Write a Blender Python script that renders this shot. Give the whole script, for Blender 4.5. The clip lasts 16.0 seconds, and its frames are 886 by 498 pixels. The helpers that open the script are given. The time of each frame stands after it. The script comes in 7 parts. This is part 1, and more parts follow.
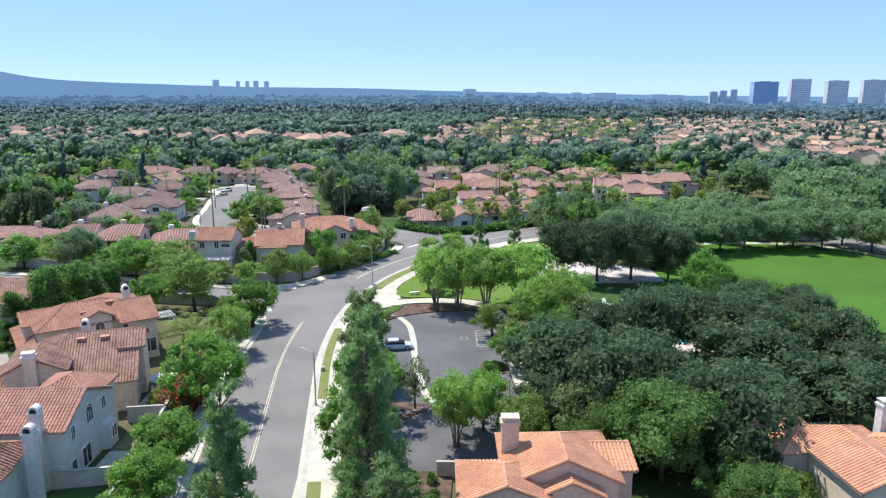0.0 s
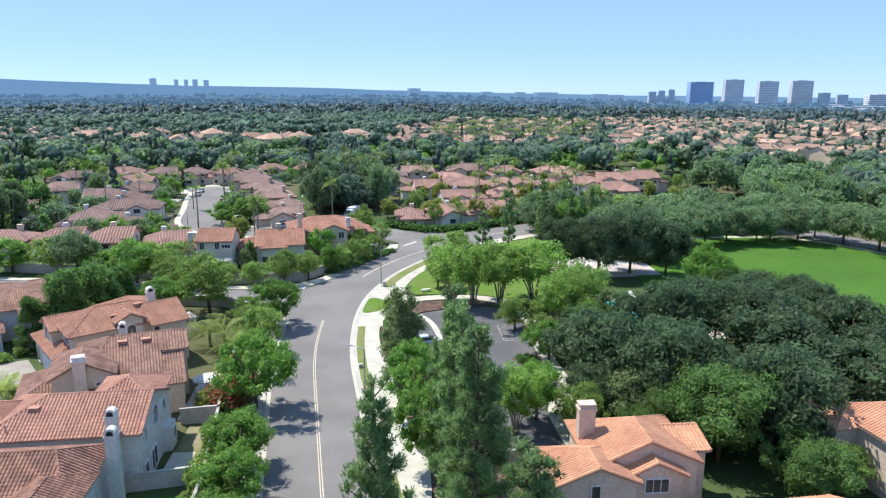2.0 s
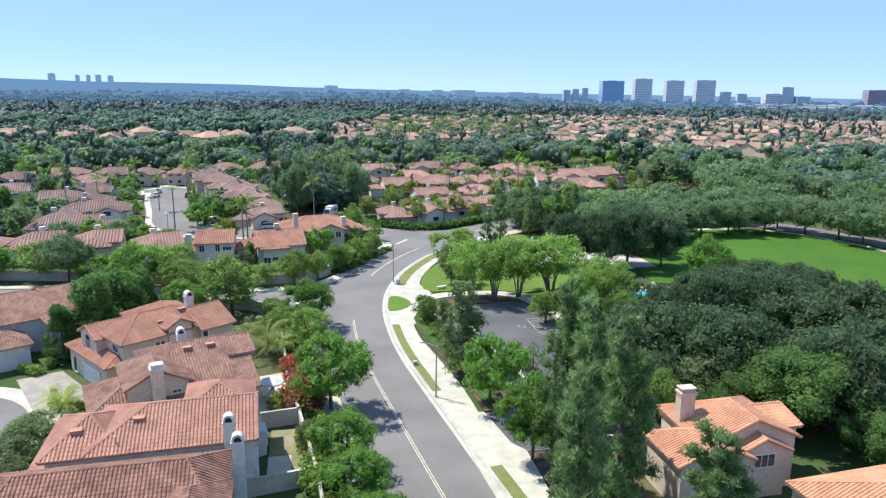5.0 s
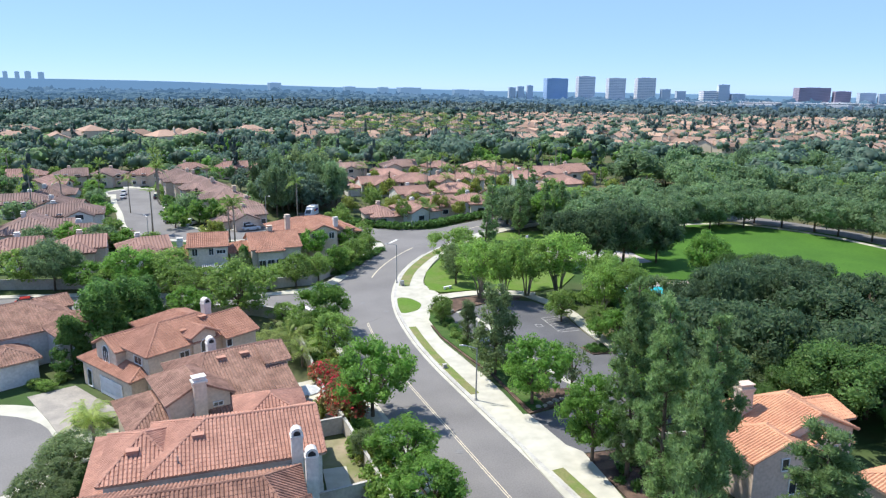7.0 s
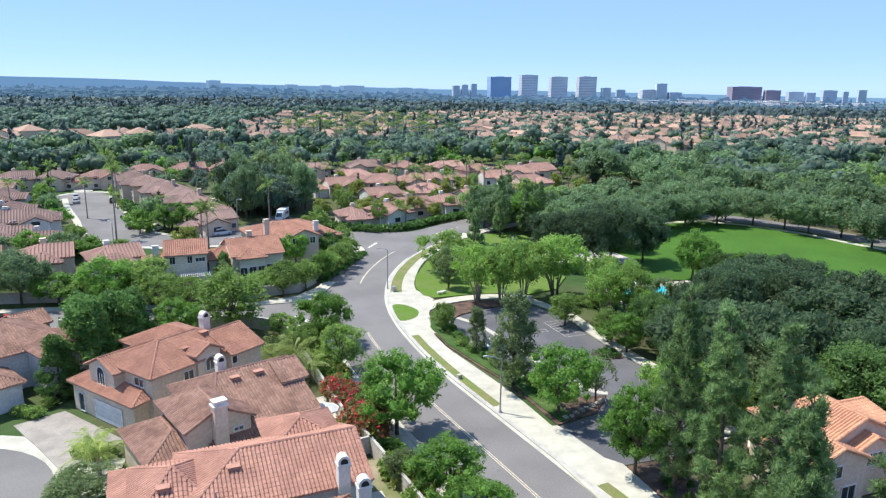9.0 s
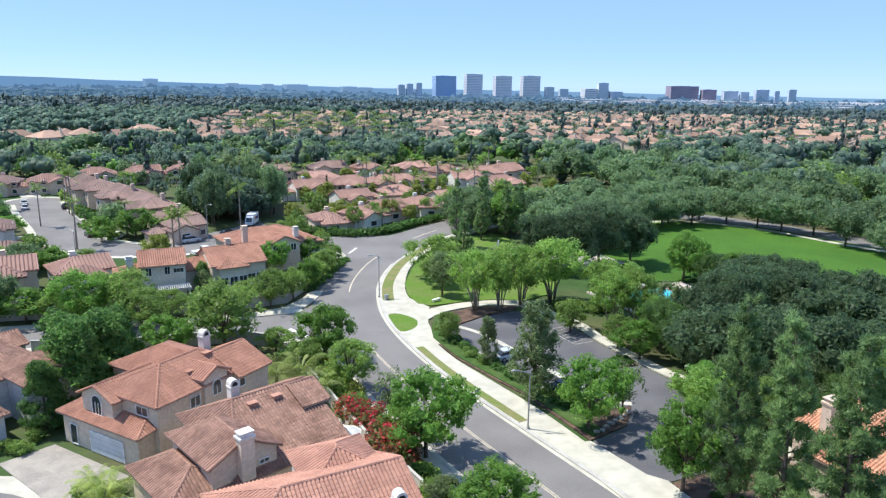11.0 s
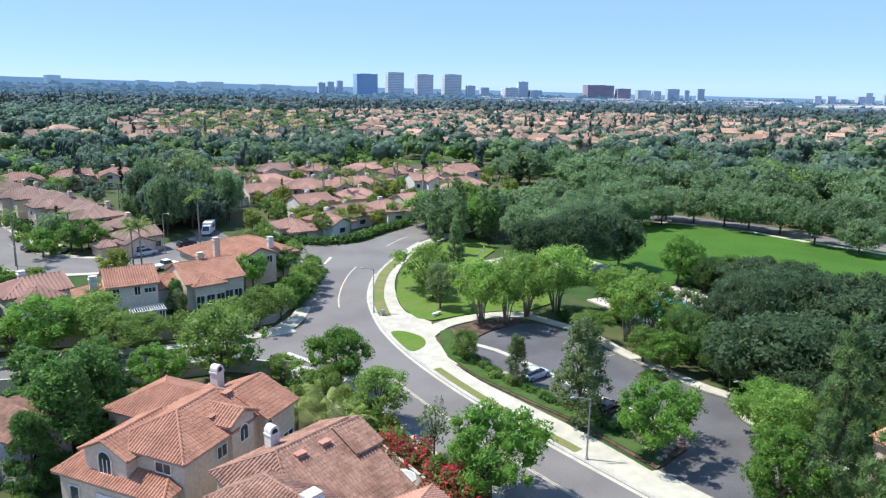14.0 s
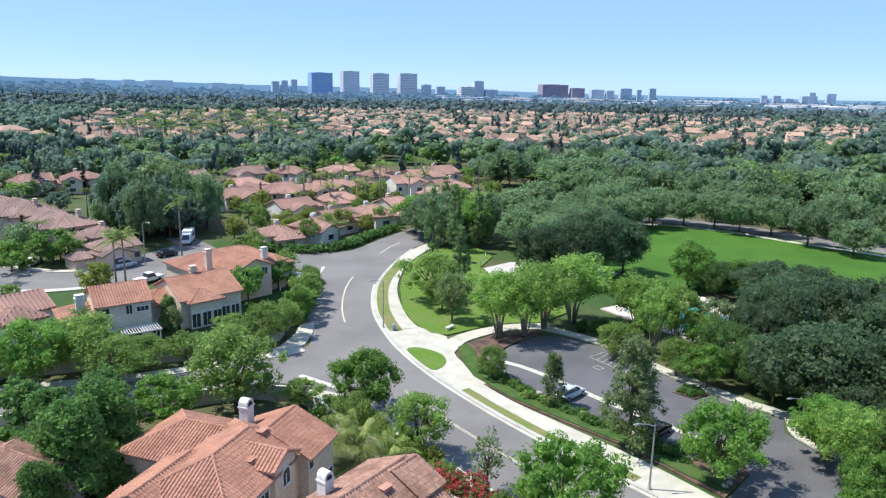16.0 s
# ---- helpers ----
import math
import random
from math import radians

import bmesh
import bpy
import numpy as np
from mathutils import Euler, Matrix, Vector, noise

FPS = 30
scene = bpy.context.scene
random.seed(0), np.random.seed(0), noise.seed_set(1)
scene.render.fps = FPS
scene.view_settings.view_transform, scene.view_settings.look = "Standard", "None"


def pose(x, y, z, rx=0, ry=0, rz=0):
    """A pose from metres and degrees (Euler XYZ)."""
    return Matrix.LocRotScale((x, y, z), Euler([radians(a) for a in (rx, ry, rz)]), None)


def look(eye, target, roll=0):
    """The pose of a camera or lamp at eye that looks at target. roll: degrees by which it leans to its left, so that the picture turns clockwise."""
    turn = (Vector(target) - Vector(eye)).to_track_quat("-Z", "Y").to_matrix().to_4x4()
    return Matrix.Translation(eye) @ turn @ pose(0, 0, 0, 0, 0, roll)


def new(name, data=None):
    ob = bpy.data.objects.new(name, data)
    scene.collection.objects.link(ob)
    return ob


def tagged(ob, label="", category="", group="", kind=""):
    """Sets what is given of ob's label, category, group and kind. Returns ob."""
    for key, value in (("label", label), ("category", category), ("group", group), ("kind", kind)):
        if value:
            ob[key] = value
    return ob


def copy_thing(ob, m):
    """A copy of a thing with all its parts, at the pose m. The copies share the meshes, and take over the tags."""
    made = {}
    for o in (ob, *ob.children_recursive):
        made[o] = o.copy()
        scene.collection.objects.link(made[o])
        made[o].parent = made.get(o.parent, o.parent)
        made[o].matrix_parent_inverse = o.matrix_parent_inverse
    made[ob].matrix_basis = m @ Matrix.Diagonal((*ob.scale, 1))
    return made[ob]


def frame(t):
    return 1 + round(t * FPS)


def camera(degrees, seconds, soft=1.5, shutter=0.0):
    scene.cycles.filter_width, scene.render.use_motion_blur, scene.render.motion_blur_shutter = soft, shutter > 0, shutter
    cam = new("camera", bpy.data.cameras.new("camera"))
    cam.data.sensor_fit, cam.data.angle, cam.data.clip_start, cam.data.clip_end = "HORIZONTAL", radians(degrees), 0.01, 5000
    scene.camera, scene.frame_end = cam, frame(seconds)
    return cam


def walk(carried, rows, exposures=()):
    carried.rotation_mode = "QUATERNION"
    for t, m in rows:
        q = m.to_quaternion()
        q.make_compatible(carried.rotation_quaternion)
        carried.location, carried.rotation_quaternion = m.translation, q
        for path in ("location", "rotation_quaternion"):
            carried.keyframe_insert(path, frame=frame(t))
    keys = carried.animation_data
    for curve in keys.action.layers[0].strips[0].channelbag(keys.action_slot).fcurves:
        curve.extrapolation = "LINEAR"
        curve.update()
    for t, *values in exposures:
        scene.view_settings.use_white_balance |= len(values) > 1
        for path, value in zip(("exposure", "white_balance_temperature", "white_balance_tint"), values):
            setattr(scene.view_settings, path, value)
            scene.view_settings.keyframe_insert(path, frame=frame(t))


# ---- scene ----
cam = camera(64.5, 16.0, soft=1.27)
METRES, EYE, TILT, LEAN, TURN = 86.0, 36.3, -12.7, 0.0, 0.0
ROWS = [
    (0.0, 0.0, 0.0, 0.0, -0.0, 0.0, 0.0),
    (0.5, -0.0336, -0.0051, -0.0012, -1.11, -0.0, 0.2),
    (1.0, -0.0681, -0.0099, -0.0023, -2.18, -0.02, 0.41),
    (1.5, -0.1026, -0.0139, -0.0027, -3.28, -0.04, 0.62),
    (2.0, -0.14, -0.0171, -0.0032, -4.49, -0.08, 0.87),
    (2.5, -0.1747, -0.0189, -0.0033, -5.61, -0.13, 1.08),
    (3.0, -0.2091, -0.0197, -0.003, -6.75, -0.19, 1.28),
    (3.5, -0.2434, -0.0187, -0.0026, -7.88, -0.25, 1.46),
    (4.0, -0.2779, -0.0167, -0.0015, -8.98, -0.31, 1.64),
    (4.5, -0.3133, -0.013, -0.0002, -10.07, -0.37, 1.84),
    (7.0, -0.4665, 0.0394, 0.0117, -15.53, -0.85, 2.98),
    (7.5, -0.4898, 0.0552, 0.0157, -16.67, -0.94, 3.2),
    (8.0, -0.5113, 0.072, 0.02, -17.8, -1.04, 3.43),
    (8.5, -0.5313, 0.0903, 0.0242, -18.92, -1.14, 3.63),
    (9.0, -0.5501, 0.1096, 0.029, -20.05, -1.26, 3.81),
    (11.5, -0.6381, 0.2152, 0.0538, -25.59, -1.78, 4.81),
    (12.0, -0.6542, 0.2382, 0.0592, -26.68, -1.91, 4.98),
    (12.5, -0.6692, 0.2619, 0.0647, -27.74, -2.04, 5.15),
    (13.0, -0.6841, 0.2863, 0.0697, -28.82, -2.14, 5.31),
    (13.5, -0.6981, 0.312, 0.0754, -29.88, -2.27, 5.49),
    (14.0, -0.7115, 0.3384, 0.0818, -30.89, -2.38, 5.63),
    (14.5, -0.724, 0.3653, 0.0882, -31.81, -2.49, 5.78),
    (15.0, -0.737, 0.3929, 0.095, -32.75, -2.59, 5.92),
    (15.5, -0.7488, 0.4217, 0.1024, -33.63, -2.71, 6.06),
    (16.0, -0.7605, 0.4505, 0.1094, -34.53, -2.83, 6.19),
]
walk(cam, [(t, pose(0, 0, EYE, TILT, LEAN, TURN) @ pose(METRES * x, METRES * y, METRES * z, 90 + pitch, roll, yaw)) for t, x, y, z, yaw, pitch, roll in ROWS],
     exposures=[(0.0, 1.33, 6300, 8), (16.0, 1.31, 6200, 8)])

# ---- light: late-morning sun from ahead on the left, clear hazy sky ----
SUN_AZ, SUN_EL = radians(-49), radians(59)
to_sun = Vector((math.sin(SUN_AZ) * math.cos(SUN_EL), math.cos(SUN_AZ) * math.cos(SUN_EL), math.sin(SUN_EL)))
sun_data = bpy.data.lights.new("sun", "SUN")
sun_data.energy, sun_data.angle, sun_data.color = 2.85, radians(0.6), (1.0, 0.94, 0.85)
sun = new("sun", sun_data)
sun.matrix_world = look(to_sun * 300, (0, 0, 0))
world = bpy.data.worlds.new("world")
scene.world = world
world.use_nodes = True
wn, wl = world.node_tree.nodes, world.node_tree.links
sky = wn.new("ShaderNodeTexSky")
sky.sky_type, sky.sun_disc = "NISHITA", False
sky.sun_elevation, sky.sun_rotation = SUN_EL, SUN_AZ
sky.air_density, sky.dust_density, sky.ozone_density = 0.55, 0.0, 3.5
wn["Background"].inputs[1].default_value = 0.022
wl.new(sky.outputs[0], wn["Background"].inputs[0])
# even blue haze over the whole dome
veil = wn.new("ShaderNodeBackground")
veil.inputs[0].default_value, veil.inputs[1].default_value = (0.34, 0.545, 1.0, 1), 0.345
both = wn.new("ShaderNodeAddShader")
wl.new(wn["Background"].outputs[0], both.inputs[0])
wl.new(veil.outputs[0], both.inputs[1])
wl.new(both.outputs[0], wn["World Output"].inputs["Surface"])


# ---- materials ----
def shade(name, a, b=None, scale=3.0, rough=0.8, fine=None, bump=0.0, bump_scale=30.0, island=0.0, obj=0.0, metal=0.0, spec=0.3, leaf=0.0, mid=(0.4, 0.62)):
    """Two colours mixed by noise at one scale, a finer grain, random tone by piece or object, and fine relief."""
    m = bpy.data.materials.new(name)
    m.use_nodes = True
    n, l = m.node_tree.nodes, m.node_tree.links
    p = n["Principled BSDF"]
    p.inputs["Roughness"].default_value, p.inputs["Metallic"].default_value = rough, metal
    p.inputs["Specular IOR Level"].default_value = spec
    tc = n.new("ShaderNodeTexCoord")
    b = b or tuple(0.75 * v for v in a)
    big = n.new("ShaderNodeTexNoise")
    big.inputs["Scale"].default_value, big.inputs["Detail"].default_value = scale, 4
    l.new(tc.outputs["Object"], big.inputs["Vector"])
    ramp = n.new("ShaderNodeMapRange")
    ramp.inputs["From Min"].default_value, ramp.inputs["From Max"].default_value = mid
    l.new(big.outputs["Fac"], ramp.inputs["Value"])
    mix = n.new("ShaderNodeMix")
    mix.data_type = "RGBA"
    mix.inputs["A"].default_value, mix.inputs["B"].default_value = (*a, 1), (*b, 1)
    l.new(ramp.outputs[0], mix.inputs["Factor"])
    col = mix.outputs["Result"]

    def vary(source, amount, col):
        hsv = n.new("ShaderNodeHueSaturation")
        r = n.new("ShaderNodeMapRange")
        r.inputs["To Min"].default_value, r.inputs["To Max"].default_value = 1 - amount, 1 + amount
        l.new(source, r.inputs["Value"])
        l.new(r.outputs[0], hsv.inputs["Value"])
        l.new(col, hsv.inputs["Color"])
        return hsv.outputs[0]
    if fine:
        g = n.new("ShaderNodeTexNoise")
        g.inputs["Scale"].default_value, g.inputs["Detail"].default_value = fine, 3
        l.new(tc.outputs["Object"], g.inputs["Vector"])
        col = vary(g.outputs["Fac"], 0.3, col)
    if island:
        col = vary(n.new("ShaderNodeNewGeometry").outputs["Random Per Island"], island, col)
    if obj:
        col = vary(n.new("ShaderNodeObjectInfo").outputs["Random"], obj, col)
    l.new(col, p.inputs["Base Color"])
    if bump:
        bt = n.new("ShaderNodeTexNoise")
        bt.inputs["Scale"].default_value = bump_scale
        l.new(tc.outputs["Object"], bt.inputs["Vector"])
        bp = n.new("ShaderNodeBump")
        bp.inputs["Strength"].default_value, bp.inputs["Distance"].default_value = bump, 0.05
        l.new(bt.outputs["Fac"], bp.inputs["Height"])
        l.new(bp.outputs[0], p.inputs["Normal"])
    if leaf:
        tr = n.new("ShaderNodeBsdfTranslucent")
        l.new(col, tr.inputs["Color"])
        ms = n.new("ShaderNodeMixShader")
        ms.inputs[0].default_value = leaf
        l.new(p.outputs[0], ms.inputs[1])
        l.new(tr.outputs[0], ms.inputs[2])
        l.new(ms.outputs[0], n["Material Output"].inputs["Surface"])
    return m


ASPHALT = shade("asphalt", (0.19, 0.178, 0.168), (0.155, 0.145, 0.138), 0.12, 0.9, fine=6.0, bump=0.2, bump_scale=40)
LOT_ASPHALT = shade("lot_asphalt", (0.122, 0.118, 0.122), (0.092, 0.09, 0.095), 0.15, 0.9, fine=5.0, bump=0.2, bump_scale=40)
CONCRETE = shade("concrete", (0.47, 0.445, 0.365), (0.42, 0.395, 0.325), 0.2, 0.9, fine=0.7, bump=0.1, bump_scale=30)
KERB = shade("kerb_concrete", (0.44, 0.42, 0.38), (0.35, 0.33, 0.30), 0.4, 0.9, fine=5.0)
PAVER = shade("driveway_pavers", (0.33, 0.295, 0.25), (0.26, 0.235, 0.205), 0.5, 0.9, fine=6.0)
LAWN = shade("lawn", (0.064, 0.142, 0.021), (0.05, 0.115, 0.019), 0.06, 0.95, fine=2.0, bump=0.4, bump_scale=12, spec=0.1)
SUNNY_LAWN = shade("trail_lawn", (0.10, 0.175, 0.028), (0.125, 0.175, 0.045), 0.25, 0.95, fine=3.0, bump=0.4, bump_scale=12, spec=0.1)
VERGE = shade("verge_grass", (0.145, 0.185, 0.055), (0.20, 0.185, 0.085), 0.5, 0.95, fine=5.0, bump=0.4, bump_scale=15, spec=0.1)
YARD = shade("yard_ground", (0.29, 0.24, 0.165), (0.16, 0.17, 0.075), 0.25, 0.95, fine=2.0, bump=0.3, spec=0.1)
MULCH = shade("bark_mulch", (0.15, 0.10, 0.075), (0.075, 0.052, 0.042), 0.8, 0.95, fine=9.0, bump=0.6, spec=0.1)
COVER = shade("creeping_ground_cover", (0.046, 0.092, 0.022), (0.072, 0.112, 0.034), 0.6, 0.95, fine=5.0, bump=0.7, bump_scale=6, spec=0.1)
GROUND = shade("ground_cover", (0.045, 0.085, 0.025), (0.11, 0.10, 0.055), 0.03, 0.95, fine=0.4, bump=0.4, bump_scale=3, spec=0.1)
PAINT = shade("road_paint", (0.72, 0.71, 0.66), (0.55, 0.54, 0.50), 1.5, 0.8)
FADED = shade("faded_road_paint", (0.40, 0.39, 0.37), (0.26, 0.25, 0.24), 1.5, 0.8)
YELLOW = shade("yellow_road_paint", (0.58, 0.50, 0.36), (0.44, 0.39, 0.30), 1.5, 0.8)
STUCCO_WHITE = shade("white_stucco", (0.66, 0.63, 0.58), (0.57, 0.54, 0.495), 0.3, 0.9, fine=3, bump=0.15)
STUCCO_GREY = shade("grey_stucco", (0.60, 0.585, 0.555), (0.52, 0.505, 0.48), 0.3, 0.9, fine=3, bump=0.15)
STUCCO_CREAM = shade("cream_stucco", (0.66, 0.585, 0.485), (0.58, 0.51, 0.42), 0.3, 0.9, fine=3, bump=0.15)
STUCCO_BEIGE = shade("beige_stucco", (0.62, 0.515, 0.40), (0.55, 0.45, 0.35), 0.3, 0.9, fine=3, bump=0.15)
STUCCO_PINK = shade("pinkish_stucco", (0.60, 0.48, 0.385), (0.53, 0.42, 0.335), 0.3, 0.9, fine=3, bump=0.15)
GARDEN_WALL = shade("garden_wall_stucco", (0.50, 0.46, 0.40), (0.40, 0.36, 0.31), 0.4, 0.9, fine=3, bump=0.2)
TILE_SALMON = shade("salmon_clay_tile", (0.44, 0.232, 0.165), (0.35, 0.178, 0.127), 0.5, 0.8, fine=6, island=0.09)
TILE_RED = shade("red_clay_tile", (0.40, 0.202, 0.135), (0.315, 0.153, 0.102), 0.5, 0.8, fine=6, island=0.09)
TILE_BROWN = shade("brown_clay_tile", (0.325, 0.188, 0.137), (0.225, 0.125, 0.09), 0.6, 0.85, fine=6, island=0.17)
TILE_ORANGE = shade("orange_clay_tile", (0.54, 0.285, 0.168), (0.46, 0.225, 0.135), 0.5, 0.8, fine=6, island=0.08)
TILE_DARK = shade("weathered_brown_tile", (0.31, 0.165, 0.115), (0.20, 0.105, 0.075), 0.8, 0.85, fine=6, island=0.15)
TILE_FAR = shade("faded_clay_tile", (0.355, 0.21, 0.165), (0.29, 0.17, 0.135), 0.2, 0.85, fine=3, obj=0.2, island=0.1)
TILE_FAR_BROWN = shade("faded_brown_tile", (0.27, 0.175, 0.145), (0.20, 0.135, 0.112), 0.2, 0.85, fine=3, obj=0.2, island=0.1)
TRIM = shade("white_trim", (0.75, 0.74, 0.72), None, 2, 0.6)
FASCIA = shade("painted_fascia", (0.42, 0.30, 0.24), None, 2, 0.7)
GLASS = shade("window_glass", (0.03, 0.035, 0.04), (0.05, 0.055, 0.06), 0.8, 0.08, spec=0.6)
GARAGE = shade("garage_door_paint", (0.62, 0.62, 0.62), (0.55, 0.55, 0.55), 1.0, 0.6)
DARK = shade("dark_opening", (0.03, 0.03, 0.03), None, 2, 0.9)
METAL = shade("galvanised_steel", (0.38, 0.39, 0.40), (0.30, 0.31, 0.32), 1.5, 0.5, metal=0.6)
BARK = shade("bark", (0.16, 0.12, 0.09), (0.09, 0.07, 0.05), 2.0, 0.95, fine=8, bump=0.6, bump_scale=8)
BARK_PALE = shade("pale_bark", (0.30, 0.26, 0.21), (0.20, 0.17, 0.13), 2.0, 0.95, fine=8, bump=0.4, bump_scale=8)


def foliage(name, a, b, s=0.5):
    return shade(name, a, b, s, 0.5, island=0.3, obj=0.2, spec=0.25, leaf=0.62)


LEAF = {
    "street": foliage("street_leaves", (0.20, 0.355, 0.07), (0.148, 0.28, 0.056)),
    "mid": foliage("broad_tree_leaves", (0.15, 0.255, 0.075), (0.108, 0.192, 0.056)),
    "light": foliage("light_leaves", (0.26, 0.375, 0.095), (0.195, 0.305, 0.075)),
    "multi": foliage("fine_light_leaves", (0.29, 0.44, 0.10), (0.225, 0.365, 0.085)),
    "olive": foliage("grey_green_leaves", (0.225, 0.295, 0.125), (0.168, 0.232, 0.096)),
    "oak": foliage("oak_leaves", (0.122, 0.190, 0.090), (0.086, 0.140, 0.066)),
    "park": foliage("park_tree_leaves", (0.222, 0.325, 0.150), (0.160, 0.250, 0.118)),
    "pine": foliage("pine_needles", (0.235, 0.345, 0.135), (0.170, 0.270, 0.102)),
    "dense": foliage("hedge_leaves", (0.145, 0.275, 0.07), (0.104, 0.202, 0.054)),
    "palm": foliage("palm_fronds", (0.24, 0.345, 0.085), (0.17, 0.26, 0.062)),
    "low_palm": foliage("young_palm_fronds", (0.42, 0.50, 0.15), (0.30, 0.39, 0.11)),
    # far leaf colours carry painted haze: paler and bluer than near foliage
    "far": foliage("hazed_far_leaves", (0.19, 0.275, 0.195), (0.135, 0.21, 0.155), 0.05),
    "dim": foliage("hazed_dim_leaves", (0.20, 0.265, 0.25), (0.155, 0.21, 0.205), 0.02),
    "cypress_far": foliage("hazed_conifer_needles", (0.145, 0.20, 0.175), (0.11, 0.16, 0.145), 0.05),
    "cypress": foliage("cypress_leaves", (0.055, 0.09, 0.045), (0.036, 0.065, 0.03)),
    "red": foliage("bougainvillea_leaves", (0.24, 0.25, 0.095), (0.26, 0.17, 0.085), 1.1),
    "flowers": foliage("bougainvillea_flowers", (0.62, 0.06, 0.095), (0.52, 0.15, 0.085), 0.9),
    "yellow": foliage("yellow_green_leaves", (0.32, 0.36, 0.085), (0.22, 0.27, 0.065)),
}


# ---- building helpers ----
def part(name, mesh, material, parent, label="", kind=""):
    """Links a mesh (or the lists of one) as one object under a thing or a part."""
    if not isinstance(mesh, bpy.types.Mesh):
        mesh = mesh.mesh(name, material)
    ob = new(name, mesh)
    ob.parent = parent
    return tagged(ob, label, "", "", kind)


class Shape:
    """Vertices and faces gathered for one mesh."""

    def __init__(self):
        self.v, self.f = [], []

    def add(self, verts, faces):
        k = len(self.v)
        self.v.extend(tuple(p) for p in verts)
        self.f.extend(tuple(i + k for i in f) for f in faces)
        return self

    def box(self, x0, x1, y0, y1, z0, z1, m=None):
        vs = [Vector((x, y, z)) for z in (z0, z1) for x, y in ((x0, y0), (x1, y0), (x1, y1), (x0, y1))]
        if m:
            vs = [m @ v for v in vs]
        return self.add(vs, [(3, 2, 1, 0), (4, 5, 6, 7), (0, 1, 5, 4), (1, 2, 6, 5), (2, 3, 7, 6), (3, 0, 4, 7)])

    def tube(self, points, radii, sides=6, cap=True):
        k, n = len(self.v), len(points)
        pts = [Vector(p) for p in points]
        for i, p in enumerate(pts):
            d = (pts[min(i + 1, n - 1)] - pts[max(i - 1, 0)]).normalized()
            a = d.orthogonal().normalized()
            b = d.cross(a)
            for j in range(sides):
                w = 2 * math.pi * j / sides
                self.v.append(tuple(p + radii[i] * (math.cos(w) * a + math.sin(w) * b)))
        for i in range(n - 1):
            for j in range(sides):
                self.f.append((k + i * sides + j, k + i * sides + (j + 1) % sides, k + (i + 1) * sides + (j + 1) % sides, k + (i + 1) * sides + j))
        if cap:
            self.f.append(tuple(k + (n - 1) * sides + j for j in range(sides)))
            self.f.append(tuple(k + j for j in reversed(range(sides))))
        return self

    def slab(self, poly, z0, z1):
        """A flat outline (x, y) raised from z0 to z1."""
        n = len(poly)
        area = sum(poly[i][0] * poly[(i + 1) % n][1] - poly[(i + 1) % n][0] * poly[i][1] for i in range(n))
        if area < 0:
            poly = poly[::-1]
        vs = [(x, y, z) for z in (z0, z1) for x, y in poly]
        return self.add(vs, [tuple(range(n, 2 * n))] + [(i, (i + 1) % n, n + (i + 1) % n, n + i) for i in range(n)])

    def mesh(self, name, material, smooth=False):
        me = bpy.data.meshes.new(name)
        me.from_pydata(self.v, [], self.f)
        me.materials.append(material)
        if smooth:
            me.polygons.foreach_set("use_smooth", [True] * len(me.polygons))
        return me


def quads(name, verts, material):
    """A mesh of loose faces of k corners from an array n x k x 3."""
    n, k = len(verts), verts.shape[1]
    me = bpy.data.meshes.new(name)
    me.vertices.add(k * n)
    me.vertices.foreach_set("co", np.ascontiguousarray(verts, dtype=np.float32).ravel())
    me.loops.add(k * n)
    me.loops.foreach_set("vertex_index", np.arange(k * n, dtype=np.int32))
    me.polygons.add(n)
    me.polygons.foreach_set("loop_start", np.arange(0, k * n, k, dtype=np.int32))
    me.update(calc_edges=True)
    me.materials.append(material)
    return me


def curve(points, step=2.0):
    """A smooth line of even steps through the points."""
    P = np.array(points, float)
    Q = np.vstack([2 * P[0] - P[1], P, 2 * P[-1] - P[-2]])
    out = []
    for i in range(1, len(Q) - 2):
        k = max(2, int(np.linalg.norm(Q[i + 1] - Q[i]) / step))
        for s in np.arange(k) / k:
            out.append(0.5 * (2 * Q[i] + (Q[i + 1] - Q[i - 1]) * s + (2 * Q[i - 1] - 5 * Q[i] + 4 * Q[i + 1] - Q[i + 2]) * s ** 2
                              + (3 * Q[i] - Q[i - 1] - 3 * Q[i + 1] + Q[i + 2]) * s ** 3))
    return np.array(out + [P[-1]])


def offset(line, d):
    """The line moved sideways: plus is to its right."""
    t = np.gradient(line, axis=0)
    t /= np.linalg.norm(t, axis=1)[:, None]
    return line + d * np.stack([t[:, 1], -t[:, 0]], 1)


def ribbon(line, left, right, z0, z1):
    """A strip along a line from left to right of it (plus is right), raised from z0 to z1."""
    a, b = offset(line, left), offset(line, right)
    s, n = Shape(), len(line)
    s.v = [(*p, z) for z in (z0, z1) for q in (a, b) for p in q]
    for i in range(n - 1):
        s.f += [(2 * n + i, 3 * n + i, 3 * n + i + 1, 2 * n + i + 1), (i, 2 * n + i, 2 * n + i + 1, i + 1), (n + i + 1, 3 * n + i + 1, 3 * n + i, n + i)]
    s.f += [(0, n, 3 * n, 2 * n), (n - 1, 3 * n - 1, 4 * n - 1, 2 * n - 1)]
    return s


def setting(name, shape, material, label):
    return tagged(new(name, shape.mesh(name, material)), label, name.replace("_", " "), "", "structure")


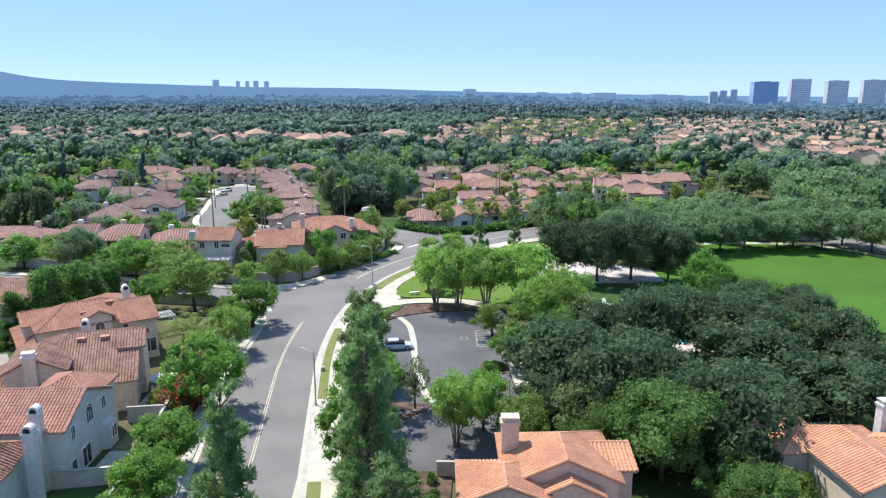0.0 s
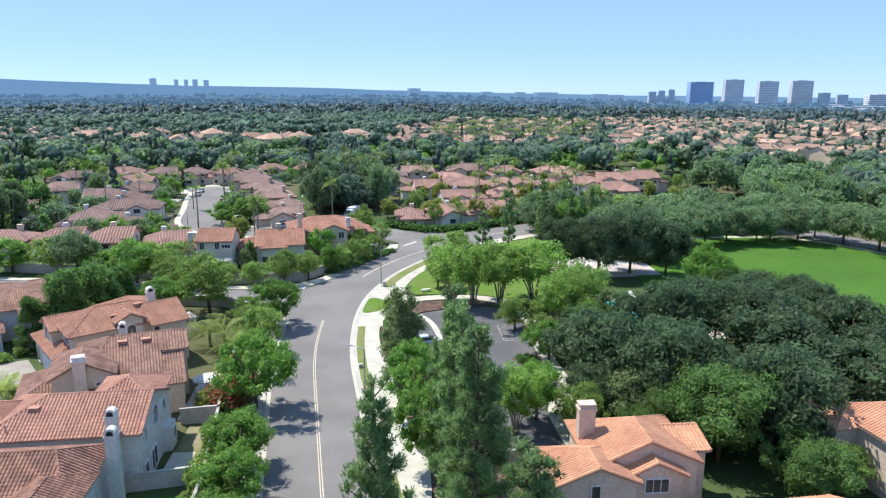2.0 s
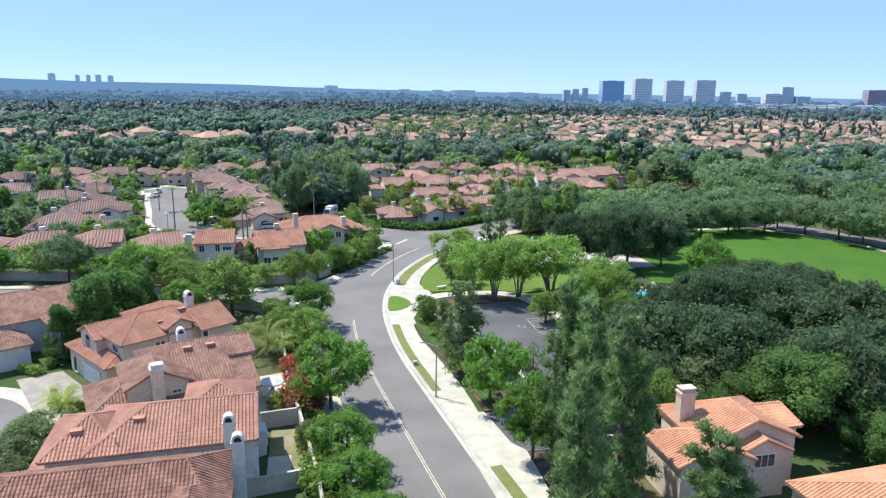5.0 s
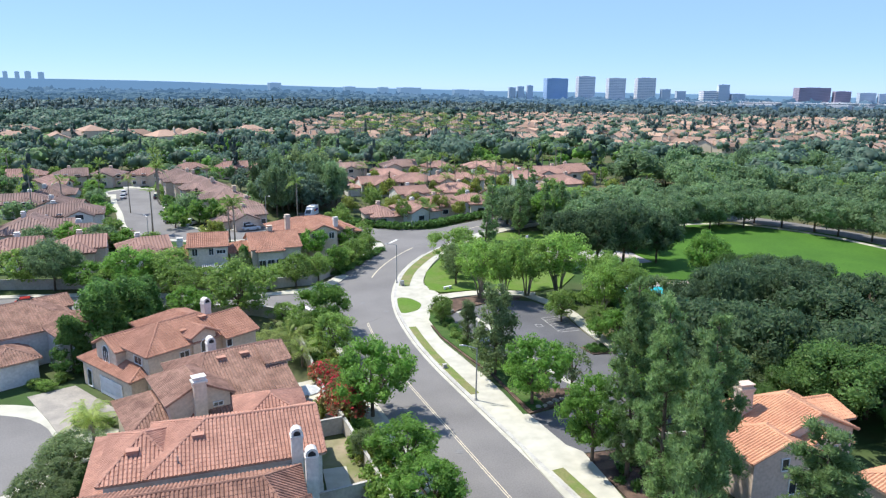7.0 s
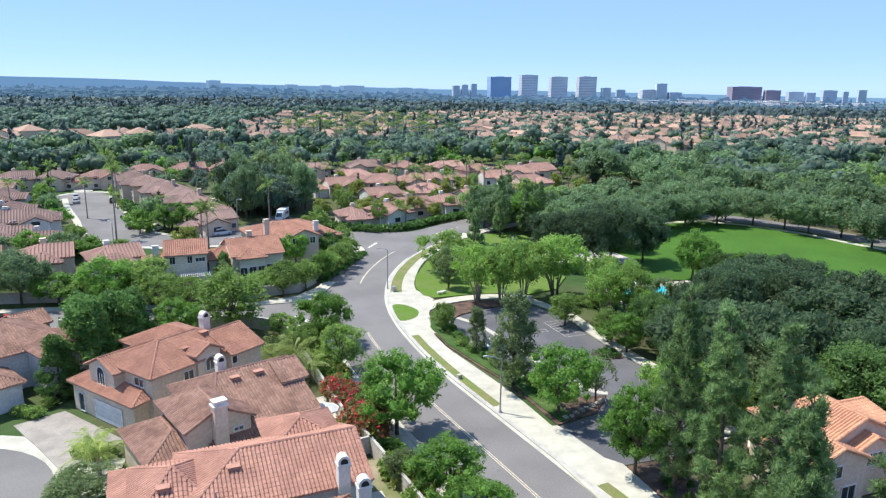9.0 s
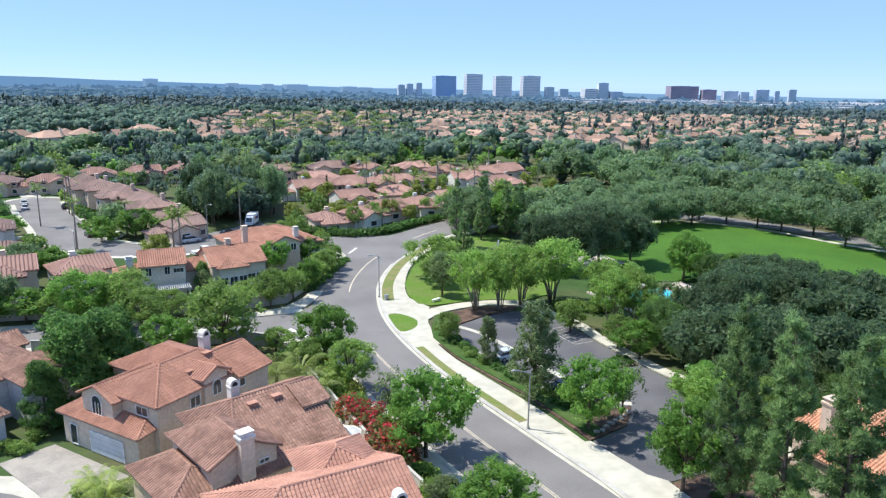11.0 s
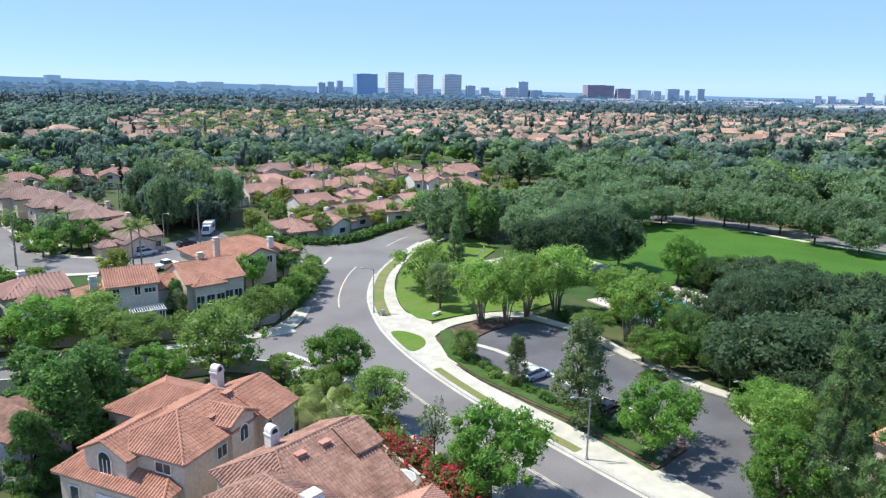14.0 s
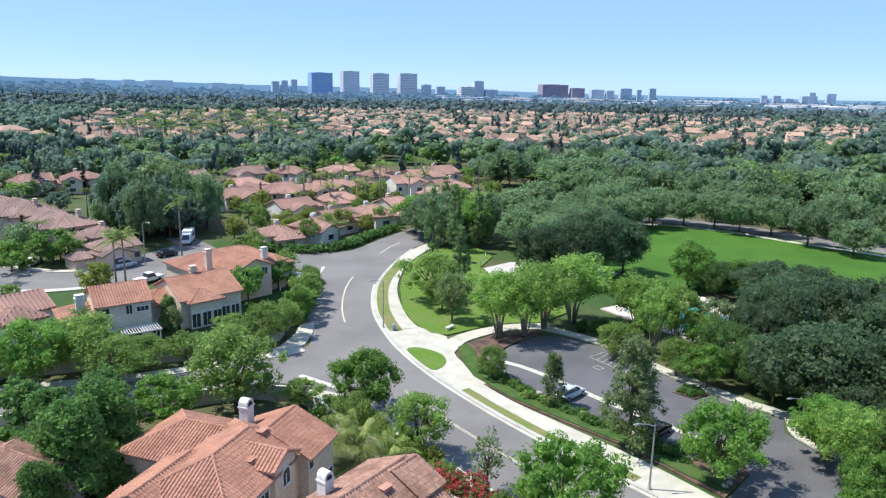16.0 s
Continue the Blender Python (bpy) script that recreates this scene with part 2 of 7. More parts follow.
# ---- ground, roads, walks ----
def fall(x, y):
    """Height of the land: level round the streets, far off nearly so in the west and falling gently in the east."""
    slope = float(np.interp(math.degrees(math.atan2(x, y + 300)), [2, 20], [0.003, 0.012]))
    return -slope * max(0, math.hypot(x, y - 100) - 600)


def ground_sheet():
    """One sheet to the horizon: level round the streets, falling gently far off."""
    rings = [0, 60, 120, 200, 300, 420, 600, 900, 1400, 2200, 3400, 4900]
    s, n = Shape(), 96
    for r in rings[1:]:
        for i in range(n):
            x, y = r * math.cos(2 * math.pi * i / n), 100 + r * math.sin(2 * math.pi * i / n)
            s.v.append((x, y, fall(x, y) - 0.06))
    s.f.append(tuple(range(n)))
    for k in range(len(rings) - 2):
        s.f += [(k * n + i, (k + 1) * n + i, (k + 1) * n + (i + 1) % n, k * n + (i + 1) % n) for i in range(n)]
    return s


setting("ground", ground_sheet(), GROUND, "dark green and brown planted ground between the houses")

MAIN = curve([(-6, -90), (-10, -30), (-14, 15), (-17, 45), (-19.1, 62.7), (-20.1, 70.9), (-21.2, 80), (-22.2, 89), (-22.7, 98), (-22.6, 108), (-21.9, 116), (-20.3, 124.5),
              (-17.1, 134.7), (-13.5, 142.7), (-8.3, 151.4), (-3.5, 157.6), (3, 164.5), (10.5, 171.5), (20, 178.5), (40, 188), (68, 191), (90, 178), (103, 158), (110, 135), (115, 112), (119, 80), (120, 40)])
STREET_A = curve([(-19, 121.5), (-30, 122), (-40, 122.8), (-52, 125), (-66, 129.3), (-90, 133), (-130, 140), (-180, 150)])
STREET_B = curve([(2, 167), (-7, 173), (-15, 180), (-24, 183), (-32, 181.5), (-42, 181.5), (-54, 184.5), (-63.4, 197), (-68.3, 220), (-73.3, 243), (-77, 266)])
setting("driveway", ribbon(curve([(-20, 183), (-21.5, 195), (-22.5, 210)]), -3, 3, -0.05, 0.002), ASPHALT, "shaded asphalt drive beneath the trees")
setting("road", ribbon(MAIN, -5.9, 5.3, -0.05, 0.0), ASPHALT, "grey asphalt residential road with a long bend")
setting("side_road", ribbon(STREET_A, -4.2, 4.2, -0.05, 0.004), ASPHALT, "grey asphalt side street behind a row of trees")
setting("side_road", ribbon(STREET_B, -5.9, 5.9, -0.05, 0.008), ASPHALT, "grey asphalt side street with parked cars")
# rounded mouths of the side streets
setting("side_road", Shape().slab([(-26.5, 105), (-28.3, 108.5), (-30, 111.8), (-33, 117), (-36, 119), (-36, 126), (-30.5, 127), (-26.4, 128), (-23.5, 132), (-19, 138), (-15, 130), (-20, 110)], -0.05, 0.012), ASPHALT,
        "grey asphalt junction where a side street joins")
setting("side_road", Shape().slab([(-14.8, 152.5), (-10.6, 157.4), (-9.3, 161), (-9.3, 166), (-12.5, 171), (-16, 174), (-12, 183), (-2, 180), (6, 177), (18, 183), (10, 168), (-5, 158)], -0.05, 0.012), ASPHALT,
        "grey asphalt junction at the far bend")


# asphalt court where the delivery van stands
setting("side_road", Shape().slab([(-41.7, 183), (-36.4, 192.6), (-34, 196), (-27, 201), (-23, 205), (-19.6, 203), (-19, 196), (-24, 186), (-31.7, 182)], -0.05, 0.014), ASPHALT, "grey asphalt court off the side street")


def disc(cx, cy, r, n=36):
    return [(cx + r * math.cos(2 * math.pi * i / n), cy + r * math.sin(2 * math.pi * i / n)) for i in range(n)]


setting("side_road", Shape().slab(disc(-71.9, 76.2, 11.5), -0.05, 0.01), ASPHALT, "round asphalt end of a cul-de-sac")
setting("pavement", Shape().slab(disc(-71.9, 76.2, 14.2), -0.05, -0.005), CONCRETE, "pale concrete walk round the cul-de-sac")
setting("side_road", Shape().slab(disc(-77.2, 263.5, 8.0), -0.05, 0.012), ASPHALT, "round asphalt end of the far street")
setting("pavement", Shape().slab(disc(-77.2, 263.5, 10.0), -0.05, -0.004), CONCRETE, "pale concrete walk round the end of the far street")
setting("side_road", ribbon(curve([(-80, 70), (-100, 55), (-130, 45)]), -5, 5, -0.05, 0.006), ASPHALT, "grey asphalt street into the cul-de-sac")


def stretch(line, y0, y1):
    return line[(line[:, 1] >= y0) & (line[:, 1] <= y1)][: None]


near = MAIN[:np.argmax(MAIN[:, 1])]
west = stretch(near, -90, 106)
setting("kerb", ribbon(west, -6.25, -5.9, -0.05, 0.15), KERB, "pale concrete kerb along the road")
setting("gutter", ribbon(west, -5.9, -5.35, -0.04, 0.006), CONCRETE, "pale concrete gutter along the kerb")
setting("pavement", ribbon(west, -8.0, -6.25, -0.05, 0.145), CONCRETE, "pale concrete sidewalk along the road")
far_west = stretch(near, 133, 154.5)
setting("kerb", ribbon(far_west, -6.3, -5.95, -0.05, 0.15), KERB, "pale concrete kerb on the far bend")
setting("pavement", ribbon(far_west, -8.2, -6.3, -0.05, 0.145), CONCRETE, "pale concrete sidewalk on the far bend")
# widened corner walks
setting("pavement", Shape().slab([(-28.4, 103), (-28.0, 107), (-29.2, 110.2), (-32, 114.5), (-34, 113), (-32, 109.5), (-30.4, 105)], -0.05, 0.147), CONCRETE, "pale concrete corner walk")
setting("pavement", Shape().slab([(-36, 126.6), (-30.2, 127.4), (-26.7, 128.6), (-23.6, 132.6), (-21.4, 136.5), (-23.4, 137.4), (-26, 133.4), (-30, 129.8), (-36, 128.6)], -0.05, 0.147), CONCRETE, "pale concrete corner walk")
setting("pavement", Shape().slab([(-15.4, 152), (-11, 157.2), (-9.6, 160.6), (-9.5, 164), (-11.5, 165.5), (-12, 161), (-14, 157.6), (-17, 153)], -0.05, 0.147), CONCRETE, "pale concrete corner walk")
setting("pavement", ribbon(stretch(STREET_A, 0, 400)[4:], 4.3, 6.2, -0.05, 0.14), CONCRETE, "pale sidewalk of the side street")
setting("pavement", ribbon(STREET_A[8:], -6.2, -4.3, -0.05, 0.14), CONCRETE, "pale sidewalk of the side street")
setting("pavement", ribbon(STREET_B[22:-3], 5.9, 7.6, -0.05, 0.14), CONCRETE, "pale sidewalk of a residential street")
setting("pavement", ribbon(STREET_B[22:-3], -7.6, -5.9, -0.05, 0.14), CONCRETE, "pale sidewalk of a residential street")
# east side: kerb, wide trail with grass set in it
east = stretch(near, 20, 176)
setting("kerb", ribbon(east, 5.3, 5.75, -0.05, 0.15), KERB, "pale concrete kerb beside the trail")
setting("gutter", ribbon(stretch(near, 20, 155), 4.85, 5.3, -0.04, 0.006), CONCRETE, "pale concrete gutter along the kerb")
TRAIL = curve([(-8, 20), (-11, 45), (-12.2, 58), (-12.6, 70), (-13.0, 80), (-14.2, 90), (-15.2, 98), (-14.9, 106), (-12.9, 112.5), (-10.9, 120), (-10.2, 128), (-7.3, 136.5), (-1.6, 147.5), (6.5, 158), (15, 166), (26, 173), (40, 179)])
setting("pavement", ribbon(east, 5.75, 8.4, -0.05, 0.140), CONCRETE, "pale concrete walk beside the kerb")
setting("pavement", ribbon(TRAIL, -1.6, 1.7, -0.05, 0.148), CONCRETE, "wide pale concrete trail beside the road")
BRANCH = curve([(-11.5, 115.5), (-7, 118.4), (-1, 119.2), (4.5, 118.2), (9, 115.6)])
setting("pavement", ribbon(BRANCH, -1.3, 1.4, -0.05, 0.152), CONCRETE, "pale concrete path to the parking lot")
setting("pavement", Shape().slab([tuple(p) for p in offset(stretch(near, 103.5, 127), 5.6)] + [(-9, 128), (-7.5, 120.5), (-9.2, 117), (-11, 113), (-13, 104)], -0.05, 0.144), CONCRETE, "pale concrete apron where the paths meet")
setting("pavement", Shape().slab([(-14.5, 72.5), (-12.7, 57.5), (-10.9, 44), (-9.0, 44), (-8.3, 57.5), (-8.2, 62.5), (-9.3, 64.2), (-10.3, 71.8)], -0.05, 0.154), CONCRETE, "broad pale concrete apron at the lot entrance")
verge = stretch(near, 76.0, 104.5)
setting("lawn", ribbon(verge, 5.85, 7.0, -0.05, 0.17), VERGE, "narrow strip of dry grass beside the kerb")
verge = stretch(near, 52, 60.2)
setting("lawn", ribbon(verge, 5.9, 7.2, -0.05, 0.17), VERGE, "narrow strip of grass beside the kerb")
verge = stretch(near, 126.5, 168)
setting("lawn", ribbon(verge, 5.9, 7.9, -0.05, 0.17), VERGE, "curved grass strip beside the kerb")
ISLAND = curve([(-16.2, 115), (-15.3, 119.2), (-13.4, 118.8), (-12.2, 115.3), (-13.2, 112.4), (-15.0, 111.1), (-16.4, 111.2), (-16.2, 115)], 0.6)[:-1]
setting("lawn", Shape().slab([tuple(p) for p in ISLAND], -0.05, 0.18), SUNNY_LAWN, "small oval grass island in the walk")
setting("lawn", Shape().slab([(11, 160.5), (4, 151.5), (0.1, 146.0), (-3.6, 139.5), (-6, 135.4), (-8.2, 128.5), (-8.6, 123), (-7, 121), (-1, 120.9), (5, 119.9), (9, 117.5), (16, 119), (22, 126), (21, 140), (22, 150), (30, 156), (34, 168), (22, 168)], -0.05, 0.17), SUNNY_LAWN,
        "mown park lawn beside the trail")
setting("lawn", Shape().slab([(36, 120), (52, 112), (66, 103), (82, 93), (112, 80), (112, 108), (107, 128), (104.5, 146), (96, 161), (84, 168), (66, 170), (50, 160), (44, 140), (38, 133)], -0.05, 0.16), LAWN, "broad mown green park lawn")
setting("pavement", ribbon(curve([(48, 164), (66, 166.5), (84, 166), (94, 159.5), (101.5, 145), (104.5, 128), (109, 108), (112, 85)]), -1.0, 1.0, -0.05, 0.165), CONCRETE, "pale path along the edge of the park lawn")
setting("pavement", Shape().slab([(17, 136), (24, 131), (43, 131.5), (43, 141), (30, 150), (22, 149)], -0.05, 0.19), shade("court_concrete", (0.50, 0.47, 0.46), (0.44, 0.38, 0.36), 0.2, 0.9, fine=3), "pale concrete ball court beside the oaks")

# parking lot
LOT = [(-9.6, 107.5), (-6.5, 110.6), (-2, 112.4), (4, 113.5), (7.2, 112), (9.4, 105), (8.6, 96), (8.6, 88), (8.9, 82), (9.9, 77.8), (7.0, 76), (6.0, 73.2), (6.2, 62), (-8.2, 62.4), (-9.6, 64.3), (-10.5, 71.7), (-4.5, 73.0), (-0.6, 77.0), (-6.4, 78), (-6.9, 84), (-8.0, 91), (-9.2, 99)]
setting("parking_lot", Shape().slab(LOT, -0.05, 0.016), LOT_ASPHALT, "dark asphalt parking lot behind planting")
GUTTER = curve([(-7.2, 110), (-5.4, 106), (-4.4, 99), (-3.9, 92), (-3.0, 85), (-1.8, 79), (-0.2, 77.4)])
setting("gutter", ribbon(GUTTER, -0.45, 0.45, -0.03, 0.026), CONCRETE, "pale concrete ribbon gutter in the lot")
setting("pavement", ribbon(curve([(7.6, 116.2), (9.6, 110), (10.6, 104), (9.8, 96), (9.8, 88), (10.1, 82), (11.1, 77.6), (8.4, 75.4), (7.0, 72), (7.2, 61)]), -1.0, 0.9, -0.03, 0.15), CONCRETE, "pale sidewalk along the parking lot")
setting("planting_bed", Shape().slab([(-13.2, 98.5), (-13.3, 106.6), (-11, 112.0), (-8.6, 116.3), (-1, 117.4), (6.2, 115.3), (5.4, 113.8), (-2, 112.6), (-6.6, 110.8), (-9.8, 107.5), (-9.4, 99), (-8.2, 91), (-7.1, 84), (-6.6, 77.9), (-0.8, 76.8), (-4.4, 73.2), (-10.2, 72.0), (-10.4, 78), (-10.6, 84), (-12.0, 91)], -0.05, 0.13), MULCH,
        "brown mulched bed between the trail and the lot")
setting("planting_bed", Shape().slab([(-8.1, 62), (-8.2, 57), (-8.0, 47), (0, 47), (1, 62)], -0.05, 0.14), MULCH, "brown mulched bed under tall pines")
setting("planting_bed", Shape().slab([(5.0, 89.4), (8.3, 89.8), (8.3, 86.4), (5.6, 86.6)], -0.05, 0.17), MULCH, "small planter in the parking lot")
setting("lawn", Shape().slab([(-11.6, 110.6), (-13.0, 106.4), (-13.0, 99), (-11.7, 91), (-10.3, 84), (-9.9, 76), (-9.6, 72.4), (-7.6, 73), (-7.9, 78), (-8.2, 84), (-9.5, 91), (-10.6, 99), (-10.7, 105.4), (-9.4, 109.4), (-10.0, 112.6)], -0.04, 0.24), COVER, "low green ground cover beside the trail")

setting("lawn", Shape().slab([(-13.0, 106.6), (-10.9, 111.8), (-8.6, 116.0), (-6.6, 116.2), (-7.6, 113.2), (-9.6, 110.0), (-10.6, 106.6)], -0.04, 0.23), COVER, "low green ground cover round the end of the bed")

# road marks
setting("road_marking", ribbon(stretch(near, 30, 110.7), -0.17, -0.07, -0.01, 0.006), YELLOW, "pale double centre line of the road")
setting("road_marking", ribbon(stretch(near, 30, 110.7), 0.07, 0.17, -0.01, 0.006), YELLOW, "pale double centre line of the road")
setting("road_marking", ribbon(stretch(near, 124.0, 158.5), -0.12, 0.12, -0.01, 0.006), YELLOW, "pale centre line round the bend")
setting("road_marking", ribbon(stretch(near, 171, 178.5), -0.12, 0.12, -0.01, 0.02), YELLOW, "pale centre line past the far junction")
setting("road_marking", Shape().slab([(-29.6, 113.2), (-28.9, 113.5), (-31.2, 119.2), (-31.9, 119)], -0.01, 0.018), PAINT, "white stop line at the side street")
setting("road_marking", Shape().slab([(-8.6, 162.7), (-8.0, 162.9), (-4.8, 167.2), (-5.4, 167.4)], -0.01, 0.018), PAINT, "white stop line at the far side street")
for i in range(6):
    y = 97.0 + i * 1.0
    setting("road_marking", Shape().slab([(5.1, y), (8.2, y + 0.8), (8.2, y + 0.9), (5.1, y + 0.1)], 0.0, 0.024), FADED, "faded white hatched stripes of an accessible bay")
for x0, x1, y0, y1 in ((4.95, 5.07, 96.6, 103.4), (5.1, 8.3, 96.4, 96.5), (5.1, 8.3, 103.4, 103.5), (2.6, 3.7, 99.4, 99.5), (2.6, 3.7, 100.5, 100.6), (2.6, 2.7, 99.5, 100.5), (3.6, 3.7, 99.5, 100.5)):
    setting("road_marking", Shape().slab([(x0, y0), (x1, y0), (x1, y1), (x0, y1)], 0.0, 0.022), FADED, "faded white outline of an accessible bay")
# drives and patios of the near houses
setting("driveway", Shape().slab([(-62.5, 84.2), (-60.2, 79.5), (-54.8, 84.0), (-61.6, 93.6), (-66.4, 91.5)], -0.05, 0.06), PAVER, "pale stone-paved driveway to a garage")
setting("driveway", Shape().slab([(-60.3, 72.5), (-55.5, 74), (-54.5, 80), (-57, 81.5), (-59.8, 78.5)], -0.05, 0.055), CONCRETE, "pale concrete driveway")
setting("patio", Shape().slab([(-36, 73.5), (-31.6, 74), (-32.6, 88), (-36.2, 87)], -0.05, 0.10), CONCRETE, "pale concrete patio behind a house")
setting("patio", Shape().slab([(-34.3, 60.5), (-32.0, 60.5), (-32.0, 66), (-34.3, 66)], -0.05, 0.10), CONCRETE, "concrete patio behind a house")
setting("lawn", Shape().slab([(-34.2, 62), (-30.2, 62), (-30.6, 71.6), (-34.2, 71.8)], -0.05, 0.06), YARD, "dry brown back garden")
setting("lawn", Shape().slab([(-36, 46), (-28.4, 46), (-29.6, 58), (-36, 58)], -0.05, 0.07), LAWN, "green back lawn")


# ---- trees and plants ----
GOLD = (1 + 5 ** 0.5) / 2
ICO_V = np.array([(-1, GOLD, 0), (1, GOLD, 0), (-1, -GOLD, 0), (1, -GOLD, 0), (0, -1, GOLD), (0, 1, GOLD), (0, -1, -GOLD), (0, 1, -GOLD), (GOLD, 0, -1), (GOLD, 0, 1), (-GOLD, 0, -1), (-GOLD, 0, 1)]) / math.hypot(1, GOLD)
ICO_F = np.array([(0, 11, 5), (0, 5, 1), (0, 1, 7), (0, 7, 10), (0, 10, 11), (1, 5, 9), (5, 11, 4), (11, 10, 2), (10, 7, 6), (7, 1, 8), (3, 9, 4), (3, 4, 2), (3, 2, 6), (3, 6, 8), (3, 8, 9), (4, 9, 5), (2, 4, 11), (6, 2, 10), (8, 6, 7), (9, 8, 1)])


def leaf_cloud(clumps, size, density, rng, narrow=0.62, up=0.25, out=0.8, heart=None, core=0.0):
    """Leaves on the skins of many clumps (x, y, z, r): an array of three-cornered leaves."""
    C = np.array(clumps, float)
    counts = np.maximum(3, (density * C[:, 3] ** 2 / size ** 2).astype(int))
    idx = np.repeat(np.arange(len(C)), counts)
    n = len(idx)
    d = rng.normal(size=(n, 3))
    d[:, 2] += up
    d /= np.linalg.norm(d, axis=1)[:, None]
    if heart:
        away = C[idx, :3] - np.array(heart)
        away /= 1e-6 + np.linalg.norm(away, axis=1)[:, None]
        keep = (d * away).sum(1) > -0.25
        d, idx = d[keep], idx[keep]
        n = len(idx)
    r = C[idx, 3] * (0.62 + 0.5 * rng.random(n))
    p = C[idx, :3] + d * r[:, None] * np.array([1, 1, 0.85])
    nor = out * d + 0.62 * rng.normal(size=(n, 3))
    nor /= np.linalg.norm(nor, axis=1)[:, None]
    a = np.cross(nor, rng.normal(size=(n, 3)))
    a /= np.linalg.norm(a, axis=1)[:, None]
    b = np.cross(nor, a)
    s = size * (0.55 + 0.9 * rng.random(n))[:, None]
    a, b = a * s, b * s * narrow
    leaves = np.stack([p - a - b, p - a + b, p + a], 1)
    if core <= 0:
        return leaves
    k = len(C)
    m = ICO_V[None] * (0.7 + 0.5 * rng.random((k, 12, 1))) * (C[:, 3] * core)[:, None, None] * [1, 1, 0.85] + C[:, None, :3]
    return np.concatenate([leaves, m[:, ICO_F].reshape(-1, 3, 3)])


def needle_cloud(clumps, size, density, rng):
    """Tufts of needles that point up and outwards."""
    C = np.array(clumps, float)
    counts = np.maximum(4, (density * C[:, 3] ** 2 / size ** 2).astype(int))
    idx = np.repeat(np.arange(len(C)), counts)
    n = len(idx)
    d = rng.normal(size=(n, 3)) + np.array([0, 0, 0.35])
    d /= np.linalg.norm(d, axis=1)[:, None]
    p = C[idx, :3] + d * (C[idx, 3] * (0.45 + 0.5 * rng.random(n)))[:, None] * np.array([1, 1, 0.85])
    a = rng.normal(size=(n, 3)) * 0.35 + np.array([0, 0, 0.35]) + 0.9 * d
    a /= np.linalg.norm(a, axis=1)[:, None]
    b = np.cross(a, rng.normal(size=(n, 3)))
    b /= np.linalg.norm(b, axis=1)[:, None]
    s = size * (0.6 + 0.8 * rng.random(n))[:, None]
    a, b = a * s, b * s * 0.26
    m = ICO_V[None] * (0.5 + 0.6 * rng.random((len(C), 12, 1))) * (C[:, 3] * 0.62)[:, None, None] + C[:, None, :3]
    return np.concatenate([np.stack([p - 0.5 * a - b, p - 0.5 * a + b, p + a], 1), m[:, ICO_F].reshape(-1, 3, 3)])


def broad_clumps(rng, n, base, rx, top, size, flat=1.0):
    """Clumps over and in an uneven egg-shaped crown from base to top."""
    out, zc, rz = [], (base + top) / 2, (top - base) / 2
    lobes = [(rng.random() * 6.28, rng.random() * 0.8 - 0.32) for _ in range(7)]
    for i in range(n):
        w, h = i * 2.39996 + rng.random() * 0.5, 1 - 2 * (i + 0.5) / n
        k = math.sqrt(max(0, 1 - h * h))
        bulge = 1 + sum(a * max(0, math.cos(w - q)) ** 3 for q, a in lobes)
        r = size * (0.5 + 0.95 * rng.random())
        q = 0.80 - 0.34 * (rng.random() ** 2) + 0.13 * rng.normal()
        out.append((rx * k * q * bulge * math.cos(w), rx * k * q * bulge * math.sin(w), zc + rz * 0.84 * h * flat + 0.09 * rz * rng.normal(), r))
    return out


def limbs(shape, clumps, fork, top, radius, rng, count):
    """Limbs from the trunk's fork to some of the clumps."""
    pick = [clumps[i] for i in rng.permutation(len(clumps))[:count]]
    for x, y, z, r in pick:
        f = (0.6 + 0.4 * rng.random())
        z0 = fork + (top - fork) * 0.5 * rng.random()
        mid = (x * 0.45, y * 0.45, z0 + (z - z0) * 0.65)
        shape.tube([(0, 0, z0), mid, (x * f + 0.2 * x * (1 - f), y * f, z)], [radius * 0.55, radius * 0.35, radius * 0.1], 5, False)


PROTO, FLOWERS = {}, {}


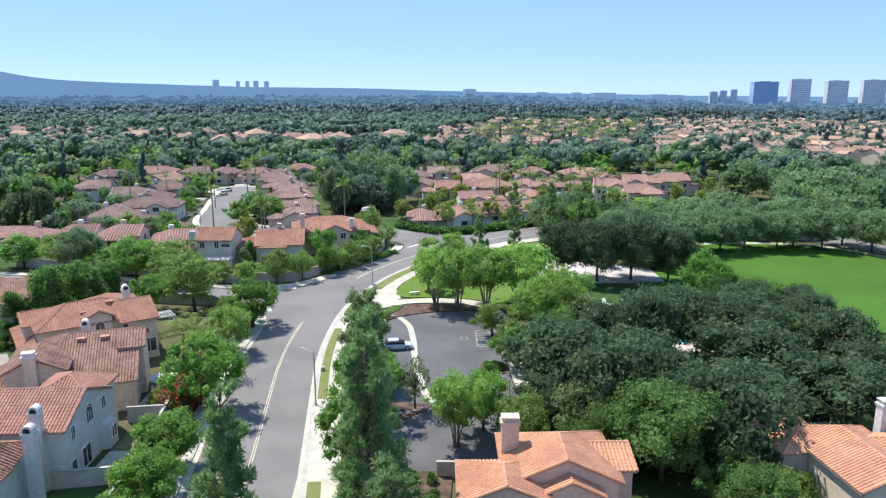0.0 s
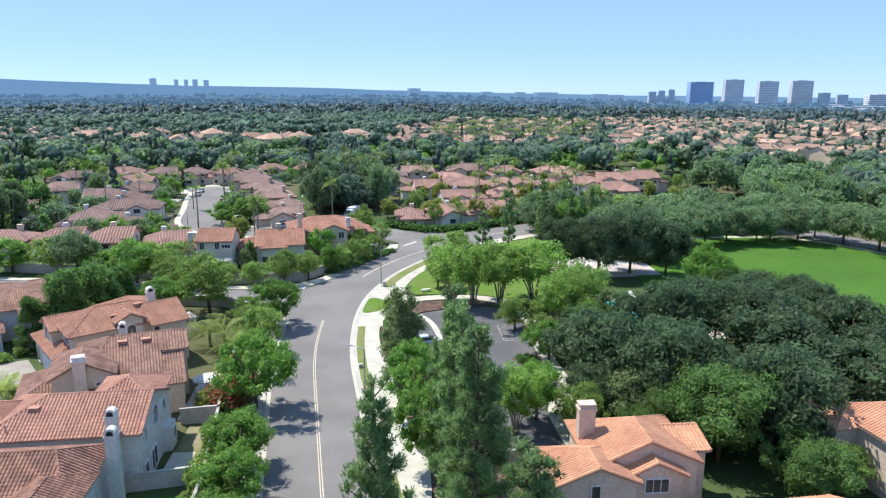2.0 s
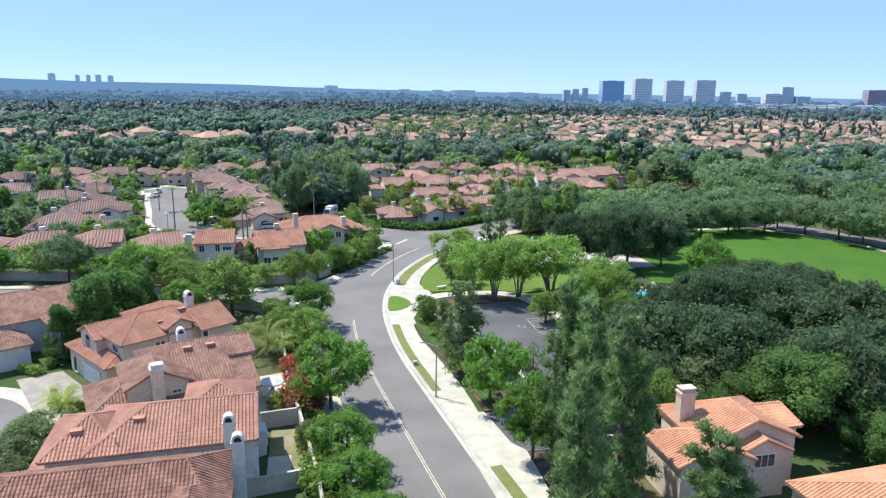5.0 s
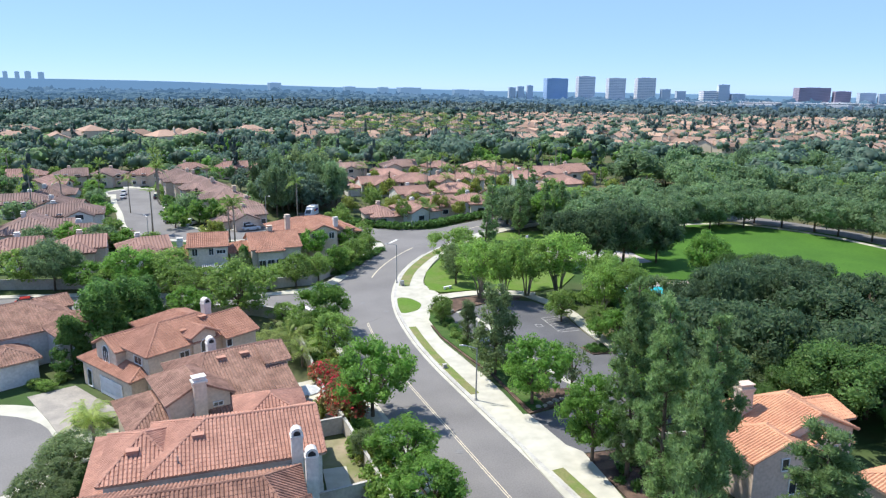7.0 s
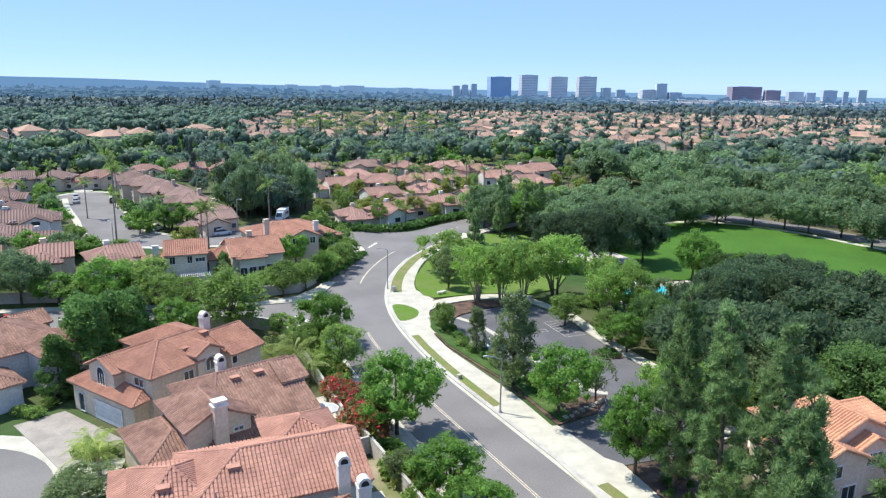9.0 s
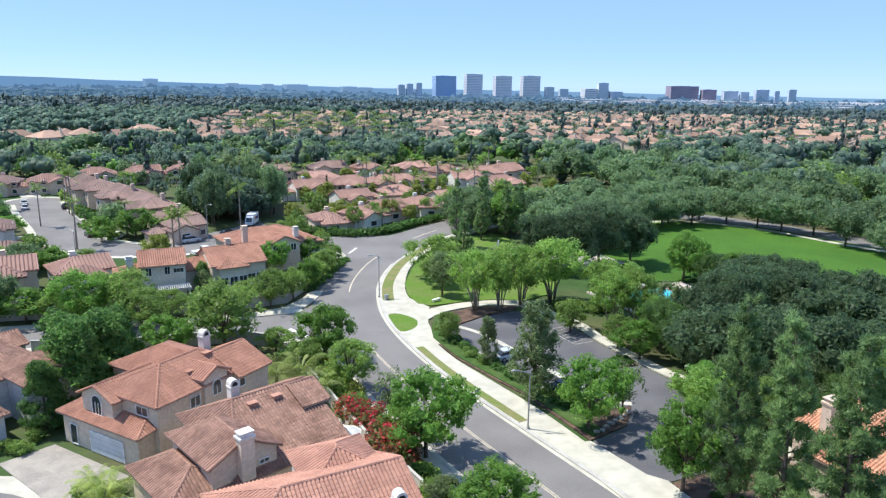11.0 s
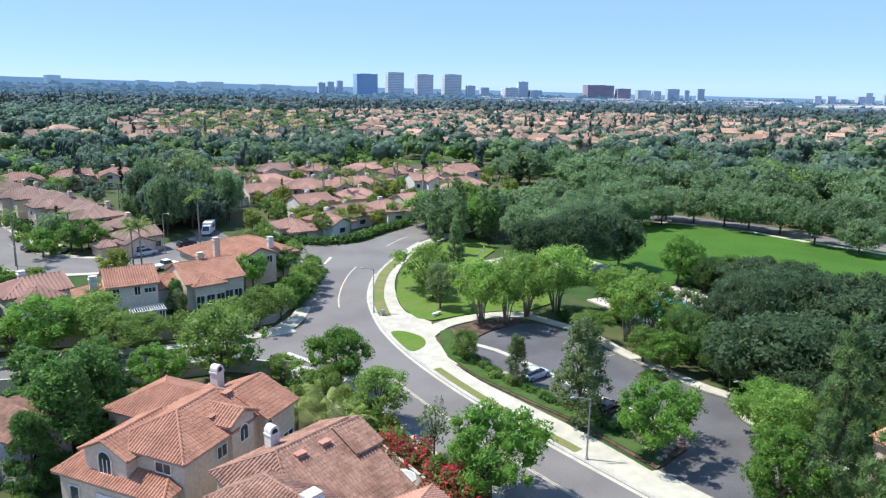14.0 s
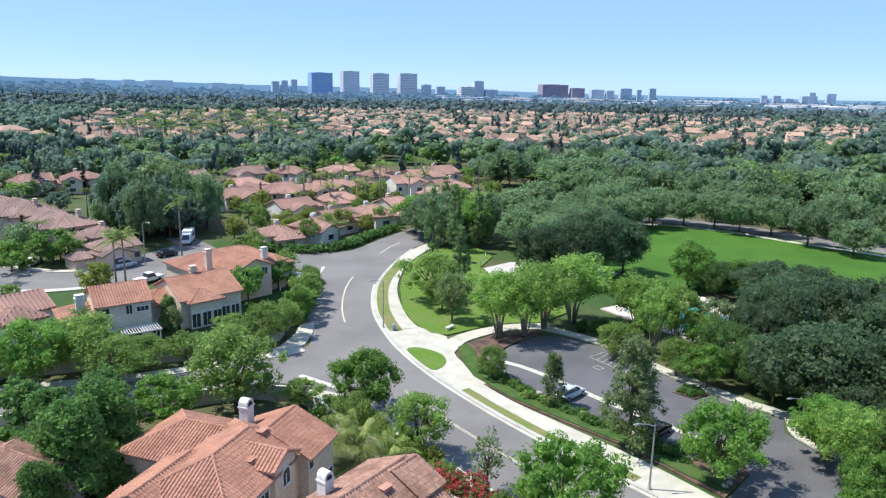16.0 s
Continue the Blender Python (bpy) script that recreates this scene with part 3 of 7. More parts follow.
def tree_meshes(kind, variant, detail):
    """Trunk and crown meshes of a nominal tree, and its height and width."""
    key = (kind, variant, detail)
    if key in PROTO:
        return PROTO[key]
    rng = np.random.default_rng(sum(map(ord, kind)) * 31 + variant * 7 + (1 if detail else 0))
    t = Shape()
    leaf = {2: 0.142, 1: 0.23, 0: 0.42}[detail]
    bark, mat = BARK, LEAF.get(kind, LEAF["street"])
    if kind in ("street", "light", "olive", "oak", "mid", "park", "far", "yellow"):
        H, W, base = (9.0, 10.0, 2.0) if kind in ("oak", "mid", "park") else (8.0, 7.2, 2.2)
        base = {"park": 3.0, "oak": 2.6}.get(kind, base)
        dens = {"olive": 2.2, "light": 2.7}.get(kind, 3.1)
        cl = broad_clumps(rng, {2: 64, 1: 40, 0: 18}[detail], base, W / 2, H, W * {2: 0.13, 1: 0.155, 0: 0.21}[detail])
        crown = leaf_cloud(cl, leaf, dens, rng, heart=(0, 0, (base + H) * 0.45), core=0.5 if kind in ("olive", "light") else 0.62)
        lean = rng.normal(size=2) * 0.2
        t.tube([(0, 0, -0.1), (lean[0] * 0.4, lean[1] * 0.4, base), (lean[0], lean[1], H * 0.5), (lean[0] * 1.2, lean[1], H * 0.75)], [0.24, 0.19, 0.13, 0.05], 7)
        limbs(t, cl, base * 0.8, H * 0.5, 0.2, rng, {2: 14, 1: 8, 0: 3}[detail])
    elif kind == "multitrunk":
        H, W, mat, bark = 9.5, 9.0, LEAF["multi"], BARK_PALE
        cl = broad_clumps(rng, {2: 66, 1: 40, 0: 18}[detail], 3.7, W / 2, H, W * 0.115)
        crown = leaf_cloud(cl, leaf, 2.5, rng, core=0.5)
        for i in range(9):
            w, k = i * 2.4 + 0.5 * rng.normal(), 0.3 + 0.7 * rng.random()
            t.tube([(0.3 * math.cos(w), 0.3 * math.sin(w), -0.1), (1.0 * k * math.cos(w), 1.0 * k * math.sin(w), 2.4), (2.2 * k * math.cos(w + 0.2), 2.2 * k * math.sin(w + 0.2), 5.0), (3.2 * k * math.cos(w), 3.2 * k * math.sin(w), 7.4)], [0.12, 0.1, 0.07, 0.03], 5)
    elif kind == "sparse":
        H, W, mat = 6.0, 5.0, LEAF["olive"]
        cl = broad_clumps(rng, 34, 1.8, W / 2, H, 0.5)
        crown = leaf_cloud(cl, leaf, 2.0, rng)
        t.tube([(0, 0, -0.1), (0.1, 0, 2.0), (0.2, 0.1, 4.6)], [0.13, 0.09, 0.03], 6)
        limbs(t, cl, 1.4, 4, 0.12, rng, 16)
    elif kind == "pine":
        H, W = 18.0, 6.6
        cl, levels = [], {2: 19, 1: 14, 0: 10}[detail]
        bend = rng.normal(size=2) * 0.25
        for i in range(levels):
            z = H * (0.10 + 0.86 * (i + 0.5 * rng.random()) / (levels - 0.6))
            q = (z / H - 0.08) / 0.92
            m = 5 if q < 0.82 else 3
            cx, cy = bend[0] * q * 2, bend[1] * q * 2
            for j in range(m):
                R = W / 2 * max(0.12, 1.05 - q) ** 0.55 * rng.uniform(0.5, 1.15) * (0.62 + 0.38 * min(1, q * 5))
                w, up = j * 2 * math.pi / m + i * 1.9 + rng.normal() * 0.4, rng.uniform(0.1, 0.6)
                tip = (cx + R * math.cos(w), cy + R * math.sin(w), z + up * R)
                size = (0.52 + 0.36 * R / (W / 2)) * rng.uniform(0.75, 1.3)
                for f, k in ((0.95, 1.0), (0.55, 0.85)):
                    cl.append((cx + f * R * math.cos(w), cy + f * R * math.sin(w), z + up * R * f * f + 0.15 * rng.normal(), size * k))
                t.tube([(cx, cy, z - 0.4), (cx + 0.55 * R * math.cos(w), cy + 0.55 * R * math.sin(w), z - 0.1 + 0.3 * up * R), tip], [0.07, 0.05, 0.02], 4, False)
        cl.append((bend[0] * 2, bend[1] * 2, H - 0.3, 0.55))
        crown = needle_cloud(cl, leaf * 1.25, 8.5, rng)
        t.tube([(0, 0, -0.1), (0.05, 0, H * 0.3), (bend[0], bend[1], H * 0.6), (bend[0] * 2, bend[1] * 2, H * 0.97)], [0.30, 0.24, 0.15, 0.04], 8)
    elif kind == "euc":
        H, W, mat = 12.5, 6.6, LEAF["olive"]
        cl = []
        for i in range({2: 105, 1: 60, 0: 26}[detail]):
            z = H * (0.16 + 0.82 * rng.random())
            R = W / 2 * min(1.0, 1.32 - z / H) * math.sqrt(rng.random()) * rng.uniform(0.8, 1.1)
            w = rng.random() * 6.283
            cl.append((R * math.cos(w), R * math.sin(w), z, 0.5 + 0.5 * rng.random()))
        crown = leaf_cloud(cl, leaf, 2.8, rng, up=-0.1, core=0.5)
        t.tube([(0, 0, -0.1), (0.1, 0, 4), (0.2, 0.1, 8), (0.2, 0.2, 11.6)], [0.22, 0.18, 0.11, 0.04], 7)
        limbs(t, cl, 2, 9, 0.16, rng, 20)
    elif kind == "dense":
        H, W = 9.0, 6.0
        cl = []
        for i in range({2: 90, 1: 46, 0: 20}[detail]):
            z = H * (0.06 + 0.9 * rng.random())
            R = W / 2 * min(1.0, 1.25 - z / H) * (0.62 + 0.38 * rng.random())
            w = rng.random() * 6.283
            cl.append((R * math.cos(w), R * math.sin(w), z, 0.75 + 0.4 * rng.random()))
        crown = leaf_cloud(cl, leaf, 2.8, rng, up=0.6, heart=(0, 0, 3), core=0.62)
        t.tube([(0, 0, -0.1), (0, 0, 5), (0, 0, 8)], [0.2, 0.14, 0.05], 6)
    elif kind == "cypress":
        H, W = 12.0, 2.2
        cl = [(0.35 * rng.normal() * (1 - z / 12.5), 0.35 * rng.normal() * (1 - z / 12.5), z, 0.25 + 0.62 * min(1, 1.15 - z / 12) * min(1, 0.4 + z / 3)) for z in np.linspace(0.8, 11.6, 26)]
        crown = leaf_cloud(cl, leaf, 3.6, rng, up=0.8, core=0.6)
        t.tube([(0, 0, -0.1), (0, 0, 6), (0, 0, 11)], [0.15, 0.1, 0.03], 6)
    elif kind in ("palm", "fan_palm", "low_palm"):
        H, W = {"palm": (8.0, 6.0), "fan_palm": (12.0, 4.4), "low_palm": (4.2, 6.6)}[kind]
        mat, bark, L = LEAF["low_palm" if kind == "low_palm" else "palm"], BARK_PALE, []
        m = 17 if kind == "low_palm" else {2: 24, 1: 16, 0: 12}[detail]
        for i in range(m):
            w, lift = i * 2.39996 + 0.2 * rng.normal(), 1.35 - 1.2 * (i / m) + 0.12 * rng.normal()
            d, side = np.array([math.cos(w), math.sin(w)]), np.array([-math.sin(w), math.cos(w)])
            k, R = {2: 30, 1: 12, 0: 6}[detail], W * 0.62
            for j in range(1, k + 1):
                q = j / k
                r, z = R * (q * math.cos(lift) + 0.12 * q * q), H - (2.2 if kind == "low_palm" else 0.5) + R * (q * math.sin(lift) - 0.52 * q * q)
                ln = W * 0.15 * (1.15 - q) ** 0.5 * min(1, 0.35 + 2.2 * q)
                p = np.array([*(d * r), z])
                for sg in (-1, 1):
                    o = np.array([*(side * sg * ln * 0.8 + d * ln * 0.75), -0.42 * ln])
                    bw = np.array([*(d * R / k * (0.26 if detail == 2 else 0.4)), 0.0])
                    L.append([p - bw, p + bw, p + o + bw * 0.3, p + o - bw * 0.3])
        crown = np.array(L)[:, [0, 1, 2, 3]]
        t.tube([(0, 0, -0.1), (0.08, 0, H * 0.5), (0.05, 0.05, H - (2.0 if kind == "low_palm" else 0.3))], [0.24, 0.19, 0.17], 8)
    else:  # low shrubs
        H, W = 1.6, 2.2
        mat = {"bush": LEAF["dense"], "red": LEAF["red"], "yellow_bush": LEAF["yellow"], "light_bush": LEAF["light"]}[kind]
        cl = broad_clumps(rng, 26, -0.1, W / 2, H, 0.36)
        crown = leaf_cloud(cl, {2: 0.085, 1: 0.15, 0: 0.32}[detail], 2.6, rng, core=0.6)
        if kind == "red":
            tops = [(x * 1.08, y * 1.08, z * 1.05, r * 0.95) for x, y, z, r in cl if z > 0.3]
            FLOWERS[variant, detail] = quads("flowers", leaf_cloud(tops, 0.1, 1.9, rng), LEAF["flowers"])
        for i in range(5):
            t.tube([(0, 0, -0.1), (0.4 * math.cos(i * 1.26), 0.4 * math.sin(i * 1.26), 0.9)], [0.03, 0.015], 4)
    PROTO[key] = (t.mesh("trunk", bark, True), quads("crown", crown, mat), H, W)
    return PROTO[key]


SPECIES = {
    "street": ("street_tree", "round street tree with dense bright green leaves", "tree"),
    "light": ("tree", "garden tree with light yellow-green leaves", "tree"),
    "olive": ("olive_tree", "small tree with grey-green leaves", "tree"),
    "oak": ("oak_tree", "broad dark green oak in the park", "tree"),
    "mid": ("tree", "broad mid-green tree beside the oaks", "tree"),
    "park": ("park_tree", "spreading green park tree", "tree"),
    "far": ("eucalyptus_tree", "tall distant tree with haze-tinted blue-green leaves", "tree"),
    "yellow": ("tree", "tree with pale yellow-green leaves", "tree"),
    "multitrunk": ("multi_trunk_tree", "many-stemmed tree with bare pale trunks and a green top", "tree"),
    "sparse": ("young_tree", "young thin-leaved street tree", "tree"),
    "pine": ("pine_tree", "tall narrow pine with soft grey-green needles", "tree"),
    "euc": ("eucalyptus_tree", "tall airy tree with grey-green leaves beside the lot", "tree"),
    "dense": ("podocarpus_tree", "dense dark green upright screening tree", "tree"),
    "cypress": ("cypress_tree", "narrow dark green column cypress", "tree"),
    "palm": ("queen_palm", "feathery queen palm with arching fronds", "palm"),
    "low_palm": ("queen_palm", "low bright green palm with long arching fronds", "palm"),
    "fan_palm": ("fan_palm", "tall thin fan palm with a small crown", "palm"),
    "bush": ("shrub", "low rounded dark green shrub", "shrub"),
    "red": ("bougainvillea", "bougainvillea with red flowers among green leaves by the wall", "shrub"),
    "yellow_bush": ("shrub", "round shrub with yellow-green leaves", "shrub"),
    "light_bush": ("shrub", "low rounded light green shrub", "shrub"),
}
planted = []


def plant(kind, x, y, h, w, detail=1, variants=3, z=0.0, group=""):
    """Sets one tree or shrub of the given height and crown width on the ground."""
    name, label, cat = SPECIES[kind]
    k = len(planted)
    trunk, crown, H, W = tree_meshes(kind, k % variants, detail)
    ob = new(name)
    ob.empty_display_size = 0.3
    ob.matrix_world = pose(x, y, z, 0, 0, (k * 137.5) % 360) @ Matrix.Diagonal((w / W, w / W, h / H, 1))
    part("trunk", trunk, None, ob)
    part("crown", crown, None, ob)
    if kind == "red":
        part("flowers", FLOWERS[k % variants, detail], None, ob, "crimson and salmon flowers")
    planted.append((x, y, w / 2))
    return tagged(ob, label, cat, group)


def inside(x, y, poly):
    hit, n = False, len(poly)
    for i in range(n):
        (xa, ya), (xb, yb) = poly[i], poly[(i + 1) % n]
        if (ya > y) != (yb > y) and x < (xb - xa) * (y - ya) / (yb - ya) + xa:
            hit = not hit
    return hit


def grove(kinds, poly, count, h, w, detail=1, gap=0.7, seed=1, avoid=(), group=""):
    """Fills an outline with trees that keep some distance from each other and from what is to be left free."""
    rng = random.Random(seed)
    xs, ys = [p[0] for p in poly], [p[1] for p in poly]
    put, tries = 0, 0
    while put < count and tries < count * 60:
        tries += 1
        x, y = rng.uniform(min(xs), max(xs)), rng.uniform(min(ys), max(ys))
        hh, ww = rng.uniform(*h), rng.uniform(*w)
        if not inside(x, y, poly) or any(inside(x, y, a) for a in avoid):
            continue
        if any((x - a) ** 2 + (y - b) ** 2 < (gap * (r + ww / 2)) ** 2 for a, b, r in planted):
            continue
        plant(rng.choice(kinds), x, y, hh, ww, detail, group=group)
        put += 1


# street side, west
ST = "trees along the road"
plant("street", -27.6, 75.8, 9.0, 7.4, 2, group=ST)
plant("street", -29.8, 104.7, 7.2, 7.2, 2, group=ST)
plant("street", -26.6, 62.6, 5.6, 6.4, 2, group=ST)
plant("olive", -30.2, 66.6, 3.2, 3.6, 2)
plant("street", -25.8, 55.8, 5.0, 5.6, 2, group=ST)
plant("street", -25.4, 48.5, 5.2, 6.0, 2, group=ST)
plant("light", -29.8, 94.1, 6.6, 5.7, 2, group=ST)
plant("sparse", -28.0, 85.0, 5.8, 4.8, 2, group=ST)
plant("light", -41.8, 113.2, 9.5, 9.6, 2)
plant("low_palm", -35.4, 95.6, 5.8, 7.6, 2)
plant("low_palm", -38.0, 97.4, 5.0, 6.6, 2)
plant("low_palm", -34.0, 92.8, 4.4, 5.6, 2)
plant("low_palm", -56.6, 77.6, 4.8, 5.4, 2)
plant("low_palm", -57.6, 80.4, 3.8, 4.4, 2)
# tall pines by the lot entrance
PN = "pines beside the lot entrance"
plant("pine", -6.4, 57.0, 19.8, 5.6, 2, group=PN)
plant("pine", -6.2, 52.0, 19.3, 5.8, 2, group=PN)
plant("pine", -5.6, 47.2, 19.6, 6.4, 2, group=PN)
plant("pine", -12.9, 37.9, 19.5, 5.2, 2, group=PN)
plant("pine", -2.5, 37.6, 14.4, 7.4, 2, group=PN)
plant("euc", -10.2, 83.3, 12.4, 6.4, 2)
plant("euc", -10.2, 95.0, 6.6, 3.2, 2)
# lot planting
LT = "trees round the parking lot"
plant("street", -9.0, 74.0, 8.2, 6.6, 2, group=LT)
plant("sparse", -3.2, 75.4, 6.2, 5.6, 2, group=LT)
plant("street", -8.2, 60.6, 8.7, 6.0, 2, group=LT)
plant("light", -11.4, 104.8, 4.4, 3.6, 2, group=LT)
plant("street", 9.8, 87.9, 5.4, 5.2, 2, group=LT)
plant("olive", -2.7, 125.7, 7.9, 5.9, 2)
plant("multitrunk", -1.1, 115.8, 10.0, 9.4, 2)
plant("multitrunk", 2.6, 114.3, 10.2, 8.8, 2)
plant("multitrunk", 7.4, 115.4, 10.2, 9.4, 2)
plant("multitrunk", 13.4, 115.0, 10.8, 12.0, 2)
plant("light", 1.4, 137.3, 8.2, 8.5, 2)
plant("light", -1.0, 131.0, 5.6, 5.2, 2)
plant("multitrunk", 13.8, 99.6, 9.2, 7.6, 2)
plant("multitrunk", 18.6, 106.6, 8.8, 8.8, 2)
plant("street", 17.4, 93.2, 6.4, 5.8, 2)
plant("mid", 14.4, 84.6, 6.8, 6.4, 2)
plant("street", 44.6, 116.6, 9.0, 7.4, 2)
plant("mid", 45.2, 110.8, 6.4, 5.2, 2)
plant("street", 50.6, 109.2, 6.6, 6.2, 2)
# oaks round the ball court
plant("oak", 23.6, 133.4, 10.8, 11.0, 2)
plant("oak", 29.8, 131.4, 11.6, 11.6, 2)
plant("oak", 36.8, 133.0, 12.8, 13.0, 2)
plant("oak", 43.4, 130.8, 10.4, 10.8, 2)
for x, y, h, w in ((40.5, 146.5, 9.4, 10.5), (46.0, 143.0, 8.6, 9.0), (39.0, 156.5, 9.0, 10.0), (47.0, 152.0, 9.2, 10.0), (54.0, 163.0, 8.6, 9.5), (46.0, 162.0, 9.4, 10.0)):
    plant("park", x, y, h, w, 1)

POOL = [(23, 93), (41, 93), (43, 116), (22, 118)]
HOUSE_R2 = [(27, 40), (62, 40), (62, 68), (27, 68)]
LOT_FREE = [(-14, 60), (11.5, 60), (12.5, 116), (-14, 116)]
grove(["oak"], [(14, 62), (28, 60), (44, 66), (60, 72), (58, 84), (50, 91), (44, 95), (41, 92), (20, 92), (12, 76)], 22, (6.2, 11.0), (8.0, 13.0), 1, 0.74, 3, (POOL, HOUSE_R2, LOT_FREE))
grove(["oak", "park"], [(14, 62), (28, 60), (44, 66), (60, 72), (58, 84), (50, 91), (44, 95), (41, 92), (20, 92), (12, 76)], 14, (4.0, 7.0), (4.5, 7.0), 1, 0.46, 4, (POOL, HOUSE_R2, LOT_FREE))
for x, y, h, w in ((28.0, 90.8, 9.6, 9.2), (35.0, 91.4, 9.0, 9.2), (43.6, 95.6, 7.6, 8.0), (21.8, 88.0, 8.6, 8.0)):
    plant("oak", x, y, h, w, 2)
plant("mid", 20.8, 60.6, 9.6, 11.5, 2)
plant("olive", 15.4, 67.4, 7.6, 8.4, 2)
plant("olive", 12.6, 74.2, 5.4, 5.6, 2)
plant("mid", 25.6, 52.6, 5.6, 6.6, 2)
plant("light", 29.0, 53.6, 4.6, 5.6, 2)
plant("park", 28.5, 66.5, 7.4, 8.5, 2)
plant("mid", 13.6, 62.8, 5.0, 5.0, 2)
grove(["mid", "oak"], [(9, 62), (30, 60), (32, 72), (12, 82), (8, 74)], 7, (6, 8.5), (6, 8), 2, 0.5, 5, (LOT_FREE, HOUSE_R2))
grove(["light", "park"], [(62, 62), (96, 60), (88, 78), (66, 82)], 10, (6, 8), (7, 9), 1, 0.6, 6)
grove(["oak", "street"], [(44, 112), (58, 104), (60, 108), (46, 118)], 4, (5, 7.5), (6, 8), 2, 0.5, 7, (POOL,))
plant("oak", 47.5, 103.5, 7.4, 9.6, 2)
plant("oak", 54.0, 98.5, 7.0, 10.0, 2)
for x, y, h, w in ((7.1, 137.4, 12.5, 4.2), (16.5, 159.5, 16.0, 4.6), (25.4, 164.0, 15.5, 4.6), (32.2, 164.4, 14.0, 3.8), (35.2, 164.6, 13.0, 3.6), (38.6, 168.0, 13.0, 3.8), (37.0, 184.0, 14.0, 4.4)):
    plant("pine", x, y, h, w, 1)
plant("multitrunk", 1.4, 67.0, 7.6, 6.6, 2)
plant("street", 4.4, 70.6, 6.6, 5.6, 2)
plant("light", 8.2, 66.0, 6.0, 5.2, 2)
PK = "trees round the park lawn"
for x, y, h, w in ((63.6, 157.4, 8.2, 10.0), (70.5, 160.4, 8.6, 10.0), (77.7, 159.6, 8.4, 9.5), (83.4, 163.4, 8.4, 9.0), (88.0, 159.2, 8.8, 10.5), (95.6, 164.4, 8.6, 10.0), (98.2, 156.8, 8.8, 11.0), (102.8, 150.4, 9.2, 11.5), (103.8, 143.6, 9.2, 10.5),
                   (107.6, 137.0, 9.2, 11.0), (103.2, 125.0, 8.8, 10.5), (102.6, 114.0, 7.6, 9.5), (58.0, 158.0, 8.4, 10.0), (52.0, 156.0, 8.8, 10.0), (119.0, 128.0, 9.6, 11.0), (121.0, 112.0, 9.4, 11.0), (76.0, 174.5, 8.8, 11.0), (88.0, 176.5, 9.2, 11.5), (66.0, 171.5, 8.4, 10.0)):
    plant("park", x, y, h, w, 1, group=PK)
grove(["park", "light", "park"], [(40, 186), (84, 188), (112, 172), (128, 110), (190, 120), (180, 230), (100, 260), (100, 200), (40, 200)], 72, (5.5, 12.0), (7, 15), 0, 0.64, 9)
grove(["park", "street"], [(36, 162), (46, 180), (36, 196), (24, 180), (24, 172)], 8, (8, 10), (8, 11), 1, 0.5, 11)
# screen along the side street and behind it
for kind, x, y, h, w in (("park", -74, 139.6, 8.6, 10.5), ("street", -60, 132.6, 8.2, 10.5), ("light", -54, 133.6, 7.6, 10.0), ("light", -47.8, 131.2, 4.6, 6.6), ("light", -32, 130.6, 6.2, 7.0),
                         ("light", -27.6, 133.2, 5.6, 5.6), ("street", -23.8, 137.4, 5.6, 5.0), ("light", -19.6, 143.6, 5.4, 4.8), ("light", -15.4, 151.2, 5.2, 4.4), ("light", -37.6, 129.6, 4.4, 5.4)):
    plant(kind, x, y, h, w * 0.82, 2)
for kind, x, y, h, w in (("street", -68, 137.4, 5.1, 7.0), ("light", -80, 142.8, 7.0, 8.0), ("street", -88, 143, 6.4, 8.0), ("light", -42.5, 131.4, 3.8, 4.6), ("light", -64, 136, 4.6, 5.6), ("light", -17.4, 147.4, 4.8, 4.2),
                         ("light", -21.6, 140.6, 4.8, 4.2), ("dense", -41.0, 145.4, 5.4, 3.2), ("olive", -41.4, 142.2, 4.4, 3.0), ("palm", -53.0, 142.4, 5.6, 4.6), ("street", -26.4, 152.0, 6.4, 5.0), ("light", -96, 141, 6.0, 7.5),
                         ("light", -28.0, 139.8, 3.0, 3.8), ("light", -34.0, 138.6, 3.0, 4.0), ("light", -57.0, 139.0, 3.2, 4.2)):
    plant(kind, x, y, h, w, 1)
grove(["street", "light", "dense"], [(-130, 98), (-76, 92), (-62, 108), (-60, 119), (-90, 126), (-140, 132)], 34, (5, 9), (5, 8), 1, 0.55, 13, ([(-78, 86), (-60, 86), (-60, 114), (-80, 120)], [(-74, 84), (-58, 84), (-58, 98), (-74, 98)]))
plant("dense", -59.6, 101.8, 10.4, 7.4, 2)
plant("dense", -56.6, 106.6, 9.8, 7.2, 2)
plant("dense", -60.6, 108.2, 9.0, 6.6, 2)
plant("dense", -55.6, 112.2, 8.4, 6.4, 2)
plant("dense", -62.6, 98.0, 7.6, 4.6, 2)
plant("bush", -33.8, 106.0, 2.8, 3.6, 2)
plant("light", -33.2, 101.2, 4.6, 4.4, 2)
plant("light", -35.4, 110.4, 3.4, 4.0, 2)
plant("light", -52.0, 127.9, 5.8, 7.0, 2)
plant("street", -49.5, 113.6, 6.0, 6.0, 2)
plant("light", 7.4, 101.0, 4.9, 5.2, 2)
plant("light", 9.6, 92.4, 4.8, 4.8, 2)
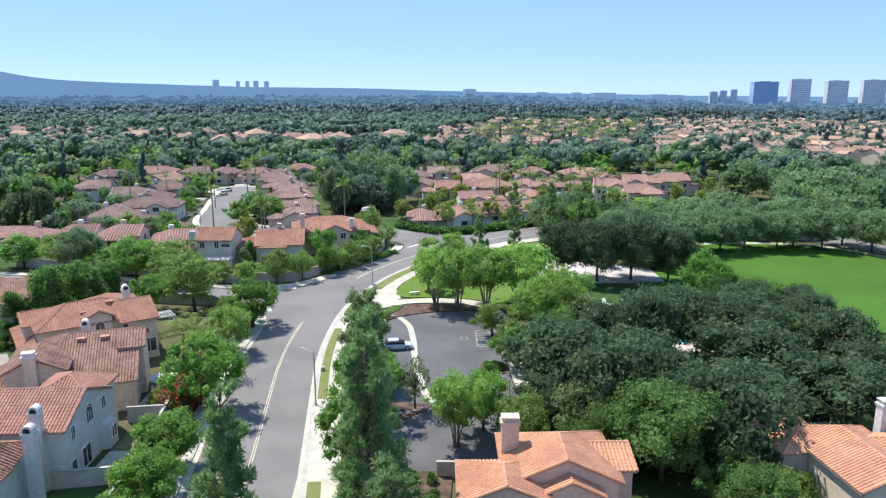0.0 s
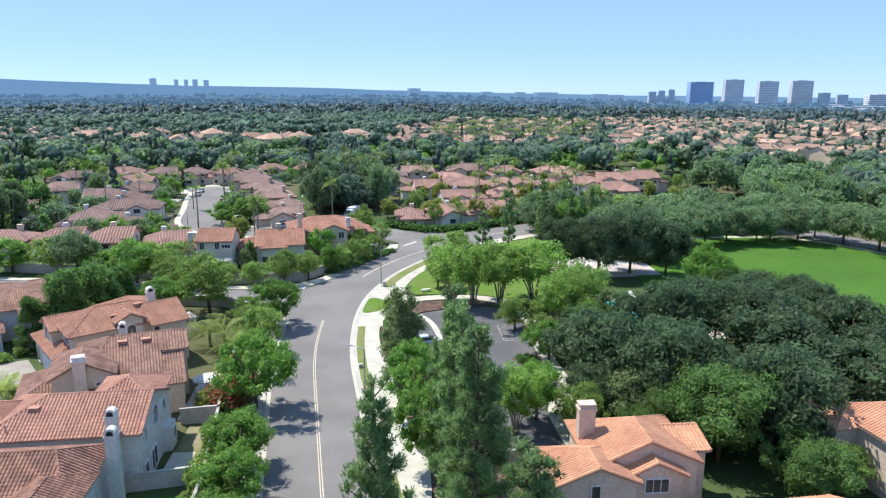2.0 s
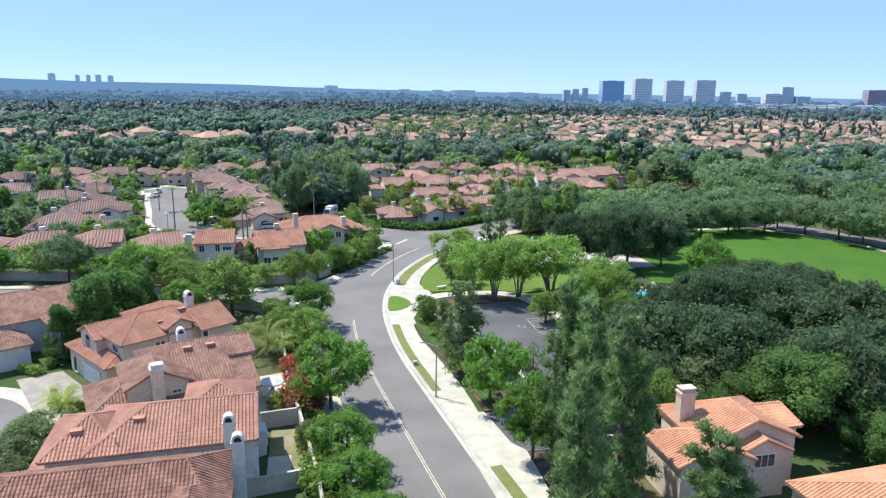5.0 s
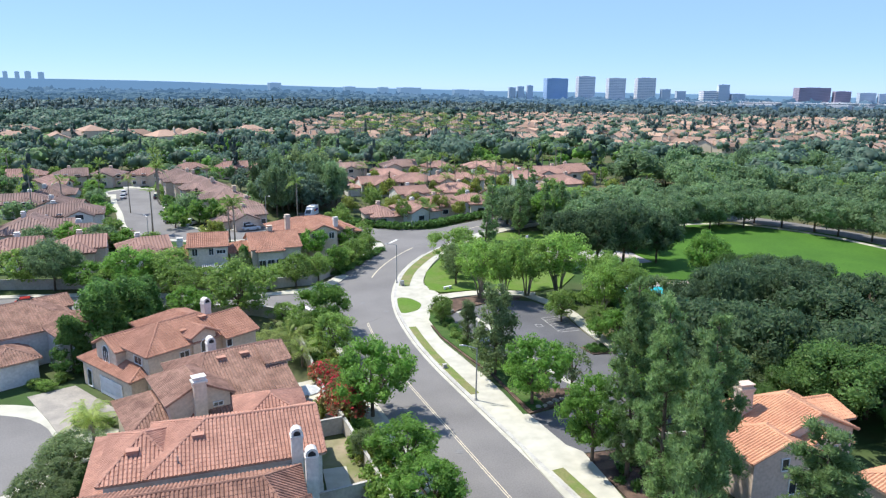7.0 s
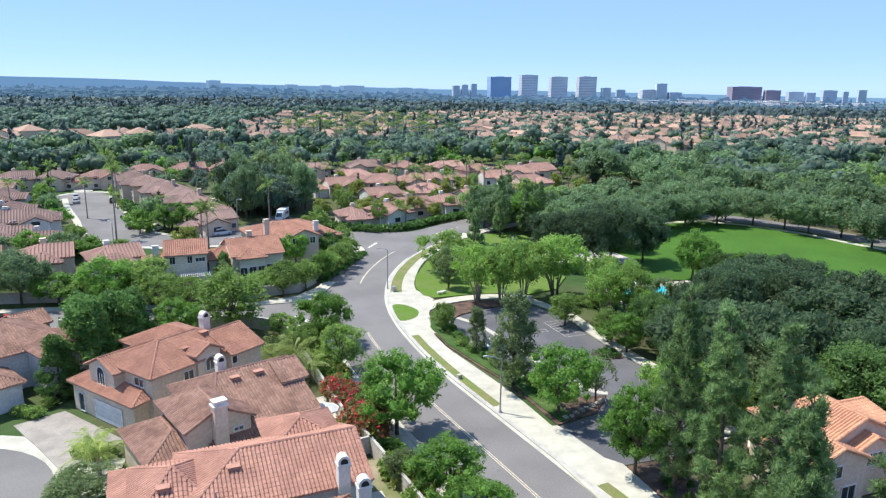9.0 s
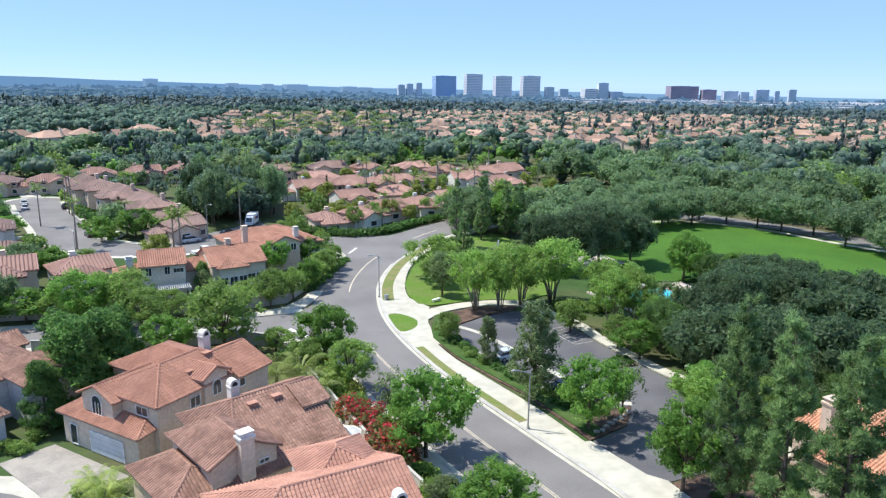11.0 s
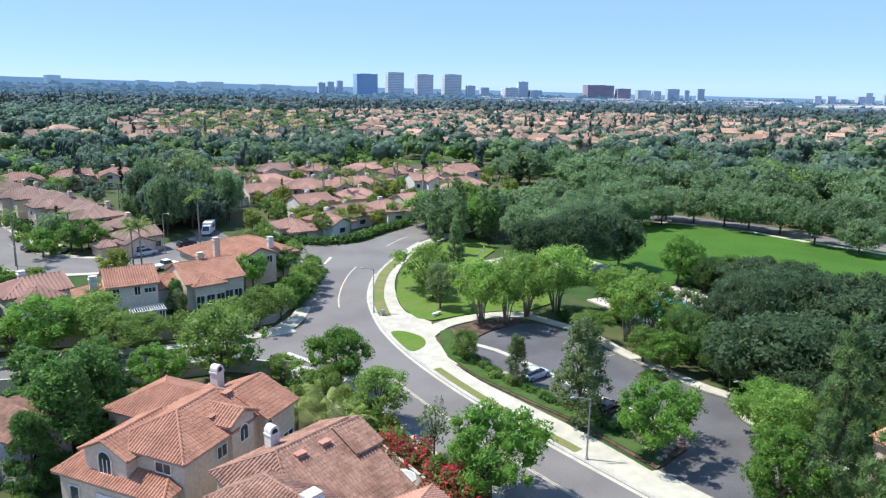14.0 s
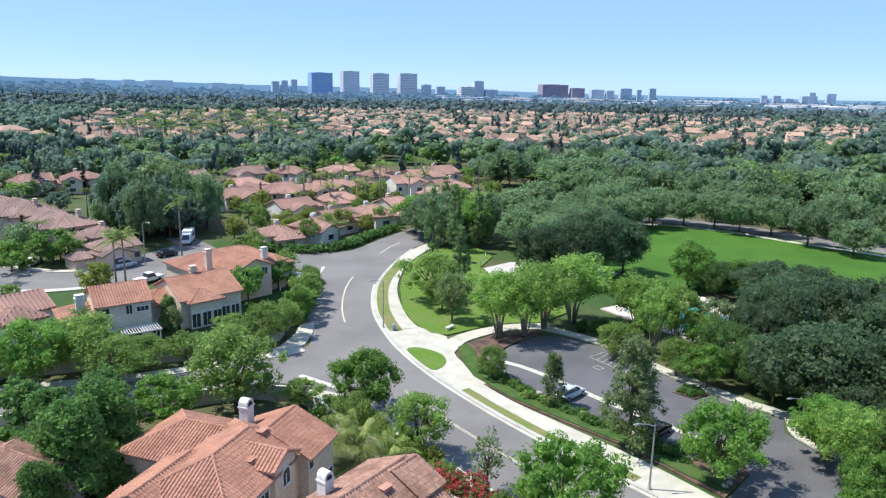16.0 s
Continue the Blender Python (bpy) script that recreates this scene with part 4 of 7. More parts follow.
# mid-distance planting
for x, y, h in ((-42.9, 166.2, 11.0), (-44.0, 168.2, 10.2), (-65.6, 234.0, 12.4), (-66.4, 237.0, 11.6), (-68.2, 255.0, 12.0), (-72.0, 284.0, 12.0)):
    plant("palm", x, y, h, 5.0, 1)
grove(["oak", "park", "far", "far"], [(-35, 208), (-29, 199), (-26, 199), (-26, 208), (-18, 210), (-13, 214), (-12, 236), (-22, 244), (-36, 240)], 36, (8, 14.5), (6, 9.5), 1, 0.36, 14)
plant("olive", -24.0, 224.0, 16.5, 13.0, 1)
plant("olive", -17.0, 229.0, 15.0, 11.0, 1)
plant("light", -17.6, 171.4, 7.6, 5.4, 1)
plant("light", -20.6, 173.2, 6.2, 4.6, 1)
grove(["light", "yellow", "yellow", "palm"], [(-10, 187), (6, 185), (30, 194), (30, 206), (4, 208), (-8, 204)], 15, (4, 6.5), (3.6, 5.6), 1, 0.55, 15)
grove(["street", "light"], [(-16, 156), (-12, 168), (-20, 170), (-24, 158)], 5, (4, 6), (4, 5), 1, 0.5, 16)
for x, y in ((-104, 172), (-102.5, 174), (-101, 172.6)):
    plant("cypress", x, y, 12.0, 2.2, 1)
# shrubs
for x, y, s in ((-31.9, 86.8, 1.1), (-31.6, 84.4, 1.25), (-31.1, 82.2, 1.15), (-30.7, 78.0, 1.4), (-30.4, 75.6, 1.4)):
    plant("red", x, y, 2.3 * s, 3.2 * s, 2)
for x, y in ((5.9, 88.6), (6.8, 88.9), (7.6, 88.3), (6.4, 87.4), (7.4, 87.4), (5.9, 87.6)):
    plant("bush", x, y, 0.9, 1.4, 2)
plant("yellow_bush", -33.6, 77.4, 1.8, 2.3, 2)
rs = random.Random(21)
for i in range(84):
    q = i / 83
    y = 78 + 31 * q
    x = float(np.interp(y, [77, 84, 91, 99, 107, 111], [-7.4, -7.9, -9.2, -10.6, -10.6, -8.4])) + rs.uniform(-0.9, 0.9)
    plant(rs.choice(["bush", "light_bush", "bush"]), x, y, rs.uniform(0.5, 1.1), rs.uniform(0.9, 1.6), 1, group="shrubs in the lot bed")
for i in range(96):
    y = rs.uniform(46, 108)
    plant(rs.choice(["bush", "light_bush", "light_bush", "yellow_bush"]), float(np.interp(y, [50, 75, 104], [-28.6, -30.0, -32.0])) + rs.uniform(-0.8, 0.8), y, rs.uniform(1.2, 2.6), rs.uniform(1.6, 2.8), 1, group="shrubs along the garden wall")
for i in range(30):
    q = rs.random()
    plant("bush", -23.9 + 12.6 * q + rs.uniform(-0.4, 0.4), 137 + 19.5 * q, rs.uniform(0.7, 1.2), rs.uniform(1.4, 2.2), 1, group="hedge along the far bend")
for i in range(14):
    plant("bush", rs.uniform(-7.5, 0), rs.uniform(48, 61), rs.uniform(0.6, 1.4), rs.uniform(0.8, 1.6), 1)
for x, y in ((-58.8, 82.2), (-57.4, 81.2), (-56.0, 81.0), (-63.5, 95.5), (-64.6, 93.0), (-66.2, 94.2)):
    plant("light_bush", x, y, 1.2, 1.9, 2)
for x, y, h, w in ((-57.8, 73.2, 3.4, 4.6), (-58.4, 70.6, 3.8, 4.8), (-58.0, 67.6, 3.6, 4.6), (-59.0, 64.8, 3.8, 5.0), (-57.4, 62.2, 3.6, 4.6), (-61.0, 62.0, 3.2, 4.4), (-59.4, 59.0, 3.4, 4.6)):
    plant("olive", x, y, h, w, 2)
plant("multitrunk", 17.4, 98.6, 9.2, 8.0, 2)
plant("olive", 20.0, 94.6, 8.0, 6.6, 2)
for i in range(14):
    plant(rs.choice(["bush", "light_bush"]), 11.6 + 0.65 * i + rs.uniform(-0.4, 0.4), 111.6 - 0.35 * i + rs.uniform(-1.2, 1.2), rs.uniform(1.0, 1.8), rs.uniform(1.4, 2.4), 1, group="shrubs beneath the many-stemmed trees")
plant("mid", 15.9, 89.6, 7.0, 6.4, 2)
plant("light_bush", -30.5, 79.9, 3.0, 3.0, 2)
HEDGE = curve([(-11.5, 188), (-6.5, 183.2), (-1.8, 179.6), (5, 179.4), (12, 183), (17, 186.4), (26, 191)], 1.4)
for x, y in HEDGE:
    plant("bush", float(x) + rs.uniform(-0.3, 0.3), float(y) + rs.uniform(-0.3, 0.3), 1.9, 2.5, 0, group="hedge behind the far junction")


# ---- houses ----
def tile_slope(shape, poly, across, course, lift=0.02):
    """Rows of barrel tiles over one flat slope; the first two corners are its eave."""
    P = [Vector(p) for p in poly]
    e = (P[1] - P[0]).normalized()
    nrm = (P[1] - P[0]).cross(P[2] - P[0]).normalized()
    up = nrm.cross(e)
    flat = [((p - P[0]).dot(e), (p - P[0]).dot(up)) for p in P]
    lo, hi = min(q[0] for q in flat), max(q[0] for q in flat)
    cols = max(1, int((hi - lo) / across))
    w = (hi - lo) / cols
    arc = [(-0.5, 0.0), (-0.25, 0.8), (0.2, 0.9), (0.5, 0.0)]
    for i in range(cols):
        u = lo + (i + 0.5) * w
        ss = []
        for k in range(len(flat)):
            (ua, sa), (ub, sb) = flat[k], flat[(k + 1) % len(flat)]
            if (ua <= u < ub) or (ub <= u < ua):
                ss.append(sa + (sb - sa) * (u - ua) / (ub - ua))
        if len(ss) < 2:
            continue
        s0, s1 = min(ss), max(ss)
        n = max(1, int((s1 - s0) / course))
        for k in range(n):
            a, b = s0 + (s1 - s0) * k / n, s0 + (s1 - s0) * (k + 1) / n
            vs = []
            for s, grow in ((a - 0.03, 1.0), (b + 0.02, 0.8)):
                for x, h in arc:
                    vs.append(P[0] + e * (u + x * w * 0.97) + up * s + nrm * (lift + h * w * 0.37 * grow + (0.012 if grow == 1.0 else 0.0)))
            shape.add(vs, [(0, 1, 5, 4), (1, 2, 6, 5), (2, 3, 7, 6), (3, 2, 1, 0)])


def roof_planes(a0, a1, b0, b1, r, zr, pitch, ends):
    """Slopes of one roof, ridge along a at b = r; each slope begins with its eave."""
    z0, z1 = zr - pitch * (r - b0), zr - pitch * (b1 - r)
    ins = min(r - b0, b1 - r) * 0.95
    ra = a0 + (ins if ends[0] == "hip" else 0)
    rb = a1 - (ins if ends[1] == "hip" else 0)
    if rb < ra + 0.05:
        ra = rb = (ra + rb) / 2
        rb += 0.05
    A, B = (ra, r, zr), (rb, r, zr)
    out = [[(a0, b0, z0), (a1, b0, z0), B, A], [(a1, b1, z1), (a0, b1, z1), A, B]]
    if ends[0] == "hip":
        out.append([(a0, b1, z1), (a0, b0, z0), A])
    if ends[1] == "hip":
        out.append([(a1, b0, z0), (a1, b1, z1), B])
    lines = [(A, B)]
    for end, a, R in ((ends[0], a0, A), (ends[1], a1, B)):
        lines += [((a, b0, z0), R), ((a, b1, z1), R)]
    return out, lines, z0, z1


def wing_parts(walls, deck, tiles, caps, wing, across, course):
    u0, u1, v0, v1, axis, r, zr, pitch, ends = wing[:9]
    base = wing[9] if len(wing) > 9 else 0.0
    eave = 0.45

    def place(p):
        return Vector((p[0], p[1], p[2])) if axis == "u" else Vector((p[1], p[0], p[2]))
    a0, a1, b0, b1 = (u0, u1, v0, v1) if axis == "u" else (v0, v1, u0, u1)
    planes, lines, z0, z1 = roof_planes(a0, a1, b0, b1, r, zr, pitch, ends)
    for pl in planes:
        pts = [place(p) for p in pl]
        if axis == "v":
            pts = [pts[1], pts[0]] + pts[2:][::-1]
        n = len(pts)
        low = [p - Vector((0, 0, 0.17)) for p in pts]
        deck.add(pts + low, [tuple(range(n)), tuple(reversed(range(n, 2 * n)))] + [(i, n + i, n + (i + 1) % n, (i + 1) % n) for i in range(n)])
        if across:
            tile_slope(tiles, pts, across, course)
    for p, q in lines:
        p, q = place(p), place(q)
        ln = (q - p).length
        if ln < 0.3:
            continue
        k = max(1, int(ln / (0.45 if across and across < 0.5 else 3.0)))
        rad = 0.13 if across and across < 0.5 else 0.16
        for i in range(k):
            s, t = p.lerp(q, i / k), p.lerp(q, (i + 1) / k)
            caps.tube([s + Vector((0, 0, 0.05)), t + Vector((0, 0, 0.05))], [rad * 1.12, rad * 0.9], 6, True)
    # walls under the roof
    i0, i1 = a0 + eave, a1 - eave
    if ends[0] == "gable":
        i0 = a0 + 0.25
    if ends[1] == "gable":
        i1 = a1 - 0.25
    j0, j1 = b0 + eave, b1 - eave
    h0, h1 = z0 + pitch * eave - 0.18, z1 + pitch * eave - 0.18
    for a, end in ((i0, ends[0]), (i1, ends[1])):
        top = [(a, j1, h1)] + ([(a, r, zr - 0.18)] if end == "gable" else []) + [(a, j0, h0)]
        pts = [place(p) for p in [(a, j0, base), (a, j1, base)] + top]
        walls.add(pts, [tuple(range(len(pts)))])
    for b, h in ((j0, h0), (j1, h1)):
        walls.add([place(p) for p in ((i0, b, base), (i1, b, base), (i1, b, h), (i0, b, h))], [(0, 1, 2, 3)])


def window(house, u, v, z, face, w, h, arched=False, bars=1, name="window"):
    """A framed window in a wall; face: degrees of the outward side (0 is +u, 90 is +v)."""
    m = pose(u, v, z, 0, 0, face + 90)
    t = 0.09

    def outline(k):
        if arched:
            return [(-w / 2 - k, -k), (w / 2 + k, -k)] + [(math.cos(q) * (w / 2 + k), h + math.sin(q) * (w / 2 + k)) for q in np.linspace(0, math.pi, 11)]
        return [(-w / 2 - k, -k), (w / 2 + k, -k), (w / 2 + k, h + k), (-w / 2 - k, h + k)]
    inner, outer = outline(0), outline(t)
    n, s = len(inner), Shape()
    s.v = [tuple(m @ Vector((x, y, zz))) for y in (-0.10, 0.04) for ring in (inner, outer) for x, zz in ring]
    for i in range(n):
        j = (i + 1) % n
        s.f += [(i, j, n + j, n + i), (2 * n + j, 2 * n + i, 3 * n + i, 3 * n + j), (j, i, 2 * n + i, 2 * n + j), (n + i, n + j, 3 * n + j, 3 * n + i)]
    ob = part(name, s, TRIM, house)
    part("pane", Shape().add([m @ Vector((x, -0.02, zz)) for x, zz in inner], [tuple(range(n))]), GLASS, ob)
    for i in range(bars):
        x = -w / 2 + w * (i + 1) / (bars + 1)
        part("mullion", Shape().box(x - 0.03, x + 0.03, -0.07, -0.025, 0, h, m), TRIM, ob)
    return ob


def chimney(house, u, v, z0, z1, w, d, mat, style="arch", ang=0):
    m = pose(u, v, 0, 0, 0, ang)
    s = Shape().box(-w / 2, w / 2, -d / 2, d / 2, z0, z1 - 0.7, m)
    s.box(-w / 2 - 0.07, w / 2 + 0.07, -d / 2 - 0.07, d / 2 + 0.07, z1 - 0.86, z1 - 0.7, m)
    ob = part("chimney", s, mat, house)
    c = Shape()
    if style == "arch":
        arch = [(w / 2 * math.cos(q), z1 - w / 2 + w / 2 * math.sin(q)) for q in np.linspace(0, math.pi, 9)]
        prof = [(w / 2, z1 - 0.72)] + arch + [(-w / 2, z1 - 0.72)]
        n = len(prof)
        c.add([m @ Vector((x, y, z)) for y in (-d / 2, d / 2) for x, z in prof], [tuple(range(n)), tuple(reversed(range(n, 2 * n)))] + [(i, n + i, n + (i + 1) % n, (i + 1) % n) for i in range(n)])
        cap = part("cap", c, STUCCO_WHITE, ob, "white rounded chimney cap")
        k = 0.62
        for y in (-d / 2 - 0.012, d / 2 + 0.012):
            prof2 = [(x * k, z1 - 0.66 + (z - z1 + 0.72) * k) for x, z in prof]
            part("opening", Shape().add([m @ Vector((x, y, z)) for x, z in prof2], [tuple(range(n))]), DARK, ob, "dark arched flue opening")
    else:
        c.box(-w / 2 - 0.12, w / 2 + 0.12, -d / 2 - 0.12, d / 2 + 0.12, z1 - 0.7, z1 - 0.52, m)
        c.box(-w / 2 + 0.05, w / 2 - 0.05, -d / 2 + 0.05, d / 2 - 0.05, z1 - 0.52, z1 - 0.2, m)
        c.box(-w / 2 - 0.05, w / 2 + 0.05, -d / 2 - 0.05, d / 2 + 0.05, z1 - 0.2, z1 - 0.1, m)
        part("cap", c, STUCCO_WHITE if style == "white" else mat, ob, "pale stepped chimney cap")
    return ob


def welded(shape, name, material):
    """The shape as one mesh with its touching corners joined."""
    bm = bmesh.new()
    me = shape.mesh(name, material)
    bm.from_mesh(me)
    bmesh.ops.remove_doubles(bm, verts=bm.verts, dist=0.003)
    bm.to_mesh(me)
    bm.free()
    return me


def house(x, y, turn, wings, tile_mat, wall_mat, label, across=0.32, course=0.42, group=""):
    ob = new("house")
    ob.matrix_world = pose(x, y, 0, 0, 0, turn)
    for w in wings:
        walls, deck, tiles, caps = Shape(), Shape(), Shape(), Shape()
        wing_parts(walls, deck, tiles, caps, w, across, course)
        part("wall", welded(walls, "wall", wall_mat), None, ob)
        roof = part("roof", welded(deck, "roof", tile_mat if across > 0.5 else FASCIA), None, ob)
        part("tile_field", tiles, tile_mat, roof, kind="stuff")
        part("ridge", caps, tile_mat, roof, kind="stuff")
    planted.append((x, y, 7.5))
    return tagged(ob, label, "house", group)


def vent(home, u, v, z, face, mat):
    s = Shape()
    m = pose(u, v, z, 0, 0, face + 90)
    s.box(-0.45, 0.45, -0.35, 0.35, -0.12, 0.22, m)
    s.box(-0.52, 0.52, -0.42, 0.30, 0.22, 0.27, m)
    part("roof_vent", s, mat, home)


def garage_door(home, u, v, face, w, h):
    m = pose(u, v, 0, 0, 0, face + 90)
    d = Shape()
    for i in range(4):
        d.box(-w / 2, w / 2, -0.05, 0.02, 0.05 + i * h / 4, 0.03 + (i + 1) * h / 4, m)
    door = part("garage_door", d, GARAGE, home, "pale sectional garage door")
    f = Shape()
    for x0, x1, z0, z1 in ((-w / 2 - 0.15, -w / 2, 0, h + 0.15), (w / 2, w / 2 + 0.15, 0, h + 0.15), (-w / 2, w / 2, h + 0.03, h + 0.15)):
        f.box(x0, x1, -0.08, 0.03, z0, z1, m)
    part("frame", f, TRIM, door)


NB = "houses beside the road"
# house with the turned plan at the cul-de-sac
h4 = house(-51.3, 90.7, 36, [
    (-4.0, 9.5, -4.4, 4.6, "u", 0.1, 8.15, 0.47, ("hip", "hip")),
    (-5.0, 2.0, 0.7, 6.3, "u", 3.5, 7.0, 0.47, ("gable", "gable")),
    (-5.9, -0.5, -3.7, 8.8, "v", -2.6, 4.7, 0.40, ("hip", "hip")),
    (2.6, 11.4, 2.0, 12.2, "v", 7.0, 6.6, 0.42, ("gable", "hip")),
    (6.0, 10.9, -5.4, 3.2, "u", -1.0, 7.75, 0.45, ("gable", "gable")),
    (1.6, 5.6, -4.6, 0.4, "v", 3.6, 7.75, 0.5, ("gable", "gable")),
], TILE_RED, STUCCO_BEIGE, "two-storey beige stucco house with a red clay tile roof", group=NB)
chimney(h4, 8.5, 2.6, 3.0, 9.0, 1.0, 0.9, STUCCO_WHITE)
window(h4, 3.6, -4.4, 4.7, -90, 1.1, 1.0, True, 1)
window(h4, 1.0, -4.0, 4.2, -90, 1.2, 1.1, False, 1)
window(h4, 6.6, -5.0, 4.6, -90, 0.7, 0.9, False, 0)
window(h4, -4.78, 3.5, 3.9, 180, 1.4, 1.3, True, 2)
window(h4, -3.6, -1.8, 4.6, 180, 1.6, 0.9, False, 1)
window(h4, 4.5, -5.0, 1.0, -90, 1.4, 1.2, False, 1)
window(h4, 9.5, -5.0, 1.0, -90, 1.6, 1.9, False, 1)
garage_door(h4, -5.5, 1.4, 180, 4.9, 2.2)
window(h4, -5.5, 6.6, 0.2, 180, 1.0, 2.1, False, 0)
vent(h4, 2.2, -2.0, 7.05, -90, TILE_RED)
vent(h4, 5.6, -0.9, 7.72, -90, TILE_RED)
# brown-tiled house with the long slope
h3 = house(-45.4, 81.0, 18.5, [
    (-3.8, 7.9, -8.3, 4.0, "u", 0.0, 7.45, 0.45, ("hip", "gable")),
    (-6.1, 0.8, -7.6, 1.0, "v", -2.7, 7.35, 0.50, ("gable", "hip")),
    (-9.6, -3.2, -7.4, 1.6, "v", -6.2, 4.9, 0.42, ("hip", "hip")),
    (5.6, 8.6, -3.6, 3.0, "u", -0.6, 7.5, 0.45, ("gable", "gable")),
], TILE_BROWN, STUCCO_BEIGE, "beige stucco house with a mottled brown clay tile roof", group=NB)
chimney(h3, -2.8, -7.8, 0.0, 8.4, 1.25, 0.9, STUCCO_BEIGE, "white")
chimney(h3, 1.4, 2.5, 3.0, 8.4, 0.9, 0.9, STUCCO_WHITE)
window(h3, -0.9, -7.38, 4.5, -90, 0.9, 0.35, False, 1)
window(h3, -7.6, -7.0, 1.1, -90, 1.2, 1.2, False, 1)
window(h3, 4.0, -7.9, 0.9, -90, 1.6, 1.6, False, 1)
window(h3, 7.66, -1.6, 4.4, 0, 1.2, 1.2, False, 1)
window(h3, 7.66, -5.5, 0.9, 0, 1.8, 1.9, False, 1)
vent(h3, 1.4, -1.2, 6.95, -90, TILE_SALMON)
vent(h3, 4.0, -1.2, 6.95, -90, TILE_SALMON)
# grey house with the salmon roof
h2 = house(-45.8, 63.5, 3, [
    (-8.9, -2.6, -5.6, 8.8, "v", -5.7, 4.5, 0.40, ("hip", "hip")),
    (-3.6, 10.9, -5.1, 5.4, "u", 0.0, 7.9, 0.42, ("hip", "gable")),
    (-7.2, -0.5, -4.4, 4.6, "u", 0.2, 7.3, 0.42, ("hip", "hip")),
    (3.8, 10.6, 1.4, 8.4, "v", 7.2, 7.45, 0.44, ("hip", "hip")),
], TILE_SALMON, STUCCO_GREY, "two-storey grey stucco house with a salmon tile roof", group=NB)
chimney(h2, 8.5, -5.0, 0.0, 8.5, 0.95, 0.8, STUCCO_WHITE)
window(h2, 2.6, -4.6, 3.9, -90, 0.9, 1.1, False, 0)
window(h2, 9.6, -4.62, 1.0, -90, 1.1, 1.1, False, 1)
window(h2, 10.66, -3.2, 4.2, 0, 0.7, 1.3, False, 1)
window(h2, 10.66, 0.4, 4.2, 0, 1.4, 1.2, True, 2)
window(h2, 10.66, 3.6, 4.2, 0, 0.9, 1.2, False, 1)
window(h2, 10.66, -1.0, 0.3, 0, 1.8, 2.0, False, 1)
window(h2, 10.66, -3.6, 0.6, 0, 1.0, 1.6, False, 0)
bay = Shape()
bay.slab([(10.6, 2.2), (11.5, 2.6), (11.5, 4.4), (10.6, 4.8)], 0.0, 2.7)
part("bay", bay, STUCCO_WHITE, h2, "white bay with a window")
window(h2, 11.52, 3.5, 1.0, 0, 1.1, 1.3, False, 1)
vent(h2, 0.6, -1.6, 7.22, -90, TILE_SALMON)
vent(h2, -4.6, -1.6, 6.6, -90, TILE_SALMON)
pipe = Shape().tube([(-1.0, -4.0, 6.0), (-1.0, -4.0, 6.9)], [0.07, 0.07], 8)
part("vent_pipe", pipe, METAL, h2)
# house with the weathered roof nearest to the flight
h1 = house(-47.0, 53.6, 2, [
    (-9.0, 10.3, -6.4, 4.0, "u", 0.6, 6.9, 0.42, ("hip", "hip")),
    (4.5, 10.6, -7.6, 0.0, "v", 7.6, 6.3, 0.44, ("gable", "hip")),
], TILE_DARK, STUCCO_GREY, "grey stucco house with a weathered brown tile roof", group=NB)
chimney(h1, 11.0, 2.2, 0.0, 8.0, 1.0, 0.8, STUCCO_WHITE)
window(h1, 10.1, -3.0, 3.6, 0, 1.2, 1.2, False, 1)
house(-48.0, 40.5, 0, [(-9, 10, -5.5, 5.5, "u", 0, 7.4, 0.42, ("hip", "gable"))], TILE_RED, STUCCO_BEIGE, "beige stucco house with a red tile roof", group=NB)
# orange-roofed house east of the road
r1 = house(9.9, 51.5, 0, [
    (-5.0, 4.9, 0.0, 9.0, "v", 0.2, 7.2, 0.45, ("gable", "hip")),
    (-8.8, -1.2, -2.2, 4.6, "v", -4.9, 6.2, 0.42, ("gable", "hip")),
    (-2.2, 3.2, -1.2, 3.0, "v", 0.4, 5.9, 0.48, ("gable", "gable")),
    (2.6, 6.4, 1.8, 5.6, "u", 5.2, 6.0, 0.24, ("gable", "gable")),
], TILE_ORANGE, STUCCO_PINK, "two-storey beige house with an orange clay tile roof", group=NB)
chimney(r1, -4.0, 5.4, 0.0, 8.6, 1.5, 1.0, STUCCO_PINK, "plain")
window(r1, -5.1, -1.97, 3.4, -90, 0.7, 1.1, False, 0)
window(r1, 0.5, -0.97, 3.1, -90, 2.0, 1.2, False, 2)
window(r1, -3.6, -1.97, 0.9, -90, 1.6, 1.4, False, 1)
r2 = house(35.1, 59.4, 6, [
    (-3.6, 4.8, -10.0, 1.4, "v", 0.0, 7.2, 0.42, ("gable", "hip")),
    (-5.8, -0.4, -3.0, 3.4, "v", -2.9, 6.5, 0.42, ("hip", "hip")),
    (0.5, 9.5, -7.5, 0.2, "u", -3.4, 6.6, 0.42, ("hip", "hip")),
], TILE_ORANGE, STUCCO_PINK, "beige house with an orange tile roof beside the oaks", group=NB)
chimney(r2, 6.4, 0.6, 0.0, 8.4, 1.4, 0.9, STUCCO_GREY, "plain")
window(r2, -5.33, 0.4, 3.2, 180, 1.2, 1.2, False, 1)
window(r2, 0.0, -9.77, 3.4, -90, 1.6, 1.3, False, 1)
window(r2, -1.6, -9.77, 0.9, -90, 1.6, 1.4, False, 1)
r3 = house(18.0, 41.0, 4, [(-7.0, 7.0, -6.0, 7.2, "u", 0.8, 5.9, 0.42, ("hip", "gable"))], TILE_ORANGE, STUCCO_PINK, "low beige house with an orange tile roof", group=NB)
